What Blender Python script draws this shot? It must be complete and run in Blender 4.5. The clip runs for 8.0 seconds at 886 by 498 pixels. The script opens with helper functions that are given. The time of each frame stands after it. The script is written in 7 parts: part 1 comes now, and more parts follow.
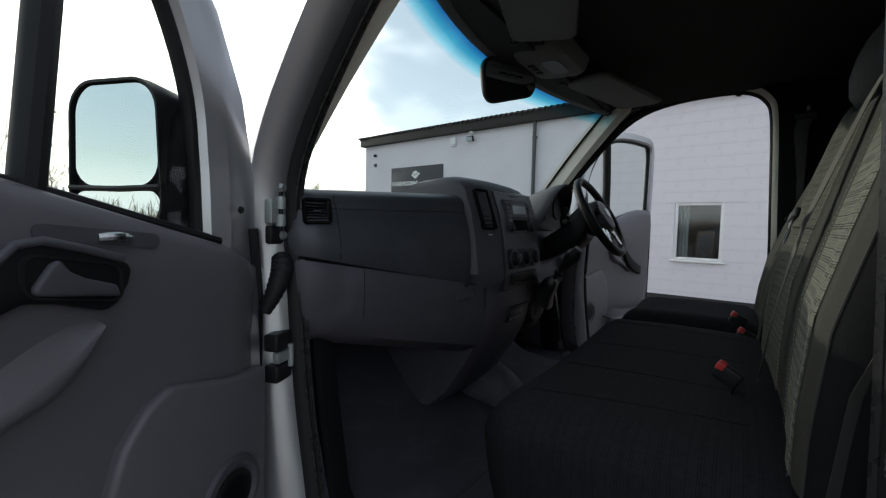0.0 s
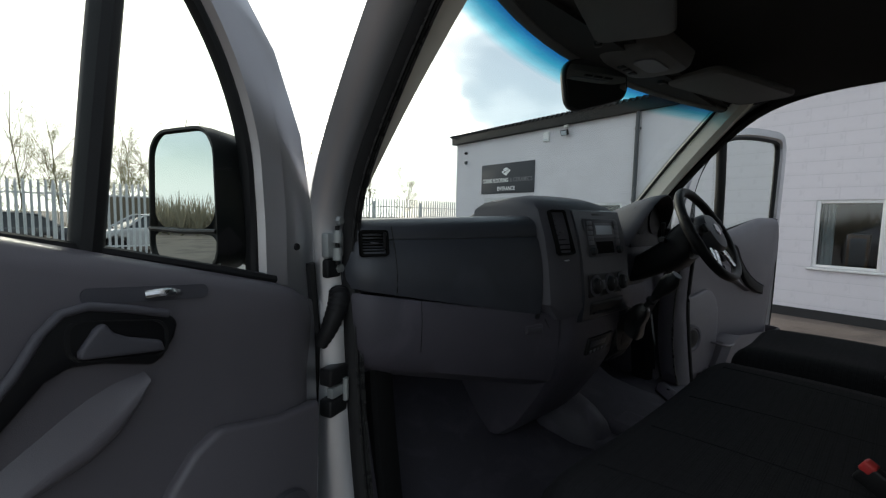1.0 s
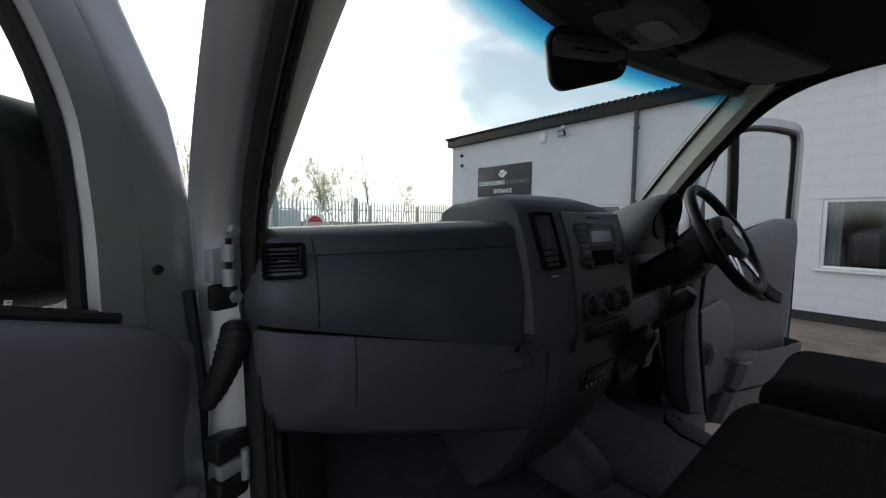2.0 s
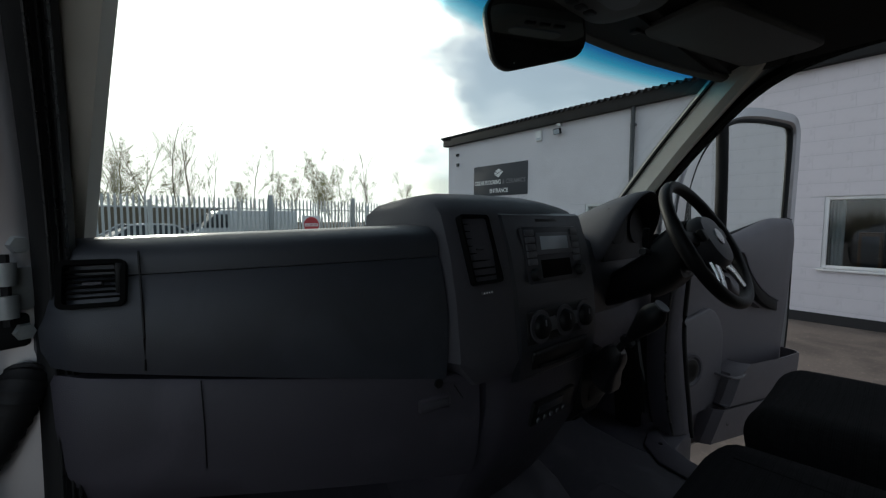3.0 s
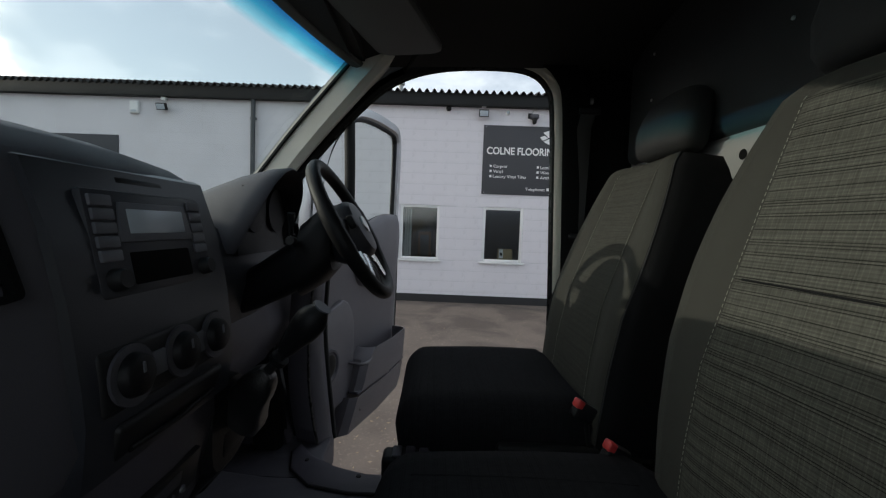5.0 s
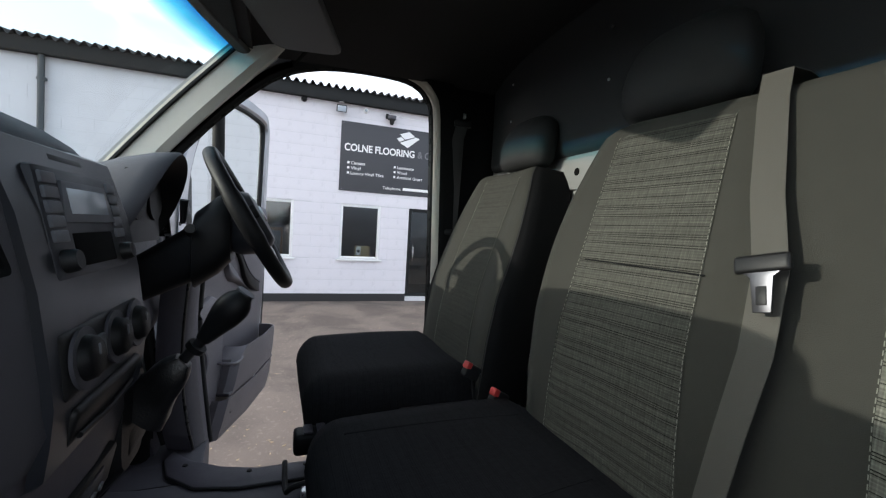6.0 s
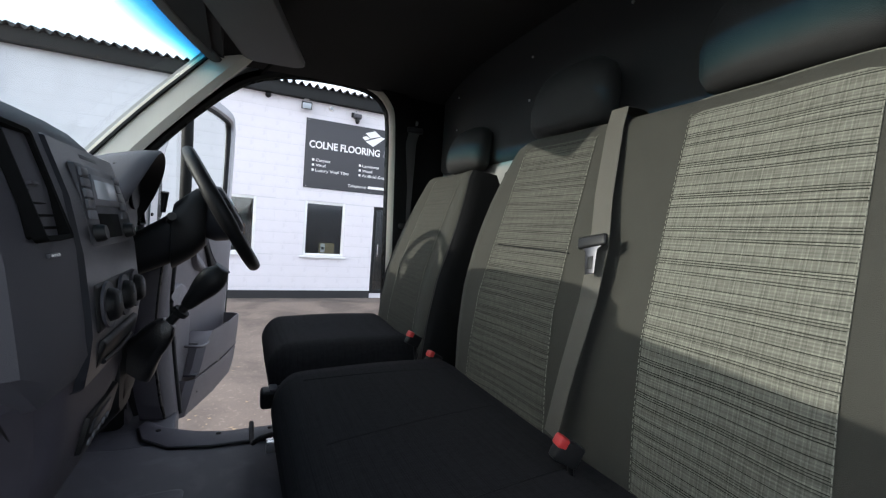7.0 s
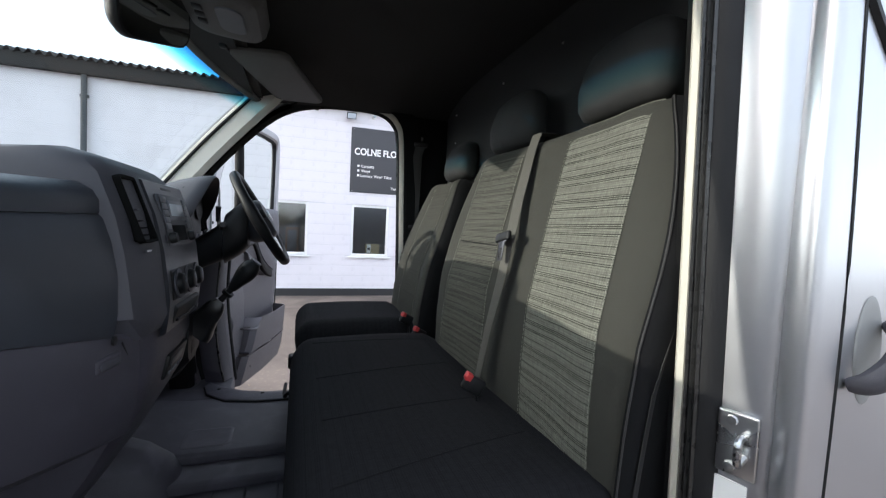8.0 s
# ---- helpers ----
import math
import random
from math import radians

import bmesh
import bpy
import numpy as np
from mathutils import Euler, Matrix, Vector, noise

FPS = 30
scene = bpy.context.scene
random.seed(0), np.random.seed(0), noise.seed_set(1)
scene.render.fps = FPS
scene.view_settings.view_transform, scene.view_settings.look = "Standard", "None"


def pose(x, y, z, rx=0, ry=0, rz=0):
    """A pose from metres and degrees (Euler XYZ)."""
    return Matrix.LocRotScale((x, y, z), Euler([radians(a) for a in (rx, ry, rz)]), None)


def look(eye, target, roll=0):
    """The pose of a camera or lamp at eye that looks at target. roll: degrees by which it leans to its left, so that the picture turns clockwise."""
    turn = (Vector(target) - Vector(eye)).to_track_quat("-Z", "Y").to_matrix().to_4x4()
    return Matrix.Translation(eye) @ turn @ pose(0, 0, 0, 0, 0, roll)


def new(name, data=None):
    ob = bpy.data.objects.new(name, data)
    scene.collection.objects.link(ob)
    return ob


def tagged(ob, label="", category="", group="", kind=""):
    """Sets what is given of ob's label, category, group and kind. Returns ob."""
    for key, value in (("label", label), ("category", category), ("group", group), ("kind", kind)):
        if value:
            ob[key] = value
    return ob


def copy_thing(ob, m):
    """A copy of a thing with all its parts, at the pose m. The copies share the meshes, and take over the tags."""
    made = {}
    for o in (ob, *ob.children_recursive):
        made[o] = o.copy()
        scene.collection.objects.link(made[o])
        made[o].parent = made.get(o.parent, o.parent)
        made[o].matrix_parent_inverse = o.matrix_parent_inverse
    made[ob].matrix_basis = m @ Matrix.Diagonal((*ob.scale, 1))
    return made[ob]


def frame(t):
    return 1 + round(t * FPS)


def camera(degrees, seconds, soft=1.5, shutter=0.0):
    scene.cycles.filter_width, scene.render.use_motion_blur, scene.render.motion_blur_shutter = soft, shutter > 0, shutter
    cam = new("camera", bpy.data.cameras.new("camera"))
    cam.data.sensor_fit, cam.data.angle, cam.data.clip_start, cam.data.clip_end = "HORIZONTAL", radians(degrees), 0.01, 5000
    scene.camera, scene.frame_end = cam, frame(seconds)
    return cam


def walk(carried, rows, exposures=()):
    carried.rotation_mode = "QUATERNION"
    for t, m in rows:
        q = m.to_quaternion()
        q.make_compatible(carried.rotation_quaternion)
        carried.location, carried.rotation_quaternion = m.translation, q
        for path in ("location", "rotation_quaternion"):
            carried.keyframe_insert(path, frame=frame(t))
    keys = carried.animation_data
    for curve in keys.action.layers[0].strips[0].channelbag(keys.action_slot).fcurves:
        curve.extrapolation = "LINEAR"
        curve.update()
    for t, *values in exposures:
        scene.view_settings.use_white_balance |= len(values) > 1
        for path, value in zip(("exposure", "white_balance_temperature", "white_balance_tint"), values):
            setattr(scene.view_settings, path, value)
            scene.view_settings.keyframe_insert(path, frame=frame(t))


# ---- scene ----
cam = camera(94.9, 8.0, soft=1.25)
# seconds, place, pitch, roll, yaw
ROWS = [
    (0, -1.471, 0.576, 1.379, -3.55, -1.08, -54.26),
    (0.5, -1.439, 0.541, 1.443, -3.66, -0.70, -46.25),
    (1, -1.359, 0.576, 1.470, -4.54, -1.26, -41.39),
    (1.5, -1.250, 0.679, 1.471, -4.15, -0.89, -41.50),
    (3, -0.852, 0.710, 1.487, -4.02, -0.21, -41.25),
    (3.5, -0.813, 0.689, 1.464, -3.83, 0.04, -41.66),
    (4, -0.740, 0.715, 1.436, -3.65, -0.44, -55.19),
    (4.5, -0.612, 0.814, 1.447, -3.62, -0.85, -75.91),
    (5, -0.592, 0.877, 1.444, -3.12, -2.11, -91.23),
    (6.5, -0.795, 1.058, 1.414, -2.28, -3.77, -116.07),
    (7, -0.917, 1.048, 1.405, -2.20, -4.00, -116.55),
    (7.5, -1.093, 1.025, 1.403, -2.47, -3.35, -115.74),
    (8, -1.272, 0.953, 1.419, -2.69, -2.75, -109.51),
]
# the camera's own brightening and tint: seconds, stops, kelvin, tint
EXPOSURE = [(0.0, 0.38, 6700, 10), (0.5, 0.52, 6850, 10), (1.0, 0.24, 6800, 10), (1.5, 0.34, 6750, 10), (3.0, -0.32, 6540, 10), (4.0, -0.58, 6500, 10), (4.5, -0.42, 6500, 9), (5.0, 0.25, 6750, 10.5), (6.3, 1.35, 6500, 13.5), (8.0, 1.55, 6480, 14.5)]
walk(cam, [(t, pose(x, y, z, 90 + p, r, w)) for t, x, y, z, p, r, w in ROWS], EXPOSURE)

# ---- world and sun ----
SUN_AZ, SUN_EL = 5.0, 13.5  # degrees right of the van's nose, and above the horizon
world = bpy.data.worlds.new("world")
scene.world = world
world.use_nodes = True
wn, wl = world.node_tree.nodes, world.node_tree.links
wn.clear()
w_out, w_bg = wn.new("ShaderNodeOutputWorld"), wn.new("ShaderNodeBackground")
sky = wn.new("ShaderNodeTexSky")
sky.sky_type, sky.sun_disc = "NISHITA", False
sky.sun_elevation, sky.sun_rotation = radians(SUN_EL), radians(SUN_AZ)
w_bg.inputs["Strength"].default_value = 0.15
# bright thin cloud round the sun, breaking up into blue with wisps away from it
_az, _el = radians(SUN_AZ), radians(SUN_EL)
SUN_DIR = Vector((math.sin(_az) * math.cos(_el), math.cos(_az) * math.cos(_el), math.sin(_el)))
w_tc, w_dot, w_map = wn.new("ShaderNodeTexCoord"), wn.new("ShaderNodeVectorMath"), wn.new("ShaderNodeMapping")
w_noise, w_wisp = wn.new("ShaderNodeTexNoise"), wn.new("ShaderNodeTexNoise")
w_dot.operation = "DOT_PRODUCT"
w_dot.inputs[1].default_value = SUN_DIR
w_map.inputs["Scale"].default_value = (1.0, 1.0, 2.2)
w_noise.inputs["Scale"].default_value, w_noise.inputs["Detail"].default_value = 3.0, 9.0
w_wisp.inputs["Scale"].default_value, w_wisp.inputs["Detail"].default_value = 5.0, 10.0
wl.new(w_tc.outputs["Generated"], w_dot.inputs[0])
wl.new(w_tc.outputs["Generated"], w_map.inputs["Vector"])
for _n in (w_noise, w_wisp):
    wl.new(w_map.outputs["Vector"], _n.inputs["Vector"])


def w_math(op, a, b):
    q = wn.new("ShaderNodeMath")
    q.operation = op
    for i, v in enumerate((a, b)):
        if isinstance(v, (int, float)):
            q.inputs[i].default_value = v
        else:
            wl.new(v, q.inputs[i])
    return q.outputs[0]


def w_range(sock, a, b, lo, hi):
    q = wn.new("ShaderNodeMapRange")
    q.interpolation_type = "SMOOTHSTEP"
    for k, v in (("From Min", a), ("From Max", b), ("To Min", lo), ("To Max", hi)):
        q.inputs[k].default_value = v
    wl.new(sock, q.inputs["Value"])
    return q.outputs["Result"]


near_sun = w_range(w_math("ADD", w_dot.outputs["Value"], w_math("MULTIPLY", w_math("SUBTRACT", w_noise.outputs["Fac"], 0.5), 0.42)), 0.76, 0.85, 0.0, 1.0)
wisps = w_range(w_wisp.outputs["Fac"], 0.44, 0.70, 0.32, 0.72)
w_sep = wn.new("ShaderNodeSeparateXYZ")
wl.new(w_tc.outputs["Generated"], w_sep.inputs[0])
haze = w_range(w_sep.outputs["Z"], 0.02, 0.20, 0.75, 0.0)
cover = w_math("MAXIMUM", w_math("MAXIMUM", near_sun, wisps), haze)
w_white = wn.new("ShaderNodeMix")
w_white.data_type = "RGBA"
w_white.inputs["A"].default_value = (6.9, 7.6, 8.3, 1)
w_white.inputs["B"].default_value = (16.0, 15.6, 14.8, 1)
wl.new(near_sun, w_white.inputs["Factor"])
w_mix = wn.new("ShaderNodeMix")
w_mix.data_type = "RGBA"
wl.new(cover, w_mix.inputs["Factor"])
wl.new(sky.outputs[0], w_mix.inputs["A"])
wl.new(w_white.outputs["Result"], w_mix.inputs["B"])
wl.new(w_mix.outputs["Result"], w_bg.inputs["Color"])
wl.new(w_bg.outputs[0], w_out.inputs[0])
sun = new("sun", bpy.data.lights.new("sun", "SUN"))
sun.data.energy, sun.data.angle, sun.data.color = 1.75, radians(0.6), (1.0, 0.93, 0.82)
sun.matrix_world = look(SUN_DIR * 50, (0, 0, 0))

# ---- materials ----
def material(name, colour, rough=0.6, metal=0.0, var=0.12, scale=20.0, bump=0.1, grain=400.0, spec=0.5, coat=0.0):
    """Base colour with variation at two scales and a fine bump, in object space."""
    m = bpy.data.materials.new(name)
    m.use_nodes = True
    n, l = m.node_tree.nodes, m.node_tree.links
    b = n["Principled BSDF"]
    tc = n.new("ShaderNodeTexCoord")
    big, fine = n.new("ShaderNodeTexNoise"), n.new("ShaderNodeTexNoise")
    big.inputs["Scale"].default_value, fine.inputs["Scale"].default_value = scale, grain
    big.inputs["Detail"].default_value, fine.inputs["Detail"].default_value = 5, 3
    for t in (big, fine):
        l.new(tc.outputs["Object"], t.inputs["Vector"])
    ramp = n.new("ShaderNodeMapRange")
    ramp.inputs["To Min"].default_value, ramp.inputs["To Max"].default_value = 1 - var, 1 + var
    mixn = n.new("ShaderNodeMix")
    mixn.inputs["Factor"].default_value = 0.35
    l.new(big.outputs["Fac"], mixn.inputs["A"])
    l.new(fine.outputs["Fac"], mixn.inputs["B"])
    l.new(mixn.outputs["Result"], ramp.inputs["Value"])
    mul = n.new("ShaderNodeVectorMath")
    mul.operation = "SCALE"
    mul.inputs[0].default_value = colour
    l.new(ramp.outputs["Result"], mul.inputs["Scale"])
    l.new(mul.outputs["Vector"], b.inputs["Base Color"])
    rr = n.new("ShaderNodeMapRange")
    rr.inputs["To Min"].default_value, rr.inputs["To Max"].default_value = max(0.02, rough - 0.07), min(1, rough + 0.07)
    l.new(big.outputs["Fac"], rr.inputs["Value"])
    l.new(rr.outputs["Result"], b.inputs["Roughness"])
    b.inputs["Metallic"].default_value = metal
    b.inputs["Specular IOR Level"].default_value = spec
    b.inputs["Coat Weight"].default_value = coat
    b.inputs["Coat Roughness"].default_value = 0.08
    if bump:
        bp = n.new("ShaderNodeBump")
        bp.inputs["Strength"].default_value, bp.inputs["Distance"].default_value = bump, 0.002
        l.new(fine.outputs["Fac"], bp.inputs["Height"])
        l.new(bp.outputs["Normal"], b.inputs["Normal"])
    return m


def glow(name, colour, strength):
    m = bpy.data.materials.new(name)
    m.use_nodes = True
    b = m.node_tree.nodes["Principled BSDF"]
    b.inputs["Base Color"].default_value = (*colour, 1)
    b.inputs["Emission Color"].default_value = (*colour, 1)
    b.inputs["Emission Strength"].default_value = strength
    return m


def pane_material(name, tint, gloss=1.0, rough=0.02):
    """Thin clear glass: tinted see-through with a gloss that grows at glancing angles."""
    m = bpy.data.materials.new(name)
    m.use_nodes = True
    n, l = m.node_tree.nodes, m.node_tree.links
    n.clear()
    out, mx = n.new("ShaderNodeOutputMaterial"), n.new("ShaderNodeMixShader")
    tr, gl, lw = n.new("ShaderNodeBsdfTransparent"), n.new("ShaderNodeBsdfGlossy"), n.new("ShaderNodeLayerWeight")
    lw.inputs["Blend"].default_value = 0.5
    pw, ad = n.new("ShaderNodeMath"), n.new("ShaderNodeMath")
    pw.operation, ad.operation = "POWER", "MULTIPLY_ADD"
    pw.inputs[1].default_value = 4.0
    ad.inputs[1].default_value, ad.inputs[2].default_value = 0.5 * gloss, 0.035 * gloss
    l.new(lw.outputs["Facing"], pw.inputs[0])
    l.new(pw.outputs[0], ad.inputs[0])
    tr.inputs["Color"].default_value = (*tint, 1)
    gl.inputs["Roughness"].default_value = rough
    l.new(ad.outputs[0], mx.inputs[0])
    l.new(tr.outputs[0], mx.inputs[1])
    l.new(gl.outputs[0], mx.inputs[2])
    l.new(mx.outputs[0], out.inputs[0])
    return m


# ---- mesh tools ----
def mesh_object(name, bm, mat, parent=None, label="", smooth=38):
    me = bpy.data.meshes.new(name)
    bmesh.ops.recalc_face_normals(bm, faces=bm.faces[:])
    bm.to_mesh(me)
    bm.free()
    for m in mat if isinstance(mat, (list, tuple)) else [mat]:
        me.materials.append(m)
    if smooth:
        for p in me.polygons:
            p.use_smooth = True
        me.set_sharp_from_angle(angle=radians(smooth))
    ob = new(name, me)
    if parent is not None:
        ob.parent = parent
    if label:
        tagged(ob, label)
    return ob


def part(name, bm, mat, parent, label="", smooth=38):
    return mesh_object(name, bm, mat, parent, label, smooth)


def thing(name, label, category, at=None, group="", kind=""):
    ob = new(name)
    ob.empty_display_size = 0.05
    if at is not None:
        ob.matrix_world = at
    return tagged(ob, label, category, group, kind)


def bevelled(bm, width, seg=2, angle=30):
    if width > 0:
        es = [e for e in bm.edges if len(e.link_faces) == 2 and e.calc_face_angle(0) > radians(angle)]
        bmesh.ops.bevel(bm, geom=es, offset=width, segments=seg, profile=0.5, affect="EDGES", clamp_overlap=True)
    return bm


def box(x0, y0, z0, x1, y1, z1, bevel=0.004, seg=2, bm=None, m=None):
    b = bmesh.new()
    r = bmesh.ops.create_cube(b, size=1)
    bmesh.ops.scale(b, vec=(abs(x1 - x0), abs(y1 - y0), abs(z1 - z0)), verts=b.verts)
    bmesh.ops.translate(b, vec=((x0 + x1) / 2, (y0 + y1) / 2, (z0 + z1) / 2), verts=b.verts)
    bevelled(b, bevel, seg)
    if m is not None:
        bmesh.ops.transform(b, matrix=m, verts=b.verts)
    return joined(bm, b) if bm is not None else b


def joined(bm, other):
    me = bpy.data.meshes.new("tmp")
    other.to_mesh(me)
    other.free()
    bm.from_mesh(me)
    bpy.data.meshes.remove(me)
    return bm


def prism(outline, axis, a, b, bevel=0.0, seg=2, bm=None):
    """A flat outline of (p, q) pushed along an axis from a to b. x: (y, z); y: (x, z); z: (x, y)."""
    put = {"x": lambda p, q, h: (h, p, q), "y": lambda p, q, h: (p, h, q), "z": lambda p, q, h: (p, q, h)}[axis]
    m = bmesh.new()
    lo, hi = [m.verts.new(put(p, q, a)) for p, q in outline], [m.verts.new(put(p, q, b)) for p, q in outline]
    m.faces.new(lo), m.faces.new(hi[::-1])
    k = len(outline)
    for i in range(k):
        m.faces.new((lo[i], lo[(i + 1) % k], hi[(i + 1) % k], hi[i]))
    bmesh.ops.recalc_face_normals(m, faces=m.faces[:])
    bevelled(m, bevel, seg)
    return joined(bm, m) if bm is not None else m


def loft(loops, closed=True, cap=True, bm=None):
    """Skin over rows of points, each row a ring (closed) or an open line."""
    m = bm if bm is not None else bmesh.new()
    rows = [[m.verts.new(p) for p in row] for row in loops]
    k = len(rows[0])
    for r0, r1 in zip(rows, rows[1:]):
        for i in range(k if closed else k - 1):
            m.faces.new((r0[i], r0[(i + 1) % k], r1[(i + 1) % k], r1[i]))
    if closed and cap:
        m.faces.new(rows[0][::-1]), m.faces.new(rows[-1])
    return m


def thick(bm, depth):
    bmesh.ops.recalc_face_normals(bm, faces=bm.faces[:])
    bmesh.ops.solidify(bm, geom=bm.faces[:], thickness=depth)
    return bm


def smooth_path(points, steps=6):
    """Catmull-Rom through the points."""
    ps = [Vector(p) for p in points]
    ps = [2 * ps[0] - ps[1]] + ps + [2 * ps[-1] - ps[-2]]
    out = []
    for i in range(1, len(ps) - 2):
        p0, p1, p2, p3 = ps[i - 1 : i + 3]
        for s in range(steps):
            t = s / steps
            out.append(0.5 * (2 * p1 + (p2 - p0) * t + (2 * p0 - 5 * p1 + 4 * p2 - p3) * t * t + (3 * p1 - p0 - 3 * p2 + p3) * t ** 3))
    return out + [ps[-2]]


def tube(path, radius, sides=10, bm=None, flat=1.0, up=(0, 0, 1)):
    """A round or flattened bar along a path; radius is one number or one for each point."""
    m = bm if bm is not None else bmesh.new()
    ps = [Vector(p) for p in path]
    rings = []
    for i, p in enumerate(ps):
        d = (ps[min(i + 1, len(ps) - 1)] - ps[max(i - 1, 0)]).normalized()
        u = Vector(up) - d * d.dot(Vector(up))
        if u.length < 1e-4:
            u = Vector((1, 0, 0)) - d * d.x
        u.normalize()
        v = d.cross(u)
        r = radius[i] if isinstance(radius, (list, tuple)) else radius
        rings.append([p + u * r * flat * math.cos(a) + v * r * math.sin(a) for a in (2 * math.pi * k / sides for k in range(sides))])
    return loft(rings, bm=m)


def lathe(profile, m=None, seg=24, bm=None):
    """Turned shape: (radius, height) round z, moved by m."""
    b = bmesh.new()
    rings = []
    for r, h in profile:
        rings.append([(r * math.cos(2 * math.pi * k / seg), r * math.sin(2 * math.pi * k / seg), h) for k in range(seg)])
    loft(rings, bm=b)
    if m is not None:
        bmesh.ops.transform(b, matrix=m, verts=b.verts)
    return joined(bm, b) if bm is not None else b


def ring_of(w, h, r, seg=5):
    """Rounded rectangle outline, centred."""
    out = []
    for cx, cy, a0 in ((w / 2 - r, h / 2 - r, 0), (-w / 2 + r, h / 2 - r, 90), (-w / 2 + r, -h / 2 + r, 180), (w / 2 - r, -h / 2 + r, 270)):
        for k in range(seg + 1):
            a = radians(a0 + 90 * k / seg)
            out.append((cx + r * math.cos(a), cy + r * math.sin(a)))
    return out


def writing(text, size, mat, m, parent=None, name="lettering", depth=0.001, align="LEFT", bold=0.0):
    """Letters of the built-in font as a mesh, lying in local x-y."""
    cu = bpy.data.curves.new(name, "FONT")
    cu.body, cu.size, cu.extrude, cu.align_x, cu.offset = text, size, depth, align, bold
    tmp = bpy.data.objects.new(name, cu)
    scene.collection.objects.link(tmp)
    me = bpy.data.meshes.new_from_object(tmp.evaluated_get(bpy.context.evaluated_depsgraph_get()))
    bpy.data.objects.remove(tmp)
    me.materials.clear()
    me.materials.append(mat)
    ob = new(name, me)
    ob.matrix_world = m
    if parent is not None:
        ob.parent = parent
    return ob

GROUND = -0.15
# colours of the site
M_asphalt = material("asphalt", (0.140, 0.113, 0.096), 0.9, var=0.45, scale=2.2, bump=0.9, grain=70)


def worn(m, scale, lo, hi, amount):
    """Add broad stains to a plain material: patches where the colour is scaled by amount."""
    n, l = m.node_tree.nodes, m.node_tree.links
    b = n["Principled BSDF"]
    src = b.inputs["Base Color"].links[0].from_socket
    tc, t, r, q = n.new("ShaderNodeTexCoord"), n.new("ShaderNodeTexNoise"), n.new("ShaderNodeMapRange"), n.new("ShaderNodeVectorMath")
    t.inputs["Scale"].default_value, t.inputs["Detail"].default_value, t.inputs["Distortion"].default_value = scale, 6, 0.6
    l.new(tc.outputs["Object"], t.inputs["Vector"])
    for k, v in (("From Min", lo), ("From Max", hi), ("To Min", 1.0), ("To Max", amount)):
        r.inputs[k].default_value = v
    l.new(t.outputs["Fac"], r.inputs["Value"])
    q.operation = "SCALE"
    l.new(src, q.inputs[0])
    l.new(r.outputs["Result"], q.inputs["Scale"])
    l.new(q.outputs["Vector"], b.inputs["Base Color"])
    return m


worn(M_asphalt, 0.9, 0.5, 0.62, 0.62)
worn(M_asphalt, 26.0, 0.58, 0.66, 1.35)
M_block = material("painted_block", (0.725, 0.70, 0.74), 0.75, var=0.06, scale=3, bump=0.35, grain=150)
worn(M_block, 1.1, 0.45, 0.72, 0.90)
worn(M_block, 9.0, 0.60, 0.70, 0.94)
M_mortar = material("painted_mortar", (0.60, 0.595, 0.62), 0.85, var=0.08, scale=4, bump=0.3, grain=150)
M_plinth = material("black_plinth", (0.02, 0.02, 0.022), 0.6, scale=4)
# Dark board taken down to near-black: shadow under the eaves put into its colour.
M_fascia = material("dark_fascia", (0.008, 0.009, 0.010), 0.8, scale=4)
M_sheet = material("cement_sheet", (0.020, 0.020, 0.020), 0.85, var=0.3, scale=6, bump=0.4)
M_upvc = material("white_upvc", (0.8, 0.8, 0.8), 0.35, var=0.03)
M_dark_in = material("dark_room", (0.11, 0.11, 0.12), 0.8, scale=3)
M_signdark = material("sign_grey", (0.055, 0.057, 0.065), 0.75, var=0.06, scale=3, bump=0.0)
M_white = material("sign_white", (0.8, 0.8, 0.8), 0.5, var=0.03, bump=0.0)
M_grey_letters = material("sign_grey_letters", (0.16, 0.16, 0.17), 0.5, var=0.03, bump=0.0)
M_pipe = material("grey_pipe", (0.055, 0.06, 0.066), 0.5)
M_black = material("black_plastic", (0.011, 0.011, 0.012), 0.48, bump=0.1, spec=0.3)
M_galv = material("galvanised", (0.36, 0.38, 0.38), 0.55, metal=0.6, var=0.2, scale=8)
M_winglass = pane_material("window_glass", (0.78, 0.82, 0.82), 2.2)

ground_bm = bmesh.new()
bmesh.ops.create_grid(ground_bm, x_segments=60, y_segments=60, size=300)
ground = mesh_object("ground", ground_bm, M_asphalt, smooth=0)
ground.location.z = GROUND
tagged(ground, "worn brown-grey tarmac yard with wet gritty patches", "ground", kind="structure")

# building: local x runs to the viewer's right along the wall, y into the building, z up
F = pose(7.947, 0, GROUND, 0, 0, -92.4)
WX0, WX1, EAVE = -11.0, 7.0, 4.10
OPENINGS = [(-1.60, -0.77, 0.89, 2.04), (0.14, 0.98, 0.89, 2.04), (-5.85, -5.02, 0.89, 2.04), (1.60, 2.50, 0.10, 2.04), (-9.62, -7.62, 0.10, 2.06)]


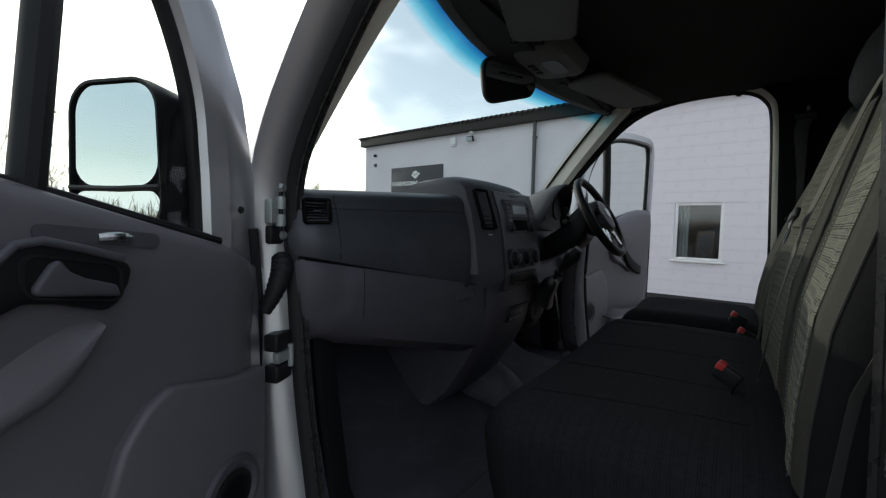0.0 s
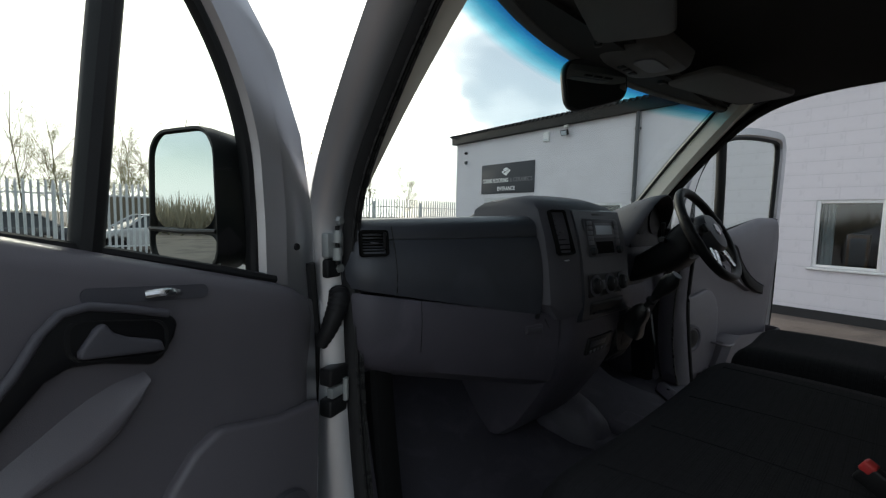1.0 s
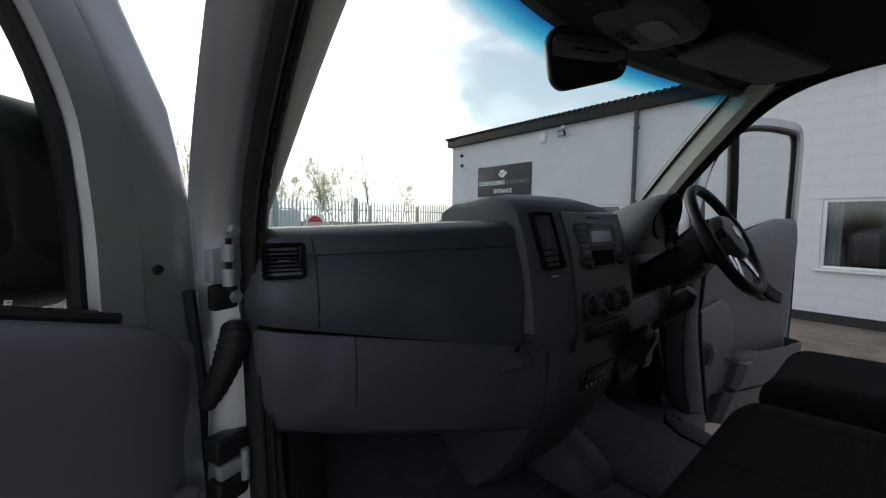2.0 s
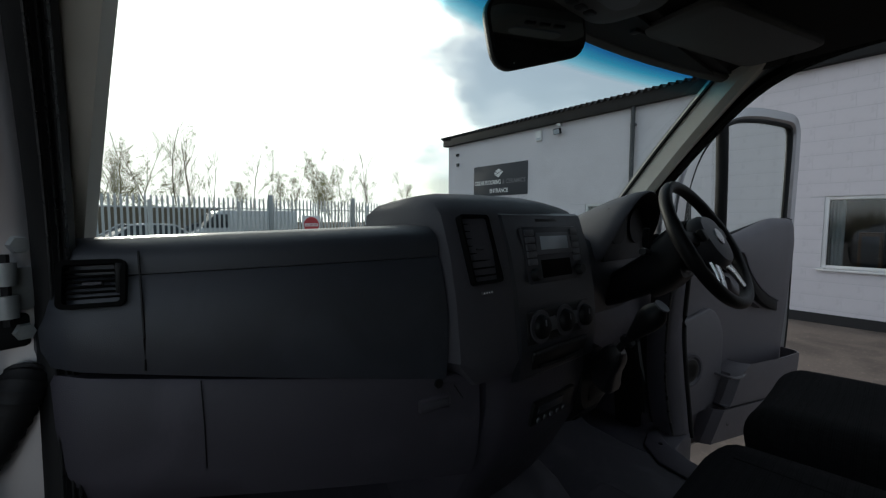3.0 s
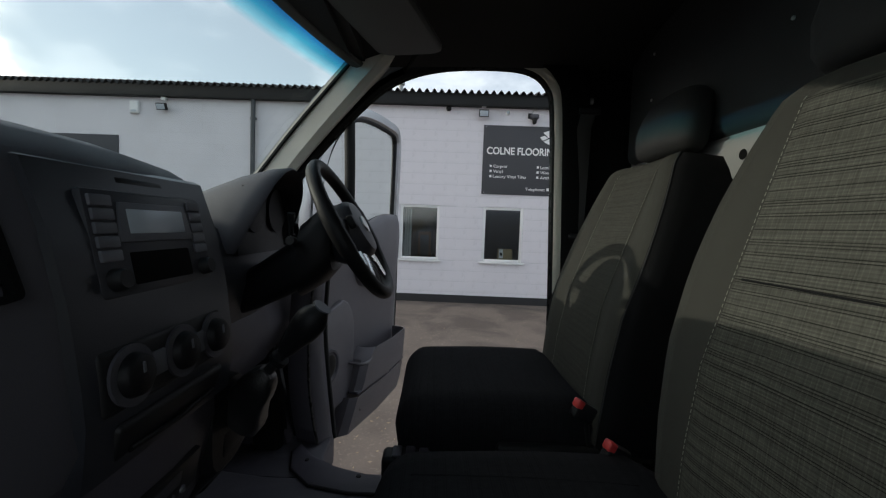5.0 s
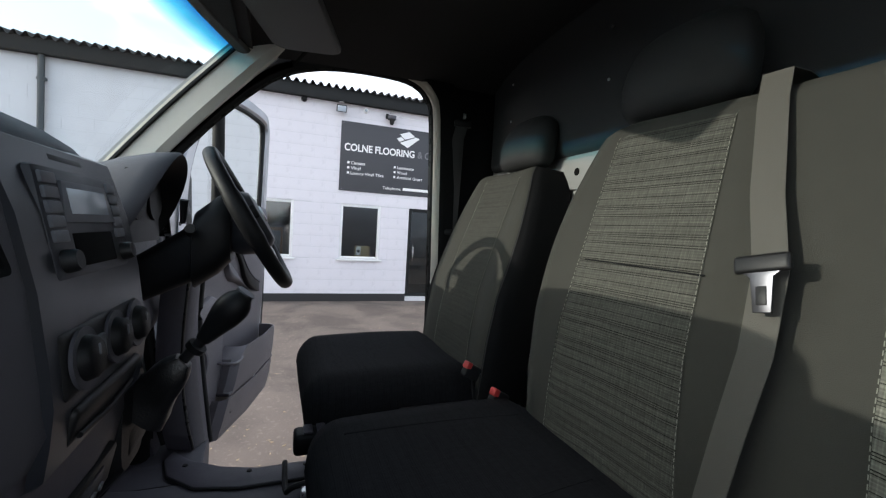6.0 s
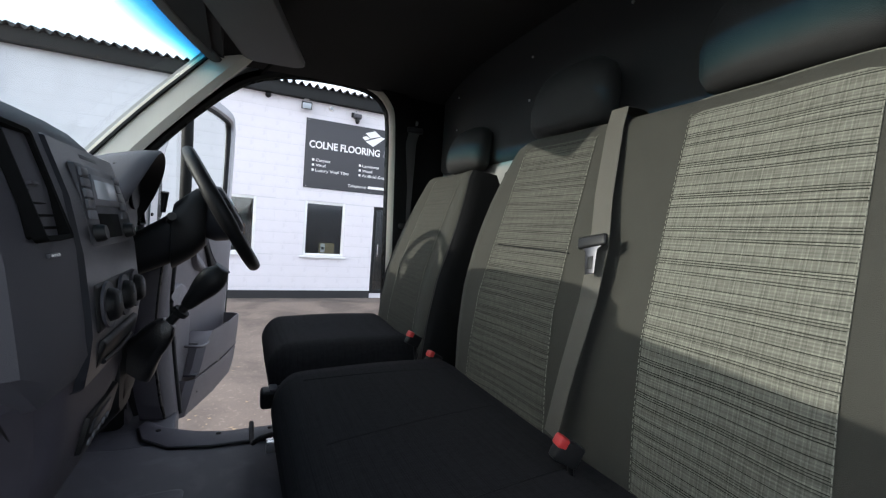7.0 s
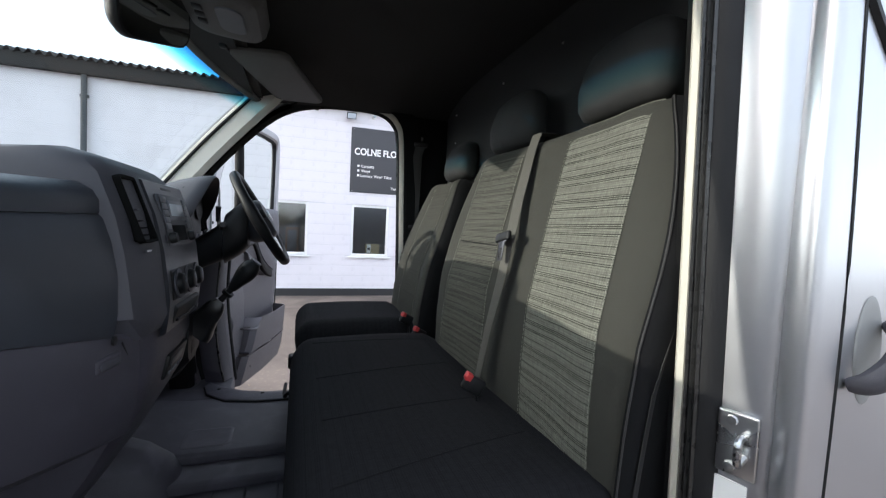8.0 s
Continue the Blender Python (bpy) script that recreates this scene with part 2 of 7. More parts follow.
def wall_with_openings(x0, x1, z0, z1, holes, y0, y1):
    """A wall slab cut by rectangular openings that go right through."""
    xs = sorted({x0, x1, *(h[0] for h in holes), *(h[1] for h in holes)})
    zs = sorted({z0, z1, *(h[2] for h in holes), *(h[3] for h in holes)})
    bm = bmesh.new()
    cells = {}
    for i in range(len(xs) - 1):
        for k in range(len(zs) - 1):
            cx, cz = (xs[i] + xs[i + 1]) / 2, (zs[k] + zs[k + 1]) / 2
            cells[i, k] = not any(h[0] < cx < h[1] and h[2] < cz < h[3] for h in holes)
    vs = {}

    def v(i, k, y):
        if (i, k, y) not in vs:
            vs[i, k, y] = bm.verts.new((xs[i], y, zs[k]))
        return vs[i, k, y]

    for (i, k), solid in cells.items():
        if not solid:
            continue
        bm.faces.new((v(i, k, y0), v(i + 1, k, y0), v(i + 1, k + 1, y0), v(i, k + 1, y0)))
        bm.faces.new((v(i, k, y1), v(i, k + 1, y1), v(i + 1, k + 1, y1), v(i + 1, k, y1)))
        for di, dk, a, b in ((-1, 0, (i, k), (i, k + 1)), (1, 0, (i + 1, k), (i + 1, k + 1)), (0, -1, (i, k), (i + 1, k)), (0, 1, (i, k + 1), (i + 1, k + 1))):
            if not cells.get((i + di, k + dk), False):
                bm.faces.new((v(*a, y0), v(*b, y0), v(*b, y1), v(*a, y1)))
    return bm


building = thing("industrial_unit", "long single-storey workshop unit of white-painted blockwork", "building", F, kind="structure")
part("wall_front", wall_with_openings(WX0, WX1, 0, EAVE, OPENINGS, 0.004, 0.22), M_mortar, building, smooth=0)

# ---- materials of the van ----
M_dash = material("dash_dark", (0.040, 0.043, 0.053), 0.36, var=0.08, scale=12, bump=0.25, grain=900)
M_dash_mid = material("dash_grey", (0.060, 0.058, 0.070), 0.58, var=0.08, scale=12, bump=0.25, grain=900)
M_dash_low = material("dash_light_grey", (0.060, 0.055, 0.070), 0.52, var=0.07, scale=12, bump=0.25, grain=900)
M_fascia_black = material("fascia_black", (0.008, 0.008, 0.009), 0.48, var=0.08, scale=12, bump=0.15, grain=900, spec=0.18)
M_silver = material("silver_paint", (0.50, 0.505, 0.53), 0.34, metal=0.82, var=0.03, bump=0.0, coat=0.5)
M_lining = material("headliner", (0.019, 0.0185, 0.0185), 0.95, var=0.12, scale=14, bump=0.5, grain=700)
M_visor = material("visor_vinyl", (0.085, 0.083, 0.080), 0.7, var=0.1, scale=20, bump=0.4, grain=900)
M_bulk = material("bulkhead_trim", (0.032, 0.032, 0.033), 0.9, var=0.15, scale=8, bump=0.4, grain=500)
M_steel_white = material("bulkhead_steel", (0.24, 0.24, 0.235), 0.5, var=0.05, scale=8)
M_strip = material("door_strip", (0.50, 0.48, 0.42), 0.6, var=0.06, bump=0.2, grain=900)
M_pillar = material("pillar_trim", (0.70, 0.67, 0.60), 0.6, var=0.06, bump=0.2, grain=900)
M_rubber = material("black_rubber", (0.010, 0.010, 0.011), 0.6, spec=0.3)
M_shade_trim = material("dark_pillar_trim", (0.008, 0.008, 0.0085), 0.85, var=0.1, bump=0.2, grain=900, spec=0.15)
M_seal = material("shiny_seal_rubber", (0.022, 0.022, 0.022), 0.28, var=0.15, scale=40)
M_cloth = material("bolster_cloth", (0.041, 0.0405, 0.0345), 0.95, var=0.18, scale=30, bump=0.6, grain=1500, spec=0.3)
M_cush = material("black_cloth", (0.012, 0.012, 0.013), 0.97, var=0.2, scale=30, bump=0.6, grain=1500, spec=0.12)
M_head = material("headrest_vinyl", (0.014, 0.014, 0.014), 0.75, var=0.12, scale=25, bump=0.4, grain=900)
M_mat = material("rubber_mat", (0.049, 0.046, 0.058), 0.6, var=0.1, scale=10, bump=0.3, grain=300)
M_belt = material("belt_webbing", (0.072, 0.068, 0.058), 0.8, var=0.1, scale=60, bump=0.4, grain=900)
M_belt_dark = material("dark_webbing", (0.030, 0.029, 0.029), 0.8, var=0.1, scale=60, bump=0.4, grain=900)
M_red = material("red_plastic", (0.50, 0.035, 0.035), 0.45, var=0.05)
M_chrome = material("bright_metal", (0.62, 0.62, 0.62), 0.28, metal=1.0, var=0.04, bump=0.0)
M_tongue = material("tongue_steel", (0.10, 0.10, 0.11), 0.35, metal=1.0, var=0.06, bump=0.0)
M_vent = material("vent_black", (0.005, 0.005, 0.005), 0.9, spec=0.1)
M_mirror = bpy.data.materials.new("mirror_glass")
M_mirror.use_nodes = True
for _key, _value in (("Base Color", (0.80, 0.86, 0.85, 1)), ("Metallic", 1.0), ("Roughness", 0.004)):
    M_mirror.node_tree.nodes["Principled BSDF"].inputs[_key].default_value = _value
M_stack_face = material("stack_fascia", (0.026, 0.028, 0.035), 0.34, var=0.06, scale=12, bump=0.1, grain=900, spec=0.4)
# Pale base paints the sky reflected in the radio display; also used for lenses.
M_lcd = material("display", (0.48, 0.54, 0.60), 0.2, var=0.03, bump=0.0)
M_radio = material("radio_face", (0.040, 0.041, 0.049), 0.42, var=0.05, spec=0.3)
M_button = material("button_grey", (0.10, 0.104, 0.12), 0.5, var=0.05)
M_doortrim = material("door_trim", (0.109, 0.101, 0.114), 0.44, var=0.07, scale=12, bump=0.25, grain=900)
M_thread = material("stitching", (0.20, 0.20, 0.17), 0.8)
worn(M_dash_low, 7.0, 0.55, 0.7, 1.3)
worn(M_mat, 9.0, 0.52, 0.7, 1.5)
worn(M_doortrim, 5.0, 0.55, 0.72, 1.12)
worn(M_dash, 6.0, 0.55, 0.72, 1.35)


def dimpled(m, scale, depth):
    """Slow waves in pressed sheet metal, so that reflections wander."""
    n, l = m.node_tree.nodes, m.node_tree.links
    tc, t, bp = n.new("ShaderNodeTexCoord"), n.new("ShaderNodeTexNoise"), n.new("ShaderNodeBump")
    t.inputs["Scale"].default_value, t.inputs["Detail"].default_value = scale, 2
    bp.inputs["Strength"].default_value, bp.inputs["Distance"].default_value = 0.5, depth
    l.new(tc.outputs["Object"], t.inputs["Vector"])
    l.new(t.outputs["Fac"], bp.inputs["Height"])
    l.new(bp.outputs["Normal"], n["Principled BSDF"].inputs["Normal"])


dimpled(M_silver, 1.8, 0.008)
M_sideglass = pane_material("door_glass", (0.80, 0.86, 0.84), 1.6)


def plaid_material(name, colour, along="Z", contrast=1.0):
    """Woven seat cloth: fine ribs, bundles of dark cross threads, faint upright threads."""
    m = bpy.data.materials.new(name)
    m.use_nodes = True
    n, l = m.node_tree.nodes, m.node_tree.links
    b = n["Principled BSDF"]
    b.inputs["Roughness"].default_value = 0.92
    b.inputs["Specular IOR Level"].default_value = 0.1
    tc = n.new("ShaderNodeTexCoord")

    def stretched(sx, sy, sz, detail=2.0):
        mp, t = n.new("ShaderNodeMapping"), n.new("ShaderNodeTexNoise")
        mp.inputs["Scale"].default_value = (sx, sy, sz)
        t.inputs["Scale"].default_value, t.inputs["Detail"].default_value = 1.0, detail
        l.new(tc.outputs["Object"], mp.inputs["Vector"])
        l.new(mp.outputs["Vector"], t.inputs["Vector"])
        return t.outputs["Fac"]

    def ranged(sock, a, c, lo, hi):
        r = n.new("ShaderNodeMapRange")
        for k, v in (("From Min", a), ("From Max", c), ("To Min", lo), ("To Max", hi)):
            r.inputs[k].default_value = v
        l.new(sock, r.inputs["Value"])
        return r.outputs["Result"]

    def times(a, c):
        q = n.new("ShaderNodeMath")
        q.operation = "MULTIPLY"
        l.new(a, q.inputs[0]), l.new(c, q.inputs[1])
        return q.outputs[0]

    sep = n.new("ShaderNodeSeparateXYZ")
    l.new(tc.outputs["Object"], sep.inputs[0])

    def math(op, x, y, eps=None):
        q = n.new("ShaderNodeMath")
        q.operation = op
        for i, v in enumerate((x, y) if eps is None else (x, y, eps)):
            if isinstance(v, (int, float)):
                q.inputs[i].default_value = v
            else:
                l.new(v, q.inputs[i])
        return q.outputs[0]

    def lines(sock, period, offsets, half):
        """One where a thread lies, nought between."""
        v = math("FLOORED_MODULO", sock, period)
        total = None
        for c in offsets:
            hit = math("COMPARE", v, c, half)
            total = hit if total is None else math("MAXIMUM", total, hit)
        return total

    weave = 0.9 if contrast > 0.5 else 0.45
    dark = lines(sep.outputs[along], 0.0525, (0.004, 0.0075, 0.018, 0.0215, 0.025, 0.039), 0.00062)
    patchy = ranged(stretched(3, 3, 40, 2), 0.3, 0.65, 0.62 * contrast, 0.90 * contrast)
    inv_r = math("SUBTRACT", 1.0, math("MULTIPLY", dark, patchy))
    ribs = ranged(stretched(9, 9 if along == "Z" else 420, 420, 1), 0.3, 0.7, 1 - 0.22 * weave, 1 + 0.19 * weave)
    uprights = math("SUBTRACT", 1.03, math("MULTIPLY", lines(sep.outputs["X"], 0.037, (0.005, 0.0085, 0.022, 0.0255), 0.0007), 0.17 * contrast))
    pale = math("ADD", 1.0, math("MULTIPLY", lines(sep.outputs["X"], 0.0062, (0.002,), 0.0006), 0.24 * contrast))
    even = math("ADD", 0.92, math("MULTIPLY", lines(sep.outputs[along], 0.0044, (0.0022,), 0.0011), 0.20 * weave))
    pale = times(pale, even)
    blotch = ranged(stretched(160, 60, 90, 2), 0.3, 0.7, 0.88, 1.12)
    k = times(times(inv_r, ribs), times(times(uprights, pale), blotch))
    mul = n.new("ShaderNodeVectorMath")
    mul.operation = "SCALE"
    mul.inputs[0].default_value = colour
    l.new(k, mul.inputs["Scale"])
    l.new(mul.outputs["Vector"], b.inputs["Base Color"])
    bp = n.new("ShaderNodeBump")
    bp.inputs["Strength"].default_value, bp.inputs["Distance"].default_value = 0.5, 0.001
    l.new(k, bp.inputs["Height"])
    l.new(bp.outputs["Normal"], b.inputs["Normal"])
    return m


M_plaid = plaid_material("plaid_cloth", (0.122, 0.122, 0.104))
# Same plaid, darker for inner and driver seats: dimmer light put into colour.
M_plaid_shaded = plaid_material("shaded_plaid_cloth", (0.068, 0.0675, 0.058), "Z", 0.8)
M_plaid_shaded_faint = plaid_material("faint_shaded_plaid", (0.050, 0.0495, 0.043), "Z", 0.3)
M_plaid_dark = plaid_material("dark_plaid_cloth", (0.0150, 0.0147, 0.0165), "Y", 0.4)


def screen_material():
    """Laminated windscreen with a blue shade band along its top edge."""
    m = pane_material("windscreen_glass", (0.8, 0.86, 0.85))
    n, l = m.node_tree.nodes, m.node_tree.links
    uv, sep = n.new("ShaderNodeUVMap"), n.new("ShaderNodeSeparateXYZ")
    ramp = n.new("ShaderNodeValToRGB")
    l.new(uv.outputs[0], sep.inputs[0])
    l.new(sep.outputs["Y"], ramp.inputs["Fac"])
    e = ramp.color_ramp.elements
    e[0].position, e[0].color = 0.885, (0.80, 0.87, 0.86, 1)
    e[1].position, e[1].color = 0.990, (0.006, 0.12, 0.36, 1)
    for at, shade in ((0.912, (0.34, 0.74, 0.80, 1)), (0.945, (0.055, 0.42, 0.56, 1))):
        e.new(at).color = shade
    for node in n:
        if node.type == "BSDF_TRANSPARENT":
            l.new(ramp.outputs["Color"], node.inputs["Color"])
    return m


M_screen = screen_material()

# ---- body shell ----
cab = thing("panel_van", "silver panel van with dark-trimmed cab and both doors open", "van", pose(0, 0, GROUND))
CABZ = -GROUND  # parts are drawn in cab heights


def cab_part(name, bm, mat, label="", smooth=38, parent=None):
    ob = part(name, bm, mat, cab if parent is None else parent, label, smooth)
    if parent is None:
        ob.location.z = CABZ
    return ob


def screen_row(v, n=17):
    """Points across the windscreen at height v, 0 the foot and 1 the head."""
    out = []
    for i in range(n):
        k = -1 + 2 * i / (n - 1)
        x = k * (0.90 + (0.815 - 0.90) * v)
        bow = 1 - k * k
        y0, z0 = 1.60 + 0.34 * bow, 1.42 - 0.06 * bow
        y1, z1 = 1.155 + 0.20 * bow, 1.975 + 0.035 * bow
        out.append((x, y0 + (y1 - y0) * v + 0.03 * math.sin(math.pi * v), z0 + (z1 - z0) * v + 0.035 * math.sin(math.pi * v)))
    return out


rows = [screen_row(v / 12) for v in range(13)]
bm = loft(rows, closed=False)
uvl = bm.loops.layers.uv.new("UVMap")
bm.verts.ensure_lookup_table()
for f in bm.faces:
    for lp in f.loops:
        i = lp.vert.index
        lp[uvl].uv = (0.5, (lp.vert.co.z - 1.40) / 0.60)
bm.verts.index_update()
for f in bm.faces:
    for lp in f.loops:
        lp[uvl].uv = ((lp.vert.index % 17) / 16, (lp.vert.index // 17) / 12)
screen = cab_part("windscreen", bm, M_screen, "curved windscreen with a blue sun band")

# headliner: from the screen's head back to the bulkhead, rolled down at the sides
grid = []
for j in range(10):
    v = j / 9
    row = []
    for i in range(17):
        k = -1 + 2 * i / 16
        y_front = 1.155 + 0.20 * (1 - k * k) + 0.01
        y = y_front + (0.16 - y_front) * v
        crown = 1 - abs(k) ** 5
        z = 1.965 + 0.055 * v ** 0.5 * (1 - v * 0.2) + 0.045 * (1 - k * k) * (1 - v) + (0.03 + 0.06 * v ** 0.7) * crown
        row.append((k * 0.84, y, z))
    grid.append(row)
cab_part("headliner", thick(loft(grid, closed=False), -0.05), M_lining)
lip = [Vector(p) + Vector((0, -0.012, -0.004)) for p in screen_row(1.0)]
cab_part("header_trim", tube(lip, 0.022, 8, flat=0.6), M_visor)
lip2 = [Vector(p) + Vector((0, 0.004, 0.0)) for p in screen_row(1.0)]
cab_part("screen_seal", tube(lip2, 0.008, 6), M_rubber)

head_rows = [[Vector(p) + Vector((0, dy, dz)) for p in screen_row(1.0, 33)] for dy, dz in ((0.004, -0.004), (0.010, 0.03), (0.0, 0.11), (-0.03, 0.11), (-0.03, 0.004))]
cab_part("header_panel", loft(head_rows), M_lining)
# outer roof and load body behind the bulkhead
out = [(-0.98, 0.35), (-0.99, 1.3), (-0.96, 2.0), (-0.88, 2.28), (-0.70, 2.38), (0.70, 2.38), (0.88, 2.28), (0.96, 2.0), (0.99, 1.3), (0.98, 0.35)]
cab_part("load_body", prism(out, "y", -3.9, 0.02, 0.02), M_silver)
cab_part("outer_roof", loft([[(k * 0.86 / 8, 1.19 + 0.2 * (1 - (k / 8) ** 2) - (1.17 + 0.2 * (1 - (k / 8) ** 2)) * v, 2.035 + 0.02 * (1 - (k / 8) ** 2) + (0.06 + 0.28 * v ** 0.7) * (1 - abs(k / 8) ** 4)) for k in range(-8, 9)] for v in [q / 8 for q in range(9)]], closed=False), M_silver)
cab_part("bulkhead_panel", box(-0.86, 0.10, 0.55, 0.86, 0.19, 1.83, 0.01), M_steel_white)
rail = cab_part("bulkhead_rail", box(-0.85, 0.186, 1.575, 0.85, 0.202, 1.672, 0.006), M_steel_white, "pale pressed steel rail of the bulkhead")
for x in (-0.80, -0.34, 0.205, 0.30, 0.80):
    part("rail_hole", lathe([(0.0001, 0), (0.011, 0), (0.012, 0.0012), (0.0001, 0.0014)], pose(x, 0.202, 1.628, -90), 14), M_vent, rail)
bm = box(-0.85, 0.12, 1.68, 0.85, 0.212, 2.13, 0.03, 3)
cab_part("bulkhead_trim", bm, M_bulk, "dark felt bulkhead lining")
for x in (-0.62, -0.20, 0.18, 0.42, 0.68):
    for z in (1.86, 2.0):
        if (x, z) not in ((-0.62, 1.86), (0.42, 2.0), (0.42, 1.86), (-0.2, 1.86)):
            cab_part("stud", lathe([(0.0001, 0.0), (0.0045, 0.0), (0.004, 0.003), (0.0001, 0.004)], pose(x, 0.216, z, -90), 10), M_chrome)

# floor, toe board, engine wall
low_prof = [(0.12, 0.54), (1.95, 0.54), (1.95, 1.02), (1.88, 1.02), (1.62, 0.72), (1.50, 0.635), (1.36, 0.612), (0.12, 0.612)]
cab_part("footwell_floor", prism(low_prof, "x", -0.86, 0.06, 0.012), M_mat, "grey moulded rubber passenger footwell")
prof = [(0.12, 0.54), (1.95, 0.54), (1.95, 1.02), (1.88, 1.02), (1.60, 0.74), (1.50, 0.685), (1.36, 0.668), (0.12, 0.662)]
cab_part("floor", prism(prof, "x", 0.17, 0.62, 0.014, 3), M_mat, "grey moulded rubber driver floor")
cab_part("toe_floor", prism([(0.622, 1.10), (0.70, 1.215), (0.80, 1.222), (0.91, 1.225), (0.91, 1.95), (0.622, 1.95)], "z", 0.54, 0.664, 0.010), M_mat)
cab_part("entry_step", box(0.622, 0.44, 0.30, 0.90, 1.34, 0.36, 0.012), M_fascia_black, "dark moulded entry step")
cab_part("step_riser", box(0.60, 0.44, 0.36, 0.618, 1.30, 0.56, 0.004), M_dash_low)
cab_part("seat_plinth", box(0.622, 0.12, 0.36, 0.86, 0.47, 0.66, 0.010), M_mat)
cab_part("floor_step", prism([(0.12, 0.54), (1.58, 0.54), (1.58, 0.66), (1.46, 0.640), (0.12, 0.636)], "x", 0.055, 0.172, 0.012, 3), M_mat, "lower moulded ledge of the floor")
pad_bm = loft([[(0.275 + x * w, 1.225 + y * w, z) for x, y in ring_of(0.13, 0.15, 0.02, 4)] for z, w in ((0.660, 1.06), (0.668, 1.0), (0.6695, 0.9), (0.669, 0.85))])
cab_part("heel_pad", pad_bm, M_dash_low, "pale worn heel pad in the floor")
cab_part("tunnel_bulge", loft([[(0.12 + 0.10 * math.cos(a) * w, y, 0.60 + 0.16 * h * math.sin(a)) for a in [math.pi * q / 10 for q in range(11)]] for y, w, h in ((1.27, 0.55, 0.25), (1.30, 0.8, 0.62), (1.36, 1.0, 0.9), (1.46, 1.15, 1.15), (1.62, 1.3, 1.5), (1.8, 1.4, 1.8))]), M_mat, "rubber-covered tunnel hump", smooth=60)
for y in (0.99, 1.08, 1.17):
    cab_part("mat_rib", tube([(-0.80, y, 0.613), (0.04, y, 0.613)], 0.004, 6), M_mat)
cab_part("engine_wall", box(-0.88, 1.90, 0.5, 0.88, 1.98, 1.40, 0.01), M_rubber)

# door apertures: trim inside, silver jamb outside, rubber seal on the edge
APERTURE = [(1.33, 0.66), (1.365, 0.78), (1.405, 1.00), (1.43, 1.25), (1.44, 1.43), (1.39, 1.57), (1.27, 1.73), (1.12, 1.89), (1.00, 1.972), (0.85, 2.012), (0.66, 2.022), (0.55, 2.008), (0.485, 1.955), (0.460, 1.86), (0.445, 1.5), (0.435, 1.2), (0.43, 0.95), (0.43, 0.78), (0.47, 0.68), (0.58, 0.65), (1.0, 0.645), (1.22, 0.645)]


def ring_points(outline, grow):
    """The closed outline moved outwards in its plane."""
    k = len(outline)
    c = Vector((sum(p for p, _ in outline) / k, sum(q for _, q in outline) / k))
    res = []
    for i in range(k):
        a, b2 = Vector(outline[i - 1]), Vector(outline[(i + 1) % k])
        d = (b2 - a).normalized()
        nrm = Vector((d.y, -d.x))
        if nrm.dot(Vector(outline[i]) - c) < 0:
            nrm = -nrm
        res.append(Vector(outline[i]) + nrm * grow)
    return res


def closed_smooth(outline, steps=4):
    k = len(outline)
    res = []
    for i in range(k):
        p0, p1, p2, p3 = (Vector(outline[(i + j - 1) % k]) for j in range(4))
        for s in range(steps):
            t = s / steps
            res.append(0.5 * (2 * p1 + (p2 - p0) * t + (2 * p0 - 5 * p1 + 4 * p2 - p3) * t * t + (3 * p1 - p0 - 3 * p2 + p3) * t ** 3))
    return res


def aperture_ring(side, section, slim=False, thin=1.0, rear_only=False):
    """A closed band round the door aperture; section: (across, outwards) pairs."""
    base = closed_smooth(APERTURE, 3)
    loops = []
    for x, g in section:
        loop = []
        across = x
        for p, q, r in zip(ring_points(base, g), ring_points(base, g * 0.2), ring_points(base, g * thin)):
            x = across
            if r.x > 1.0 and r.y > 1.36:
                p = r
            on_a_pillar = slim and q.x > 1.0 and q.y > 1.36
            p = q if on_a_pillar else p
            if side > 0 and p.y < 0.80:
                p = Vector((p.x, p.y - 0.30 * min(1.0, (0.80 - p.y) / 0.13)))
            if slim and q.x < 0.62:
                x = max(x, 0.822)
            loop.append((side * (max(x, 0.862) if on_a_pillar else x), p.x, p.y))
        loops.append(loop)
    bm = bmesh.new()
    cols = [[bm.verts.new(p) for p in lp] for lp in loops]
    k = len(base)
    for a, b2 in zip(cols, cols[1:] + cols[:1]):
        for i in range(k):
            if not (rear_only and max(base[i].x, base[(i + 1) % k].x) > 0.60):
                bm.faces.new((a[i], a[(i + 1) % k], b2[(i + 1) % k], b2[i]))
    for v in [v for v in bm.verts if not v.link_faces]:
        bm.verts.remove(v)
    return bm


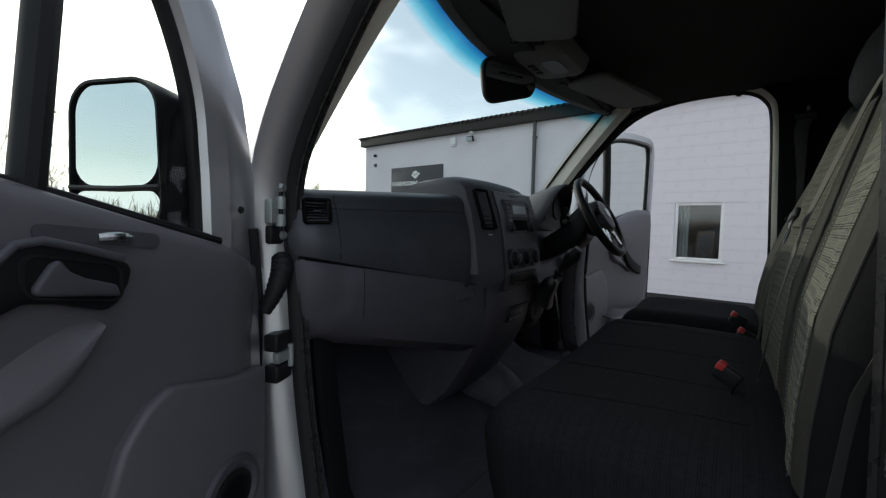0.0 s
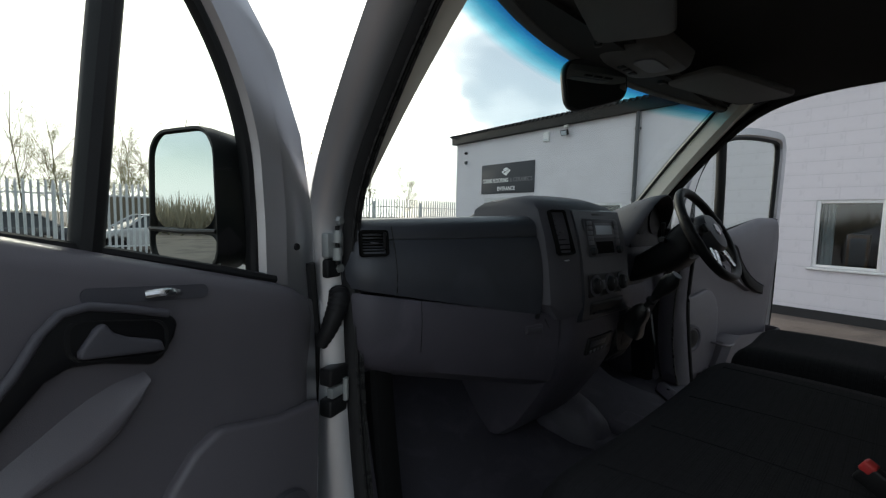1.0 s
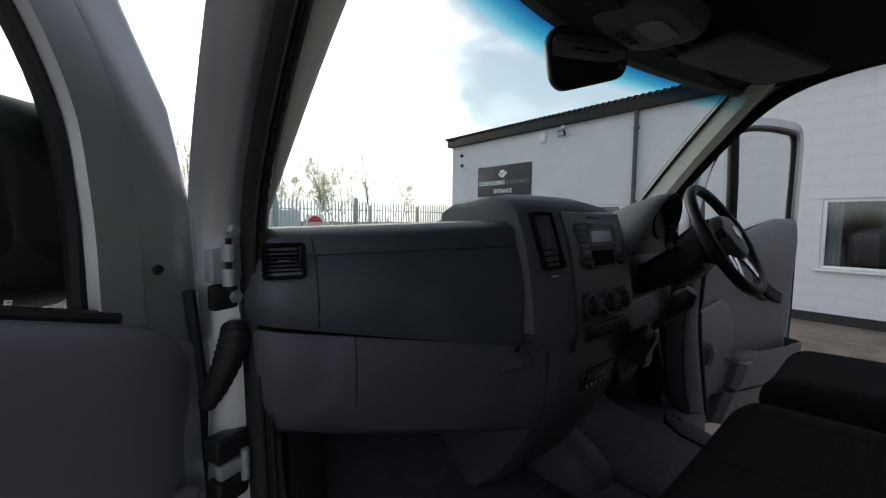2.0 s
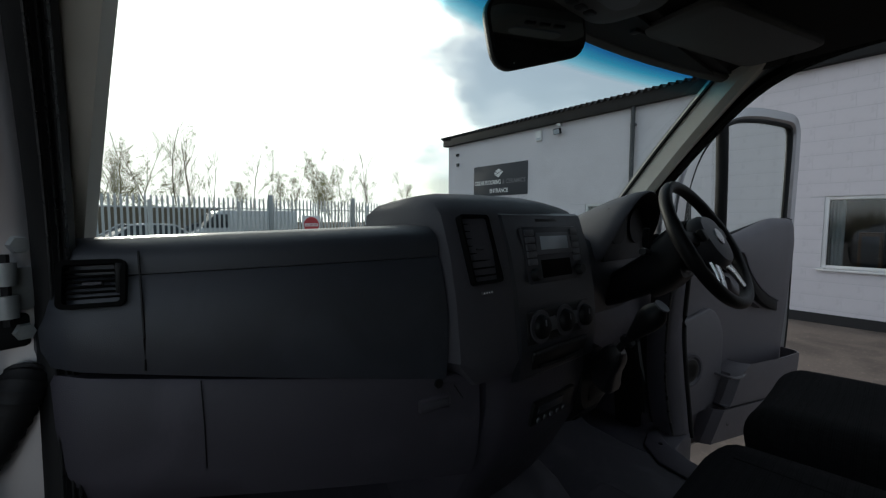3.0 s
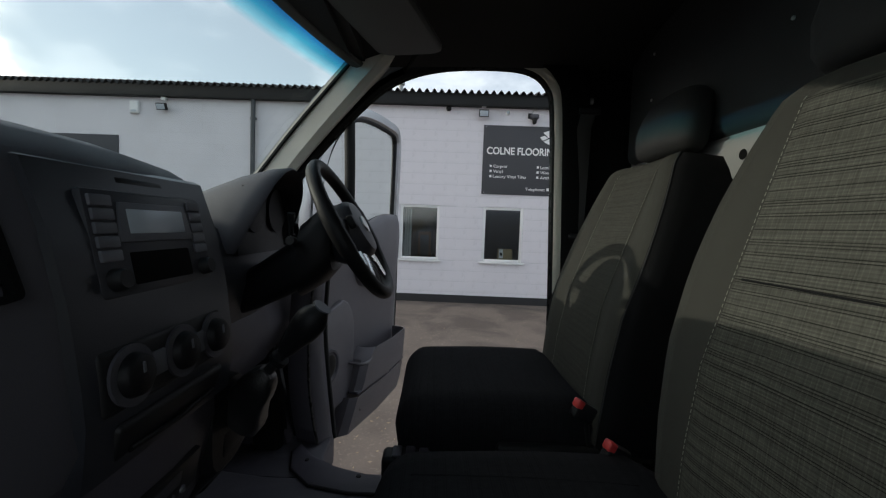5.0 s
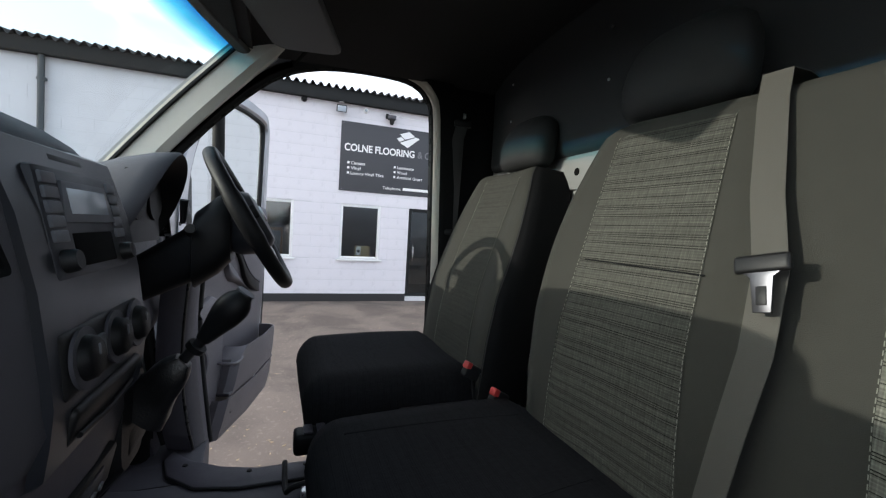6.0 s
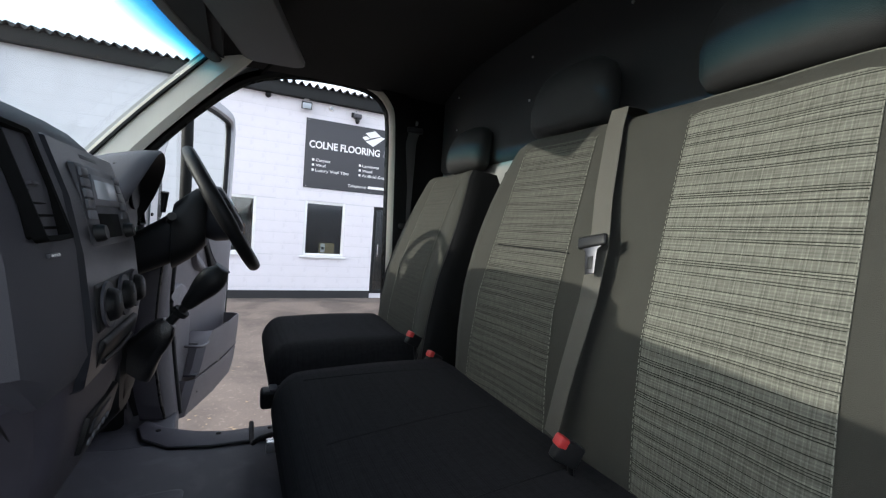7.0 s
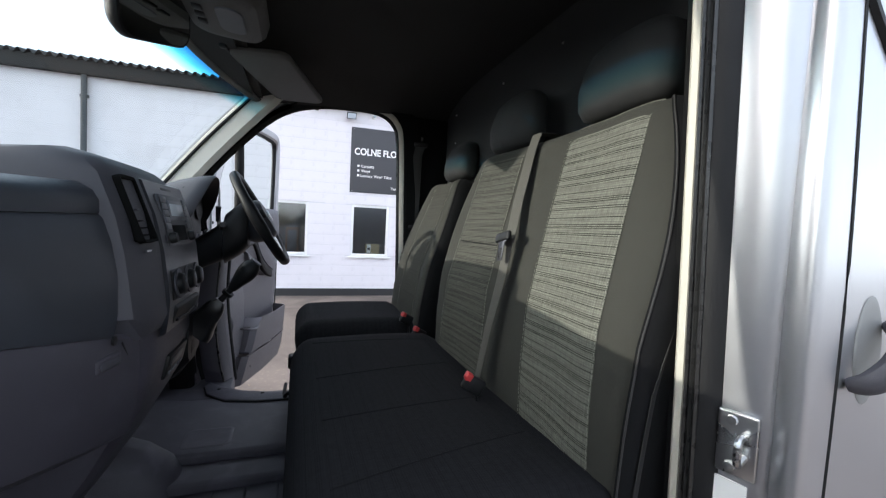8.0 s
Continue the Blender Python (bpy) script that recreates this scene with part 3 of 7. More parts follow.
for s in (-1, 1):
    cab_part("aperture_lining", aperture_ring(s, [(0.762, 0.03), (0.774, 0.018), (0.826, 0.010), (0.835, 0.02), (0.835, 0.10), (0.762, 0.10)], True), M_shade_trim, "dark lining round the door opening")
    cab_part("aperture_trim", aperture_ring(s, [(0.837, 0.012), (0.842, 0.0), (0.852, -0.009), (0.861, -0.007), (0.866, 0.01), (0.866, 0.05), (0.837, 0.05)], rear_only=True), M_strip, "beige-grey trim strip round the door opening")
    cab_part("door_seal", aperture_ring(s, [(0.863, -0.002), (0.869, -0.013), (0.877, -0.009), (0.885, -0.014), (0.896, -0.010), (0.906, 0.000), (0.909, 0.018), (0.866, 0.016)]), M_rubber, "black rubber door seal")
    for rx, rg in ((0.8715, -0.0135), (0.8785, -0.0115), (0.8880, -0.0140)):
        cab_part("seal_ridge", aperture_ring(s, [(rx - 0.0022, rg), (rx, rg - 0.0035), (rx + 0.0022, rg), (rx, rg + 0.006)]), M_seal)
    cab_part("door_jamb", aperture_ring(s, [(0.899, 0.016), (0.906, 0.008), (0.925, 0.011), (0.945, 0.020), (0.962, 0.036), (0.977, 0.075), (0.96, 0.13), (0.885, 0.13), (0.88, 0.06)], False, 0.5), M_silver, "silver painted door jamb")
    # step sill inside the door
    if s < 0:
        cab_part("step_sill", box(s * 0.66, 0.46, 0.56, s * 0.90, 1.36, 0.600, 0.012), M_silver)
        cab_part("tread_plate", box(s * 0.745, 0.50, 0.613, s * 0.885, 1.34, 0.626, 0.005), M_dash_low)
        screws = [(-0.765, y, 0.626) for y in (0.62, 0.9, 1.1, 1.3)]
    else:
        edge_line = [(0.52, 0.50), (0.62, 0.50), (0.625, 1.06), (0.66, 1.16), (0.72, 1.25), (0.79, 1.31), (0.74, 1.325), (0.65, 1.30), (0.57, 1.22), (0.54, 1.10)]
        cab_part("tread_plate", prism(edge_line, "z", 0.666, 0.677, 0.004), M_dash_low, "grey screwed tread plate")
        cab_part("tread_edge", tube([(x, y, 0.670) for x, y in edge_line[6:] + edge_line[:1]], 0.004, 6), M_rubber)
        cab_part("sill_panel", box(0.90, 0.46, 0.28, 0.965, 1.36, 0.40, 0.015, 3), M_silver)
        screws = [(0.60, 0.92, 0.677), (0.61, 1.08, 0.677), (0.69, 1.26, 0.677)]
    for at in screws:
        cab_part("tread_screw", lathe([(0.0001, 0), (0.008, 0), (0.007, 0.003), (0.0001, 0.004)], pose(*at), 8), M_rubber)
    # side of the front wing and kick panel
    kick = [(1.36, 0.66), (1.46, 1.0), (1.50, 1.25), (1.50, 1.44), (1.95, 1.42), (1.95, 0.6), (1.4, 0.6)]
    cab_part("kick_panel", prism(kick, "x", s * 0.80, s * 0.94, 0.01), M_dash_low)
    wing = [(1.42, 0.35), (1.44, 0.9), (1.53, 1.2), (1.56, 1.40), (1.70, 1.42), (2.25, 1.22), (2.32, 0.9), (2.30, 0.35)]
    cab_part("front_wing", prism(wing, "x", s * 0.95, s * 0.985, 0.012), M_silver)
    # A-pillar: trim towards the cab, painted outside
    path = smooth_path([(s * 0.912, 1.66, 1.36), (s * 0.902, 1.565, 1.48), (s * 0.876, 1.36, 1.74), (s * 0.848, 1.17, 1.955), (s * 0.828, 1.06, 2.07)], 5)
    rings = []
    for p in path:
        rings.append([p + Vector((s * dx, dy, dz)) for dx, dy, dz in ((-0.060, -0.040, -0.030), (-0.045, 0.026, 0.020), (0.0, 0.035, 0.03), (0.03, 0.01, 0.012), (0.02, -0.050, -0.040), (-0.045, -0.056, -0.046))])
    cab_part("a_pillar_trim", bevelled(loft(rings), 0.006), M_pillar, "beige-grey A-pillar trim")
    rings = []
    for p in path:
        rings.append([p + Vector((s * dx, dy, dz)) for dx, dy, dz in ((0.005, 0.045, 0.035), (0.05, 0.04, 0.03), (0.075, -0.02, -0.01), (0.07, -0.05, -0.035), (0.035, -0.05, -0.035))])
    cab_part("a_pillar_skin", bevelled(loft(rings), 0.006), M_silver)
    cab_part("pillar_seal", tube([p + Vector((s * -0.052, 0.012, 0.012)) for p in path], 0.007, 6), M_rubber)
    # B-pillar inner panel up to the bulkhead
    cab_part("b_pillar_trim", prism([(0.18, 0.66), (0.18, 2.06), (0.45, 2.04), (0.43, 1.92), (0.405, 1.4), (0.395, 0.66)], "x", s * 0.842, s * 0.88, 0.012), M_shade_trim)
    side = [(-3.9, 0.30), (-3.9, 1.9), (0.30, 1.9), (0.415, 1.85), (0.415, 0.30)]
    cab_part("side_skin", prism(side, "x", s * 0.955, s * 0.992, 0.014, 3), M_silver, "silver body side panel")
    cab_part("belt_line", box(s * 0.99, -3.8, 1.02, s * 0.999, 0.36, 1.06, 0.004), M_silver)
# moulded foot of the driver's A-pillar between its two seals
foot = smooth_path([(1.282, 1.33, 1.262), (1.300, 1.10, 1.272), (1.302, 0.92, 1.258), (1.285, 0.765, 1.240), (1.265, 0.668, 1.228)], 5)
rows = [[(0.800, a, z), (0.815, a - 0.016, z), (0.850, (a + b) / 2 - 0.014, z), (0.880, b - 0.004, z - 0.02), (0.892, b + 0.004, z - 0.03), (0.90, b + 0.07, z - 0.03), (0.82, a + 0.07, z)] for a, z, b in foot]
cab_part("pillar_foot", loft(rows), M_dash_low, "grey moulded foot of the pillar", smooth=60)
cab_part("foot_seal", tube([(0.804, a - 0.006, z) for a, z, b in foot], 0.005, 8), M_seal)
cab_part("foot_seal", tube([(0.898, b - 0.004, z - 0.025) for a, z, b in foot], 0.011, 10), M_rubber)
for y in (1.75, -2.6):
    for s in (-1, 1):
        wheel = part("wheel", lathe([(0.18, -0.10), (0.32, -0.11), (0.34, -0.08), (0.34, 0.08), (0.32, 0.11), (0.18, 0.10)], pose(0, 0, 0, 0, 90), 28), M_rubber, cab)
        wheel.location = (s * 0.86, y + (0.15 if y > 0 else 0), 0.34)
        part("rim", lathe([(0.0001, -0.06), (0.2, -0.09), (0.2, 0.09), (0.0001, 0.06)], pose(0, 0, 0, 0, 90), 24), M_galv, wheel)

# nose: bonnet, grille and bumper close the front
nose = []
for i in range(13):
    k = -1 + i / 6
    bow = 1 - k * k
    nose.append([(k * 0.93, 1.66 + 0.32 * bow, 1.35 - 0.05 * bow), (k * 0.93, 1.95 + 0.16 * bow, 1.27), (k * 0.90, 2.20 + 0.10 * bow, 1.14), (k * 0.88, 2.30 + 0.10 * bow, 1.0), (k * 0.88, 2.32 + 0.10 * bow, 0.80)])
cab_part("bonnet", loft(nose, closed=False), M_silver, "silver short bonnet")
cab_part("front_bumper", loft([[(k * 0.95 / 6, 2.30 + 0.12 * (1 - (k / 6) ** 2) + d, z) for k in range(-6, 7)] for d, z in ((-0.02, 0.82), (0.05, 0.78), (0.06, 0.55), (0.0, 0.34))], closed=False), M_fascia_black, "dark plastic front bumper")
# left B-pillar jamb details: striker plate, label, sliding-door seam and pull
striker = cab_part("striker_plate", box(-0.03, -0.004, -0.055, 0.03, 0.004, 0.055, 0.008, 3), M_chrome, "zinc-plated door striker")
striker.matrix_basis = pose(-0.929, 0.426, 1.168 + CABZ, 0, 0, 18) @ Matrix.Scale(0.74, 4)
part("striker_loop", tube(smooth_path([(-0.012, 0.0, 0.018), (-0.012, 0.035, 0.02), (-0.012, 0.04, 0.0), (-0.012, 0.035, -0.02), (-0.012, 0.0, -0.018)], 4), 0.006, 8), M_chrome, striker)
for z in (-0.04, 0.04):
    part("bolt", lathe([(0.0001, 0), (0.009, 0), (0.008, 0.006), (0.0001, 0.007)], pose(0.008, 0.004, z, -90), 8), M_chrome, striker)
lab = cab_part("maker_label", box(-0.02, -0.001, -0.02, 0.02, 0.001, 0.02, 0), M_white)
lab.matrix_basis = pose(-0.922, 0.425, 1.098 + CABZ, 0, 0, 14)
cab_part("slide_seam", tube(smooth_path([(-0.992, 0.385, 1.86), (-0.992, 0.372, 1.6), (-0.992, 0.364, 1.4), (-0.992, 0.368, 1.2), (-0.992, 0.38, 0.9), (-0.992, 0.385, 0.36)], 4), 0.0022, 5), M_rubber)
cab_part("slide_seam", tube(smooth_path([(-0.992, 0.20, 1.86), (-0.992, 0.19, 1.4), (-0.992, 0.20, 0.36)], 4), 0.0022, 5), M_rubber)
cab_part("side_window_seal", tube(smooth_path([(-0.993, 0.40, 1.73), (-0.993, 0.345, 1.665), (-0.993, 0.28, 1.60), (-0.993, 0.18, 1.52)], 4), 0.006, 6), M_rubber)
cup = loft([[(-0.9925 - d, 0.312 + 0.026 * w * math.cos(a), 1.300 + 0.062 * w * math.sin(a)) for a in [2 * math.pi * q / 24 for q in range(24)]] for d, w in ((0.0, 1.06), (0.0012, 1.0), (0.0014, 0.86), (0.0008, 0.5))])
cab_part("pull_cup", cup, M_steel_white, "shallow dished handle cup")
bar_path = smooth_path([(-0.995, 0.352, 1.262), (-1.012, 0.344, 1.270), (-1.024, 0.325, 1.292), (-1.020, 0.300, 1.318), (-0.997, 0.286, 1.330)], 5)
pull = cab_part("door_pull", tube(bar_path, [0.008 + 0.009 * math.sin(math.pi * q / 20) ** 0.7 for q in range(21)], 12, flat=0.75, up=(1, 0, 0)), M_dash_mid, "grey sliding-door pull handle")

# ---- dashboard ----
dash = thing("dashboard", "dark grey moulded van dashboard with radio and glovebox", "dashboard", pose(0, 1.3, 0))


def dash_part(name, bm, mat, label="", smooth=38, parent=None):
    ob = part(name, bm, mat, dash if parent is None else parent, label, smooth)
    if parent is None:
        ob.location = (0, -1.3, 0)
    return ob


def plan(x):
    """How far the passenger side stands off, growing towards its outer end."""
    k = (x + 0.9) / 0.62
    return -0.135 * k - 0.012 * math.sin(math.pi * min(1, max(0, k)))


def passenger_rows(section, n=25, x0=-0.912, x1=-0.345):
    rows = []
    for i in range(n):
        x = x0 + (x1 - x0) * i / (n - 1)
        k = (x - x0) / (x1 - x0)
        back = 0.05 * max(0.0, (-0.86 - x) / 0.052) ** 2
        rows.append([(x, y + plan(x) * w + back, z + dz * k) for y, z, w, dz in section])
    return rows


# upper pad, airbag panel, lower glovebox: (y, z, share of plan, fall of z to the middle)
pad = [(1.97, 1.36, 0.0, 0), (1.80, 1.405, 0.1, 0), (1.62, 1.440, 0.4, 0.010), (1.50, 1.458, 0.8, 0.020), (1.46, 1.456, 1, 0.020), (1.437, 1.444, 1, 0.018), (1.428, 1.430, 1, 0.014), (1.427, 1.4105, 1, 0.008), (1.60, 1.40, 1, 0), (1.9, 1.30, 0, 0)]
dash_part("dash_pad", bevelled(loft(passenger_rows(pad)), 0.0), M_dash, "soft dark top pad")
air = [(1.4275, 1.4092, 1, 0.008), (1.4215, 1.403, 1, 0.007), (1.408, 1.372, 1, -0.006), (1.398, 1.345, 1, -0.04), (1.397, 1.32, 1, -0.09), (1.402, 1.302, 1, -0.118), (1.45, 1.29, 1, -0.118), (1.7, 1.30, 0.5, 0), (1.7, 1.40, 0.5, 0)]
dash_part("airbag_panel", loft(passenger_rows(air)), M_dash, "dark passenger airbag panel")
low = [(1.405, 1.292, 1, -0.118), (1.398, 1.28, 1, -0.114), (1.396, 1.22, 1, -0.125), (1.402, 1.16, 1, -0.145), (1.42, 1.12, 1, -0.16), (1.47, 1.092, 0.9, -0.165), (1.60, 1.07, 0.5, -0.15), (1.85, 1.06, 0, 0), (1.85, 1.25, 0, 0)]
dash_part("glovebox", loft(passenger_rows(low, x1=-0.27)), M_dash_low, "light grey glovebox front")
# seams of the glovebox lid
for x in (-0.74,):
    seam = [(x, 1.402 + plan(x) - 0.0075, 1.262), (x + 0.002, 1.396 + plan(x) - 0.003, 1.20), (x + 0.004, 1.402 + plan(x) - 0.003, 1.13)]
    dash_part("lid_seam", tube(seam, 0.0009, 5), M_fascia_black)
dash_part("lid_seam", tube([(-0.30, 1.274, 1.10), (-0.31, 1.268, 1.14), (-0.33, 1.270, 1.17)], 0.0018, 5), M_black)
lock = dash_part("glovebox_catch", box(-0.035, -0.004, -0.014, 0.035, 0.008, 0.014, 0.006, 3), M_dash_low)
lock.matrix_basis = pose(-0.375, 1.2765 - 1.3, 1.145, 0, 0, -12)
part("recess", box(-0.026, -0.006, -0.008, 0.026, -0.002, 0.006, 0.002), M_dash_mid, lock)
key = dash_part("glovebox_lock", lathe([(0.0001, 0), (0.009, 0), (0.009, 0.004), (0.0001, 0.004)], pose(0, 0, 0, 90), 14), M_black)
key.location = (-0.372, 1.270 - 1.3, 1.185)
# end cap with the side vent
dash_part("end_seam", tube([(-0.80, 1.4265 + plan(-0.80), 1.444), (-0.80, 1.412 + plan(-0.80) - 0.003, 1.39), (-0.80, 1.399 + plan(-0.80) - 0.002, 1.33), (-0.80, 1.40 + plan(-0.80) - 0.002, 1.285)], 0.0016, 5), M_black)


def air_vent(name, w, h, m, slats, horizontal=True):
    v = dash_part(name, bmesh.new(), M_vent)
    bm = bmesh.new()
    outer, inner = ring_of(w, h, 0.008), ring_of(w - 0.012, h - 0.012, 0.004)
    k = len(outer)
    a = [bm.verts.new((x, 0.012, z)) for x, z in outer]
    b2 = [bm.verts.new((x, -0.001, z)) for x, z in outer]
    c = [bm.verts.new((x, 0.0, z)) for x, z in inner]
    d = [bm.verts.new((x, 0.03, z)) for x, z in inner]
    for r0, r1 in ((a, b2), (b2, c), (c, d)):
        for i in range(k):
            bm.faces.new((r0[i], r0[(i + 1) % k], r1[(i + 1) % k], r1[i]))
    bm.faces.new(d)
    bmesh.ops.recalc_face_normals(bm, faces=bm.faces[:])
    bm.to_mesh(v.data)
    bm.free()
    v.matrix_basis = m
    for i in range(slats):
        if horizontal:
            z = (h - 0.02) * ((i + 0.5) / slats - 0.5)
            part("slat", box(-w / 2 + 0.007, 0.008, z - 0.0015, w / 2 - 0.007, 0.024, z + 0.0015, 0.001, 1), M_vent, v)
        else:
            x = (w - 0.02) * ((i + 0.5) / slats - 0.5)
            part("slat", box(x - 0.0016, 0.002, -h / 2 + 0.008, x + 0.0016, 0.02, h / 2 - 0.008, 0.001, 1), M_black, v)
    part("tab", box(-0.010, 0.002, -0.002, 0.010, 0.009, 0.002, 0.001), M_dash_mid, v)
    return v


air_vent("side_vent", 0.070, 0.062, pose(-0.850, 1.393 - 1.3, 1.405, -12, 0, -14), 6)
part("thumbwheel", box(-0.004, -0.004, -0.02, 0.004, 0.004, 0.02, 0.002), M_black, dash).location = (-0.822, 1.393 - 1.3, 1.41)

# centre stack: a hump with a grey left cheek and a black fascia
hump = [(1.95, 1.39), (1.80, 1.425), (1.66, 1.452), (1.56, 1.492), (1.47, 1.531), (1.375, 1.540), (1.322, 1.524), (1.300, 1.50), (1.272, 1.42), (1.255, 1.34), (1.244, 1.25), (1.240, 1.195), (1.250, 1.165), (1.5, 1.10), (1.95, 1.10)]
rows = []
for x, dy, dz in ((-0.352, 0.085, -0.035), (-0.346, 0.045, -0.012), (-0.330, 0.012, -0.002), (-0.29, 0.0, 0.004), (-0.20, -0.005, 0.006), (-0.10, -0.008, 0.006), (0.0, -0.006, 0.004), (0.10, 0.0, -0.004), (0.15, 0.008, -0.012), (0.172, 0.035, -0.03), (0.18, 0.09, -0.06)):
    rows.append([(x, y + (dy if y < 1.48 else 0), max(z + (dz if z > 1.3 else 0), 1.215 if x < -0.32 else 0)) for y, z in hump])
dash_part("centre_hump", loft(rows), M_dash_mid, "grey centre dash moulding")
lowstack = [(1.30, 1.180), (1.252, 1.172), (1.250, 1.10), (1.275, 0.98), (1.34, 0.86), (1.42, 0.74), (1.50, 0.67), (1.8, 0.67), (1.8, 1.12)]
rows = []
for x, dy in ((-0.245, 0.05), (-0.239, 0.02), (-0.22, 0.004), (-0.18, 0.0), (0.0, -0.004), (0.12, 0.004), (0.15, 0.03), (0.165, 0.09)):
    rows.append([(x, y + dy * (1 if y < 1.6 else 0), z) for y, z in lowstack])
dash_part("lower_console", loft(rows), M_dash_low, "grey lower console")


def face_y(z):
    """Depth of the stack's front at height z."""
    pts = sorted(((z2, y2) for y2, z2 in hump[6:13]))
    for (za, ya), (zb, yb) in zip(pts, pts[1:]):
        if za <= z <= zb:
            return ya + (yb - ya) * (z - za) / (zb - za) - 0.006
    return pts[0][1] - 0.006


def on_stack(x, z, lift=0.0):
    slope = math.degrees(math.atan2(face_y(z + 0.01) - face_y(z - 0.01), 0.02))
    return pose(x, face_y(z) - lift - 1.3, z, -slope)


air_vent("centre_vent", 0.084, 0.142, on_stack(-0.262, 1.432, 0.0048), 8)
bar = dash_part("vent_marker", box(-0.016, -0.002, -0.003, 0.016, 0.002, 0.003, 0.001), M_button)
bar.matrix_basis = on_stack(-0.262, 1.345, 0.001)
for i in range(4):
    part("tick", box(-0.012 + i * 0.007, -0.003, -0.0015, -0.009 + i * 0.007, -0.001, 0.0015, 0), M_white, bar)
# black fascia over the stack
rows = []
for z in (1.505, 1.50, 1.46, 1.42, 1.38, 1.34, 1.30, 1.26, 1.22, 1.18, 1.145, 1.14):
    e = 0.012 if z in (1.505, 1.14) else 0.0
    w0, w1 = -0.192 + (1.5 - z) * 0.02, 0.145
    rows.append([(x, face_y(min(max(z, 1.13), 1.515)) - 0.0060 + (0.010 if x in (w0, w1) else 0) + e * 0.5, z) for x in (w0, w0 + 0.012, -0.06, 0.03, w1 - 0.012, w1)])
dash_part("black_fascia", loft(rows, closed=False), M_stack_face, "dark satin centre fascia")
radio = dash_part("radio", box(-0.112, -0.012, -0.066, 0.112, 0.03, 0.066, 0.007, 2), M_radio, "double-height car radio")
radio.matrix_basis = on_stack(-0.022, 1.408, -0.0035)
part("display", box(-0.056, -0.0165, 0.010, 0.056, -0.008, 0.042, 0.002), M_lcd, radio, "radio display with its sky reflection painted pale blue-grey")
part("display_frame", prism([(-0.074, 0.0), (0.074, 0.0), (0.064, 0.05), (-0.064, 0.05)], "y", -0.0155, -0.010, 0.001), M_button, radio, "pale trapezoid display frame")
part("card_slot", box(-0.060, -0.0135, -0.054, 0.060, -0.006, -0.012, 0.003), M_vent, radio)
for side_x in (-0.09, 0.09):
    for i in range(5):
        part("button", box(side_x - 0.016, -0.0155, -0.022 + i * 0.0165, side_x + 0.016, -0.008, -0.0085 + i * 0.0165, 0.0015), M_button, radio)
    kn = part("volume_knob", lathe([(0.0001, -0.014), (0.011, -0.014), (0.013, -0.010), (0.014, 0.0), (0.0001, 0.0)], pose(0, 0, 0, -90), 20), M_black, radio)
    kn.location = (side_x, -0.012, -0.044)
hz = dash_part("switch_row", box(-0.045, -0.004, -0.005, 0.045, 0.004, 0.005, 0.002), M_black)
hz.matrix_basis = on_stack(-0.02, 1.487, 0.002)
# heater controls
heater = dash_part("heater_panel", box(-0.135, -0.005, -0.038, 0.118, 0.01, 0.038, 0.02, 3), M_black, "black heater control panel")
heater.matrix_basis = on_stack(-0.02, 1.255, 0.004)
for x in (-0.092, 0.004, 0.088):
    kn = part("heater_knob", lathe([(0.0001, -0.016), (0.020, -0.016), (0.024, -0.013), (0.027, -0.004), (0.032, -0.003), (0.034, 0.0), (0.0001, 0.0)], pose(0, 0, 0, -90), 26), M_fascia_black, heater)
    kn.location = (x, -0.006, 0)
    part("pointer", box(-0.002, -0.0175, 0.002, 0.002, -0.0155, 0.015, 0.0005), M_button, kn)
    part("knob_ring", lathe([(0.0335, -0.0040), (0.0365, -0.0040), (0.0365, 0.0), (0.0335, 0.0)], pose(0, 0, 0, -90), 26), M_dash_mid, kn)
for x in (-0.046, 0.048):
    part("rocker", box(x - 0.014, -0.010, -0.016, x + 0.014, -0.004, 0.016, 0.003), M_button, heater)
tray = dash_part("storage_tray", box(-0.115, -0.006, -0.026, 0.11, 0.01, 0.026, 0.014, 3), M_black, "black oval flap")
tray.matrix_basis = on_stack(-0.02, 1.178, 0.004)
part("flap_lip", tube([(-0.09, -0.008, -0.012), (0.0, -0.011, -0.016), (0.09, -0.008, -0.012)], 0.004, 8), M_fascia_black, tray)
sock = dash_part("socket_panel", box(-0.085, -0.006, -0.032, 0.085, 0.01, 0.032, 0.006), M_black, "black lower switch panel")
sock.matrix_basis = pose(-0.015, 1.258 - 1.3, 1.04, 12)
part("insert", box(-0.07, -0.009, 0.0, 0.03, -0.004, 0.022, 0.002), M_radio, sock)
for i in range(5):
    part("socket", lathe([(0.0001, -0.002), (0.006, -0.003), (0.007, 0.0), (0.0001, 0.0)], pose(-0.06 + i * 0.026, -0.006, -0.018, -90), 12), M_button, sock)

# driver's side
drv = [(1.97, 1.38), (1.75, 1.43), (1.55, 1.455), (1.43, 1.45), (1.38, 1.42), (1.355, 1.36), (1.35, 1.28), (1.37, 1.20), (1.44, 1.08), (1.6, 0.98), (1.95, 0.98)]
rows = [[(x, y + dy * (1 if y < 1.5 else 0), z) for y, z in drv] for x, dy in ((0.13, 0.0), (0.3, 0.0), (0.6, 0.0), (0.8, 0.02), (0.91, 0.05))]
dash_part("driver_panel", loft(rows), M_dash, "dark driver-side dash")
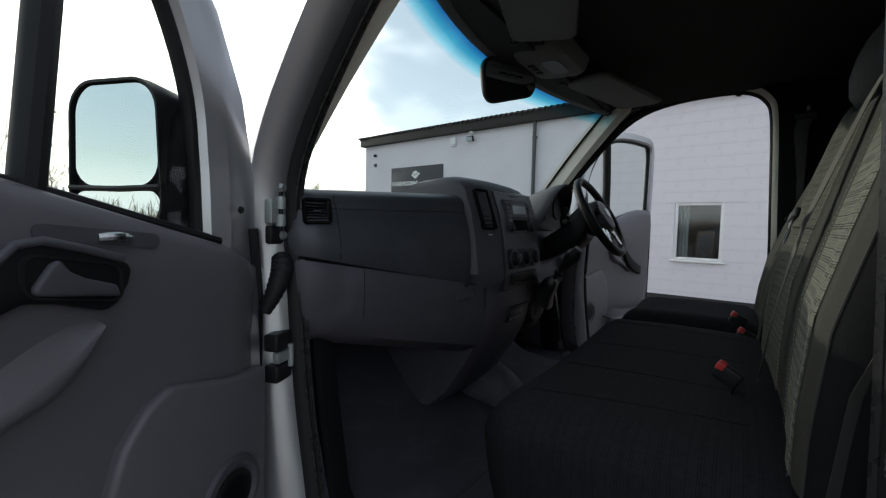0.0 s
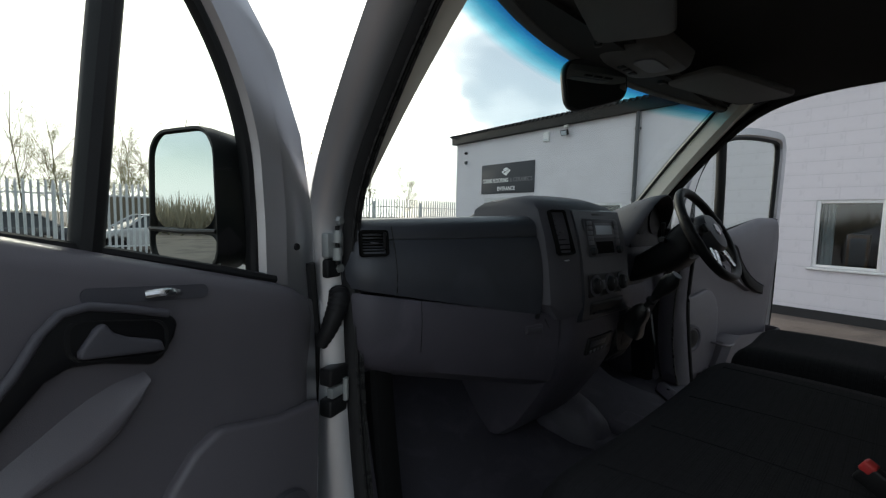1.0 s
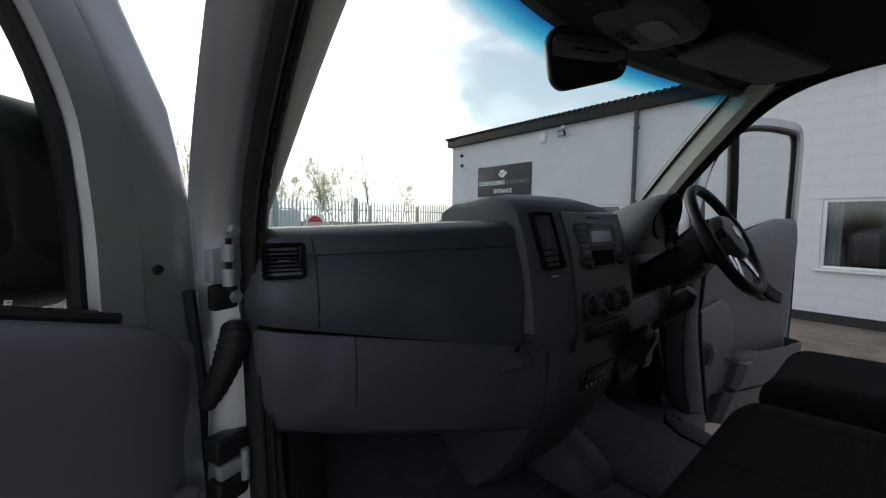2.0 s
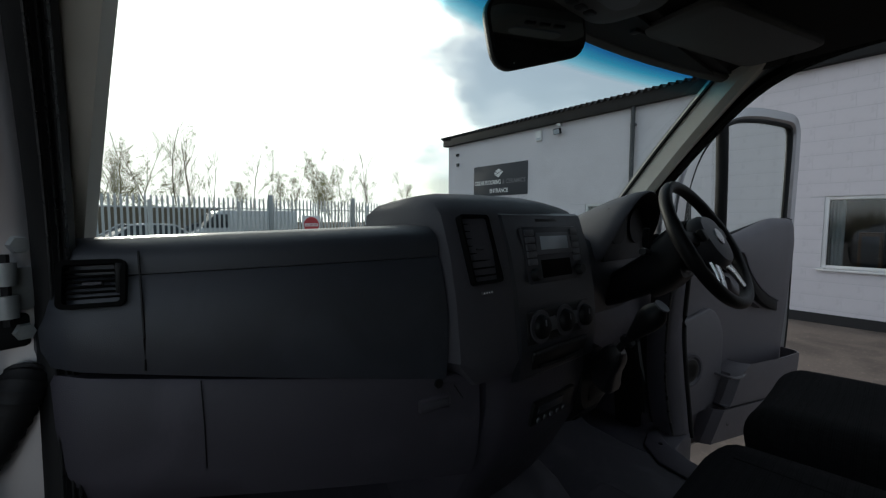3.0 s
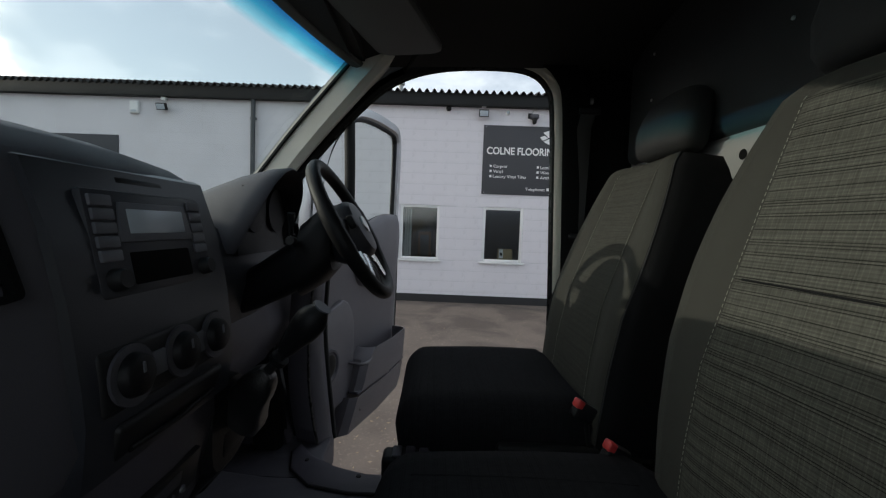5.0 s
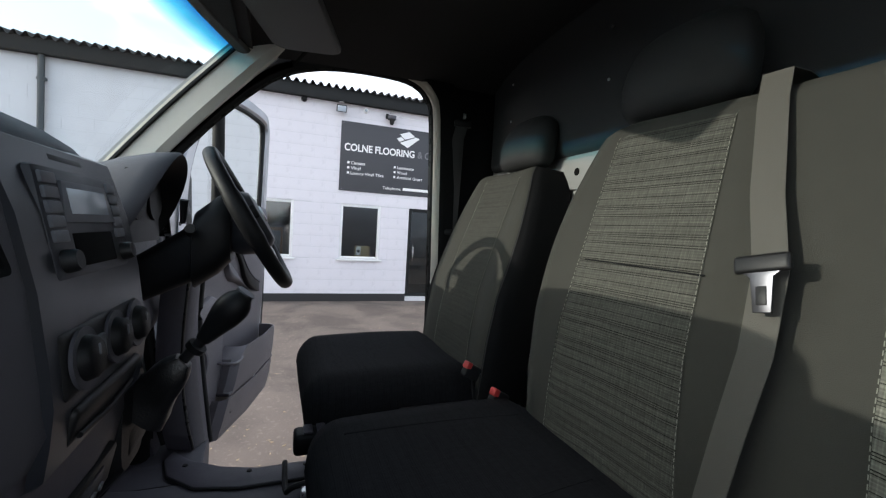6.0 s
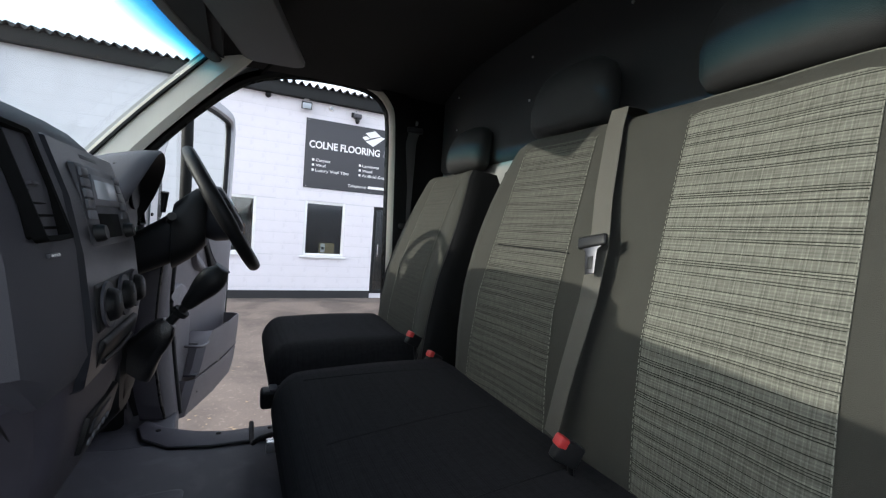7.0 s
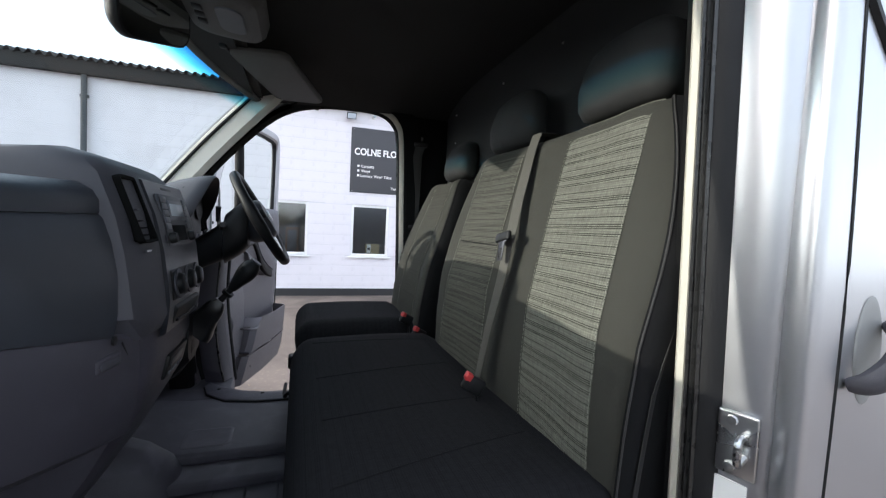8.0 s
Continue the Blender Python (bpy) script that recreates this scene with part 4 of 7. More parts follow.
# hooded instrument pod
def pod_arch(depth, w, top, sweep):
    """An arch across the pod; its feet sweep forward from its crown."""
    pts = []
    for q in range(23):
        a = math.pi * q / 22
        rise = math.sin(a) ** 0.75
        pts.append((0.545 + w * math.cos(a), 1.285 + depth + sweep * (1 - rise) ** 1.4, 1.335 + (top - 1.335) * rise))
    return pts


shell = [(0.0, 0.149, 1.552, 0.085), (0.005, 0.155, 1.557, 0.085), (0.05, 0.156, 1.552, 0.07), (0.12, 0.150, 1.532, 0.04), (0.22, 0.138, 1.490, 0.01), (0.33, 0.125, 1.440, 0.0)]
dash_part("instrument_hood", loft([pod_arch(*v) for v in shell], closed=False), M_dash_mid, "hooded instrument pod", smooth=60)
inside = [(0.0005, 0.149, 1.552, 0.085), (0.015, 0.142, 1.545, 0.08), (0.05, 0.136, 1.533, 0.04), (0.085, 0.132, 1.522, 0.0)]
dash_part("hood_lining", loft([pod_arch(*v) for v in inside], closed=False), M_fascia_black, "black inside of the hood", smooth=60)
dash_part("instrument_face", prism([(0.40, 1.33), (0.69, 1.33), (0.685, 1.44), (0.65, 1.50), (0.545, 1.532), (0.44, 1.50), (0.405, 1.44)], "y", 1.365, 1.375), M_black)
for x in (0.475, 0.615):
    dash_part("dial", lathe([(0.0001, 0), (0.055, 0), (0.058, 0.004), (0.0001, 0.002)], pose(x, 1.362, 1.445, 90), 28), M_fascia_black)
    dash_part("dial_rim", lathe([(0.056, 0), (0.061, 0), (0.061, 0.008), (0.056, 0.008)], pose(x, 1.364, 1.445, 90), 28), M_fascia_black)
for ob in [o for o in dash.children if o.name.split(".")[0] in ("instrument_hood", "hood_lining", "instrument_face", "dial", "dial_rim")]:
    ob.location += Vector((-0.03, -0.03, 0.028))
air_vent("driver_vent", 0.09, 0.075, pose(0.81, 1.352 - 1.3, 1.40, -8), 6)
air_vent("driver_side_vent", 0.06, 0.07, pose(0.222, 1.357 - 1.3, 1.385, -6), 5)
dash_part("knee_panel", loft([[(x, 1.39, 1.22), (x, 1.37, 1.12), (x, 1.43, 0.98), (x, 1.62, 0.86), (x, 1.9, 0.84), (x, 1.9, 1.2)] for x in (0.17, 0.3, 0.6, 0.9)]), M_dash_low)
dash_part("light_switch", lathe([(0.0001, -0.02), (0.012, -0.02), (0.016, 0), (0.03, 0.002), (0.03, 0.006), (0.0001, 0.006)], pose(0.72, 1.352, 1.30, -90), 22), M_black)

# steering column and wheel
column = thing("steering_column", "black steering column with stalks and key switch", "steering column", pose(0.51, 1.25, 1.35))
part("shroud", loft([[(x * w, y, z * h + dz) for x, z in ring_of(1, 1, 0.3, 3)] for y, w, h, dz in ((0.14, 0.13, 0.11, -0.105), (0.085, 0.13, 0.12, -0.08), (0.0, 0.14, 0.14, -0.03), (-0.03, 0.15, 0.15, -0.01), (-0.035, 0.19, 0.19, -0.005), (-0.085, 0.20, 0.20, 0.035), (-0.115, 0.17, 0.17, 0.055))]), M_fascia_black, column)
for s2, b2 in ((-1, 0.02), (1, 0.03)):
    part("stalk", tube(smooth_path([(s2 * 0.04, -0.02, 0.03), (s2 * 0.11, -0.035, 0.045), (s2 * 0.17, -0.045, 0.05)], 4), [0.008, 0.008, 0.008, 0.008, 0.009, 0.010, 0.011, 0.012, 0.010], 10), M_black, column)
part("key_switch", lathe([(0.0001, -0.02), (0.018, -0.02), (0.020, 0.0), (0.0001, 0.0)], pose(0.07, 0.01, -0.035, -90, 0, 30), 18), M_chrome, column)
part("stalk_end", tube([(-0.06, -0.01, 0.06), (-0.075, -0.015, 0.115)], [0.006, 0.010], 8), M_black, column)

wheel = thing("steering_wheel", "black four-spoke steering wheel with airbag hub", "steering wheel", pose(0.52, 1.097, 1.427, -30))
# local: wheel lies in x-z, face towards -y
bm = bmesh.new()
R, N = 0.192, 48
loops = []
for i in range(N):
    a = 2 * math.pi * i / N
    rr = 0.0165 + 0.0025 * (abs(math.sin(a)) < 0.35)
    loops.append([((R + rr * math.cos(b)) * math.cos(a), rr * 1.1 * math.sin(b), (R + rr * math.cos(b)) * math.sin(a)) for b in (2 * math.pi * k / 12 for k in range(12))])
cols = [[bm.verts.new(p) for p in lp] for lp in loops]
for i in range(N):
    for k in range(12):
        bm.faces.new((cols[i][k], cols[i][(k + 1) % 12], cols[(i + 1) % N][(k + 1) % 12], cols[(i + 1) % N][k]))
part("rim", bm, M_fascia_black, wheel, "black leather-grained rim")
hub_out = [(0.0, 0.078), (0.06, 0.066), (0.085, 0.03), (0.08, -0.03), (0.05, -0.075), (0.0, -0.088), (-0.05, -0.075), (-0.08, -0.03), (-0.085, 0.03), (-0.06, 0.066)]
hub_s = [(p.x, p.y) for p in closed_smooth(hub_out, 3)]
hub = part("hub", loft([[(x * w, y, z * w) for x, z in hub_s] for y, w in ((0.085, 0.55), (0.06, 0.85), (0.03, 1.0), (0.0, 1.0), (-0.018, 0.97), (-0.03, 0.85), (-0.034, 0.5))]), M_radio, wheel, "dark grey airbag cover")
part("badge", lathe([(0.020, 0), (0.024, 0), (0.024, 0.004), (0.020, 0.004)], pose(0, -0.034, 0.0, 90), 22), M_chrome, hub)
for a in (8, 172, 238, 302):
    a = radians(a)
    d = Vector((math.cos(a), 0, math.sin(a)))
    part("spoke", tube([d * 0.06 + Vector((0, 0.004, 0)), d * 0.12 + Vector((0, -0.002, 0)), d * 0.18], [0.026, 0.018, 0.014], 10, flat=0.5, up=(0, 1, 0)), M_fascia_black if abs(math.sin(a)) < 0.5 else M_chrome, wheel)
for s2 in (-1, 1):
    part("button_pad", box(s2 * 0.075 - 0.022, -0.030, -0.006, s2 * 0.075 + 0.022, -0.012, 0.03, 0.006, 3), M_fascia_black, wheel)

# dash-mounted gear lever
M_boot = material("boot_leather", (0.011, 0.011, 0.012), 0.36, var=0.2, scale=40, bump=0.35, grain=220)
gear = thing("gear_lever", "black gear lever with leather gaiter on the dash", "gear lever", pose(0.175, 1.27, 1.06))
gear_base = Vector((0.048, -0.012, 0.01))
part("console_box", bevelled(loft([[(x * w, y, z * h + dz) for x, z in ring_of(1, 1, 0.25, 3)] for y, w, h, dz in ((0.14, 0.22, 0.26, -0.05), (0.03, 0.14, 0.22, -0.02), (-0.015, 0.12, 0.16, 0.0))]), 0), M_fascia_black, gear)
rings = []
boot = ((0.0, 0.105, 0.110), (0.12, 0.098, 0.104), (0.25, 0.084, 0.090), (0.38, 0.078, 0.080), (0.50, 0.070, 0.070), (0.62, 0.068, 0.068), (0.74, 0.064, 0.062), (0.84, 0.056, 0.054), (0.92, 0.046, 0.044), (1.0, 0.032, 0.032))
for t, w, h in boot:
    c = (Vector((0.0, 0.0, -0.015)) + gear_base).lerp(Vector((-0.012, -0.092, 0.102)), t)
    rings.append([c + Vector((px * w, 0.74 * pz * h, 0.67 * pz * h)) + Vector((0.003 * math.sin(9 * t + 40 * px), 0, 0)) for px, pz in ring_of(1, 1, 0.30, 4)])
part("gaiter", loft(rings), M_boot, gear, "smooth black leather gaiter", smooth=60)
part("wedge", prism([(0.10, -0.16), (0.02, -0.13), (-0.018, -0.06), (-0.012, 0.02), (0.10, 0.05)], "x", -0.03, 0.085, 0.012, 3), M_fascia_black, gear)
part("stick", tube([(-0.010, -0.085, 0.095), (-0.017, -0.13, 0.15)], 0.010, 10), M_black, gear)
part("collar", tube([(-0.013, -0.108, 0.122), (-0.0145, -0.115, 0.130)], 0.018, 14), M_fascia_black, gear)
kpath = [Vector((-0.016, -0.122, 0.14)).lerp(Vector((-0.022, -0.19, 0.225)), i / 8) for i in range(9)]
knob = part("knob", tube(kpath, [0.013, 0.017, 0.020, 0.024, 0.028, 0.030, 0.030, 0.026, 0.016], 18), M_fascia_black, gear, "black gear knob with pale shift marks")
cap = part("shift_plate", lathe([(0.0001, 0), (0.016, 0.0), (0.018, -0.004), (0.0001, -0.004)], pose(0, 0, 0), 18), M_black, knob)
part("plate_ring", lathe([(0.0155, 0.0), (0.018, 0.0), (0.018, -0.003), (0.0155, -0.003)], pose(0, 0, 0.0012), 20), M_button, cap)
cap.matrix_basis = Matrix.Translation((-0.0222, -0.1925, 0.229)) @ Vector((-0.006, -0.068, 0.085)).to_track_quat("Z", "Y").to_matrix().to_4x4()
for x in (-0.007, 0, 0.007):
    part("shift_mark", box(x - 0.001, -0.009, 0.0, x + 0.001, 0.009, 0.0008, 0), M_white, cap)
part("shift_mark", box(-0.008, -0.001, 0.0, 0.008, 0.001, 0.0009, 0), M_white, cap)

# ---- seats ----
def back_face(z):
    """Depth of a backrest's front at height z: leaning back, with a lumbar swell."""
    pts = ((0.9, 0.495), (1.0, 0.492), (1.13, 0.490), (1.26, 0.478), (1.38, 0.448), (1.5, 0.415), (1.66, 0.368), (1.75, 0.345))
    for (za, ya), (zb, yb) in zip(pts, pts[1:]):
        if z <= zb:
            return ya + (yb - ya) * (z - za) / (zb - za)
    return pts[-1][1]


def back_width(z, w, top):
    """Half width of a backrest at height z: waisted low, rounded at the shoulders."""
    t = (z - 0.96) / (top - 0.96)
    k = 1 - 0.05 * (1 - t) ** 2
    start, shrink = (0.55, 0.19) if w > 0.3 else (0.50, 0.34)
    if t > start:
        k *= 1 - shrink * ((t - start) / (1 - start)) ** 1.9
    return w * k


def backrest(name, x0, x1, top, parent, mat, shoulders=True, lean=0.0):
    """A padded backrest built from level rings; bolsters stand proud of the middle."""
    cx, w = (x0 + x1) / 2, (x1 - x0) / 2
    rings = []
    zs = [0.94, 0.96] + [1.0 + (top - 1.04) * i / 14 for i in range(15)] + [top - 0.022, top - 0.008, top - 0.001]
    for z in zs:
        hw = back_width(z, w, top) if shoulders else w * (1 - 0.02 * max(0, (z - top + 0.05) / 0.05))
        edge = max(0.0, (z - (top - 0.03)) / 0.03)
        inset = 0.030 * (1 - math.sqrt(max(0, 1 - edge * edge)))
        yf, yb = back_face(z) - inset + lean, back_face(z) - 0.150 + inset * 0.8 + lean
        hw -= inset * 0.6
        ring = []
        for k, dy in ((-1.0, -0.05), (-0.995, -0.028), (-0.96, -0.006), (-0.88, 0.006), (-0.72, 0.004), (-0.55, -0.006), (-0.3, -0.010), (0, -0.012), (0.3, -0.010), (0.55, -0.006), (0.72, 0.004), (0.88, 0.006), (0.96, -0.006), (0.995, -0.028), (1.0, -0.05)):
            ring.append((cx + k * hw, yf + dy, z))
        for k in (1.0, 0.97, 0.85, 0.4, 0, -0.4, -0.85, -0.97, -1.0):
            ring.append((cx + k * hw, yb + (0.02 if abs(k) >= 0.97 else 0), z))
        rings.append(ring)
    return part(name, loft(rings), mat, parent, smooth=60)


def front_depth(x, cx, w, z, top, lean=0.0):
    hw = back_width(z, w, top)
    k = min(1.0, abs(x - cx) / hw)
    pts = ((0, -0.012), (0.3, -0.010), (0.55, -0.006), (0.72, 0.004), (0.88, 0.006), (0.96, -0.006), (1.0, -0.05))
    for (a, da), (b2, db) in zip(pts, pts[1:]):
        if a <= k <= b2:
            dy = da + (db - da) * (k - a) / (b2 - a)
            break
    edge = max(0.0, (z - (top - 0.03)) / 0.03)
    return back_face(z) - 0.030 * (1 - math.sqrt(max(0, 1 - min(1, edge) ** 2))) + dy + lean


def back_insert(name, left, right, cx, w, z0, z1, top, parent, lean=0.0, cloth=None):
    """The patterned middle panel, laid 3 mm proud, between two edge lines (x at foot, x at head)."""
    rows = []
    for i in range(19):
        t = i / 18
        z = z0 + (z1 - z0) * t
        a, b2 = left[0] + (left[1] - left[0]) * t, right[0] + (right[1] - right[0]) * t
        row = []
        for j in range(13):
            x = a + (b2 - a) * j / 12
            row.append((x, front_depth(x, cx, w, z, top, lean) + (0.0035 if 0 < j < 12 else 0.001), z))
        rows.append(row)
    ob = part(name, loft(rows, closed=False), cloth or M_plaid, parent, "woven plaid seat panel", smooth=60)
    for side in (0, -1):
        bm = bmesh.new()
        line = [Vector(r[side]) + Vector((0, 0.003, 0)) for r in rows]
        for p, q in zip(line[::1], line[1::1]):
            for s in range(4):
                a = p.lerp(q, s / 4)
                b3 = p.lerp(q, s / 4 + 0.15)
                tube([a, b3], 0.0005, 4, bm=bm)
        part("stitching", bm, M_thread, ob)
    return ob


def side_panel(cx, w, top, parent, side):
    """The black flank of a backrest, piped where it meets the face."""
    panel, piping = [], []
    for q in range(22):
        z = 0.95 + (top - 0.955) * q / 21
        edge_in = max(0.0, (z - (top - 0.03)) / 0.03)
        inset = 0.030 * (1 - math.sqrt(max(0.0, 1 - edge_in * edge_in)))
        yf, hw = back_face(z) - inset, back_width(z, w, top) - inset * 0.6
        k = min(1.0, 0.265 / w)
        panel.append([(cx + side * ((1 - kx * k) * hw + 0.003), yf + dy, z + 0.002) for kx, dy in ((0.07, 0.001), (0.045, -0.001), (0.008, -0.025), (0.0, -0.05), (0.0, -0.10), (0.0, -0.138 + inset * 0.8))])
        piping.append(Vector(panel[-1][1]) + Vector((-side * 0.001, 0.001, 0)))
    under(part("side_panel", loft(panel, closed=False), M_cush, parent, "black side of the backrest", smooth=60), parent)
    under(part("piping", tube(piping, 0.0018, 6), M_belt_dark, parent), parent)


def cushion(name, x0, x1, y0, y1, ztop, zbot, parent, mat, front_round=0.07):
    """A seat cushion: soft box with a rolled front edge and a shallow dish."""
    cx, w = (x0 + x1) / 2, (x1 - x0) / 2
    rings = []
    nx, edge = 25, 1 - 0.07 / w
    for i in range(nx):
        k = -1 + 2 * i / (nx - 1)
        e = max(0, (abs(k) - edge) / (1 - edge))
        curl = 1 - math.sqrt(max(0, 1 - e * e))
        drop = 0.04 * curl
        dish = -0.012 * (1 - k * k) ** 2
        x = cx + k * w
        top = ztop - drop + dish
        ring = [(x, y0, zbot + 0.01), (x, y0, top - 0.03)]
        for j in range(1, 8):
            y = y0 + (y1 - front_round - y0) * j / 7
            ring.append((x, y, top + 0.006 * math.sin(math.pi * j / 7)))
        for j in range(1, 7):
            a = math.pi / 2 * j / 6
            ring.append((x, y1 - front_round + (front_round - 0.06 * curl) * math.sin(a), top - front_round * (1 - math.cos(a)) * 1.1))
        ring += [(x, y1 - 0.012 - 0.065 * curl, ztop - 0.16), (x, y1 - 0.05 - 0.06 * curl, zbot + 0.02), (x, y1 - 0.07, zbot)]
        rings.append(ring)
    return part(name, loft(rings), mat, parent, smooth=60)


def headrest(x, ytop, z0, parent):
    """A padded headrest on two posts."""
    h = part("headrest", loft([[(x + px * w, ytop + yy + py * d, z0 + hh) for px, py in [(a / 2, b / 2) for a, b in ((p[0] * 2, p[1] * 2) for p in ring_of(1, 1, 0.38, 4))]] for w, d, hh, yy in ((0.17, 0.045, 0.0, 0.0), (0.235, 0.085, 0.008, 0.0), (0.258, 0.105, 0.03, 0.002), (0.262, 0.11, 0.075, 0.002), (0.25, 0.105, 0.115, -0.004), (0.222, 0.09, 0.148, -0.010), (0.17, 0.06, 0.168, -0.014), (0.10, 0.03, 0.175, -0.016))]), M_head, parent, "dark padded headrest", smooth=70)
    for s in (-0.06, 0.06):
        part("post", tube([(x + s, ytop - 0.005, z0 - 0.07), (x + s, ytop, z0 + 0.03)], 0.006, 8), M_chrome, h)
    return h


def buckle(x, y, z, turn, label_parent):
    b = part("buckle", box(-0.013, -0.03, -0.02, 0.013, 0.03, 0.025, 0.006, 3), M_black, label_parent)
    b.matrix_basis = label_parent.matrix_world.inverted() @ pose(x, y, z, 28, 0, turn) @ Matrix.Scale(0.8, 4)
    part("release", box(-0.0135, 0.012, 0.004, 0.0135, 0.034, 0.027, 0.005, 3), M_red, b, "red release button")
    part("strap", tube([(0, -0.02, -0.015), (0.0, -0.06, -0.07)], 0.011, 8, flat=0.4), M_black, b)
    return b


def strap(path, width, mat, parent, name="webbing", thickness=0.0012):
    """A flat belt whose width lies across the van unless given a turn at each point."""
    bm = bmesh.new()
    left, right = [], []
    for p, ang in path:
        d = Vector((math.cos(radians(ang)), math.sin(radians(ang)), 0)) * width / 2
        left.append(Vector(p) - d), right.append(Vector(p) + d)
    loft([left, [(a + b2) / 2 + Vector((0, 0.001, 0)) for a, b2 in zip(left, right)], right], closed=False, bm=bm)
    return part(name, thick(bm, thickness), mat, parent, smooth=60)


bench = thing("double_passenger_seat", "dark double bench seat with two plaid backrests", "seat", pose(-0.35, 0.6, 0.66))


def under(ob, parent):
    """Keep a part, drawn in cab coordinates, where it was drawn."""
    ob.matrix_parent_inverse = parent.matrix_world.inverted()
    return ob


bpy.context.view_layer.update()
BX0, BX1 = -0.835, 0.110
bt = 1.672
BCX, BW = (BX0 + BX1) / 2, (BX1 - BX0) / 2
under(backrest("backrest", BX0, BX1, bt, bench, M_cloth), bench)
side_panel(BCX, BW, bt, bench, -1)
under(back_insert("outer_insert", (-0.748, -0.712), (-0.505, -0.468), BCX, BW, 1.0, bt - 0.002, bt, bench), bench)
under(back_insert("inner_insert", (-0.30, -0.262), (-0.010, -0.045), BCX, BW, 1.0, bt - 0.002, bt, bench, cloth=M_plaid_shaded), bench)
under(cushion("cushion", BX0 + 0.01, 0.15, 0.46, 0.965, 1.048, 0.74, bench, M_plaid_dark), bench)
under(part("seat_base", box(-0.80, 0.24, 0.66, 0.13, 0.90, 0.78, 0.015), M_rubber, bench), bench)
seam_line = [(x, front_depth(x, BCX, BW, 1.388, bt) + 0.0042, 1.388 + 0.006 * math.sin(4 * x)) for x in [-0.285 + 0.02 * q for q in range(13)]]
under(part("lumbar_seam", tube(seam_line, 0.0016, 6), M_cush, bench, "dark lumbar seam"), bench)
under(headrest(-0.585, 0.315, 1.676, bench), bench)
under(headrest(-0.125, 0.315, 1.676, bench), bench)
for x0, x1 in ((-0.70, -0.62), (-0.47, -0.44), (-0.24, -0.20), (0.04, 0.02)):
    line = [(x0 + (x1 - x0) * q / 10, 0.90 - 0.036 * q, 1.047 - 0.012 * (1 - ((x0 + (x1 - x0) * q / 10 + 0.3325) / 0.4825) ** 2) ** 2 + 0.006 * math.sin(math.pi * (0.89 - 0.036 * q - 0.46) / 0.435)) for q in range(11)]
    under(part("cushion_seam", tube(line, 0.0022, 6), M_cush, bench), bench)
buckle(0.118, 0.535, 1.040, 10, bench)
buckle(-0.455, 0.575, 1.075, -12, bench)

driver = thing("driver_seat", "dark single driver seat with plaid backrest and adjuster rail", "seat", pose(0.53, 0.6, 0.66))
bpy.context.view_layer.update()
DX0, DX1, dt = 0.270, 0.800, 1.660
under(backrest("backrest", DX0, DX1, dt, driver, M_cloth, lean=0.0), driver)
side_panel(0.535, 0.265, dt, driver, -1)
under(back_insert("insert", (0.40, 0.425), (0.67, 0.645), 0.535, 0.265, 1.0, dt - 0.004, dt, driver, cloth=M_plaid_shaded_faint), driver)
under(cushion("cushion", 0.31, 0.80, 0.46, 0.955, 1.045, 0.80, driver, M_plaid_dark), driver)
under(headrest(0.50, 0.315, 1.668, driver), driver)
# the driver's backrest is set further back
recline = pose(0, 0.49, 1.0) @ pose(0, 0, 0, 5.0) @ pose(0, -0.49, -1.0)
for ob in list(driver.children):
    if ob.name.split(".")[0] in ("backrest", "insert", "side_panel", "piping", "headrest"):
        ob.matrix_basis = recline @ ob.matrix_basis
under(part("seat_base", box(0.34, 0.28, 0.66, 0.78, 0.86, 0.82, 0.02), M_rubber, driver), driver)
under(part("slide_rail", box(0.325, 0.42, 0.73, 0.355, 0.95, 0.765, 0.005), M_chrome, driver), driver)
under(part("lift_bar", tube(smooth_path([(0.33, 0.86, 0.80), (0.33, 0.965, 0.78), (0.36, 0.985, 0.755), (0.50, 0.985, 0.75)], 5), 0.007, 8), M_black, driver), driver)
adj = under(part("seat_adjuster", box(0.27, 0.865, 0.885, 0.325, 0.975, 0.935, 0.010, 3), M_fascia_black, driver), driver)
for i in range(3):
    part("pad", box(0.276, 0.872 + i * 0.030, 0.934, 0.319, 0.893 + i * 0.030, 0.940, 0.003), M_dash_low, adj)
under(part("recliner_cover", box(0.285, 0.48, 0.86, 0.315, 0.72, 0.96, 0.012, 3), M_black, driver), driver)
buckle(0.225, 0.555, 1.070, 8, driver)

# seat belts
belt = thing("seat_belt", "grey lap and shoulder belt hanging down the middle seat", "seat belt", pose(-0.21, 0.40, 1.66))
bpy.context.view_layer.update()
under(strap([((-0.308, 0.26, 1.680), 0), ((-0.309, 0.31, 1.692), 0), ((-0.312, 0.358, 1.688), 3), ((-0.320, 0.378, 1.64), 4), ((-0.352, 0.428, 1.50), 6), ((-0.384, 0.464, 1.40), 4), ((-0.388, 0.486, 1.30), 0), ((-0.374, 0.506, 1.18), -6), ((-0.358, 0.520, 1.05), -10)], 0.040, M_belt, belt), belt)
tongue = part("tongue_plate", prism([(-0.010, -0.055), (0.010, -0.055), (0.013, -0.01), (0.026, 0.0), (0.026, 0.012), (-0.026, 0.012), (-0.026, 0.0), (-0.013, -0.01)], "y", -0.0015, 0.0015, 0.0006), M_tongue, belt, "steel belt tongue")
tongue.matrix_basis = belt.matrix_world.inverted() @ pose(-0.386, 0.484, 1.402, 14, 12, 4) @ Matrix.Scale(1.2, 4) @ Matrix.Scale(0.8, 4)
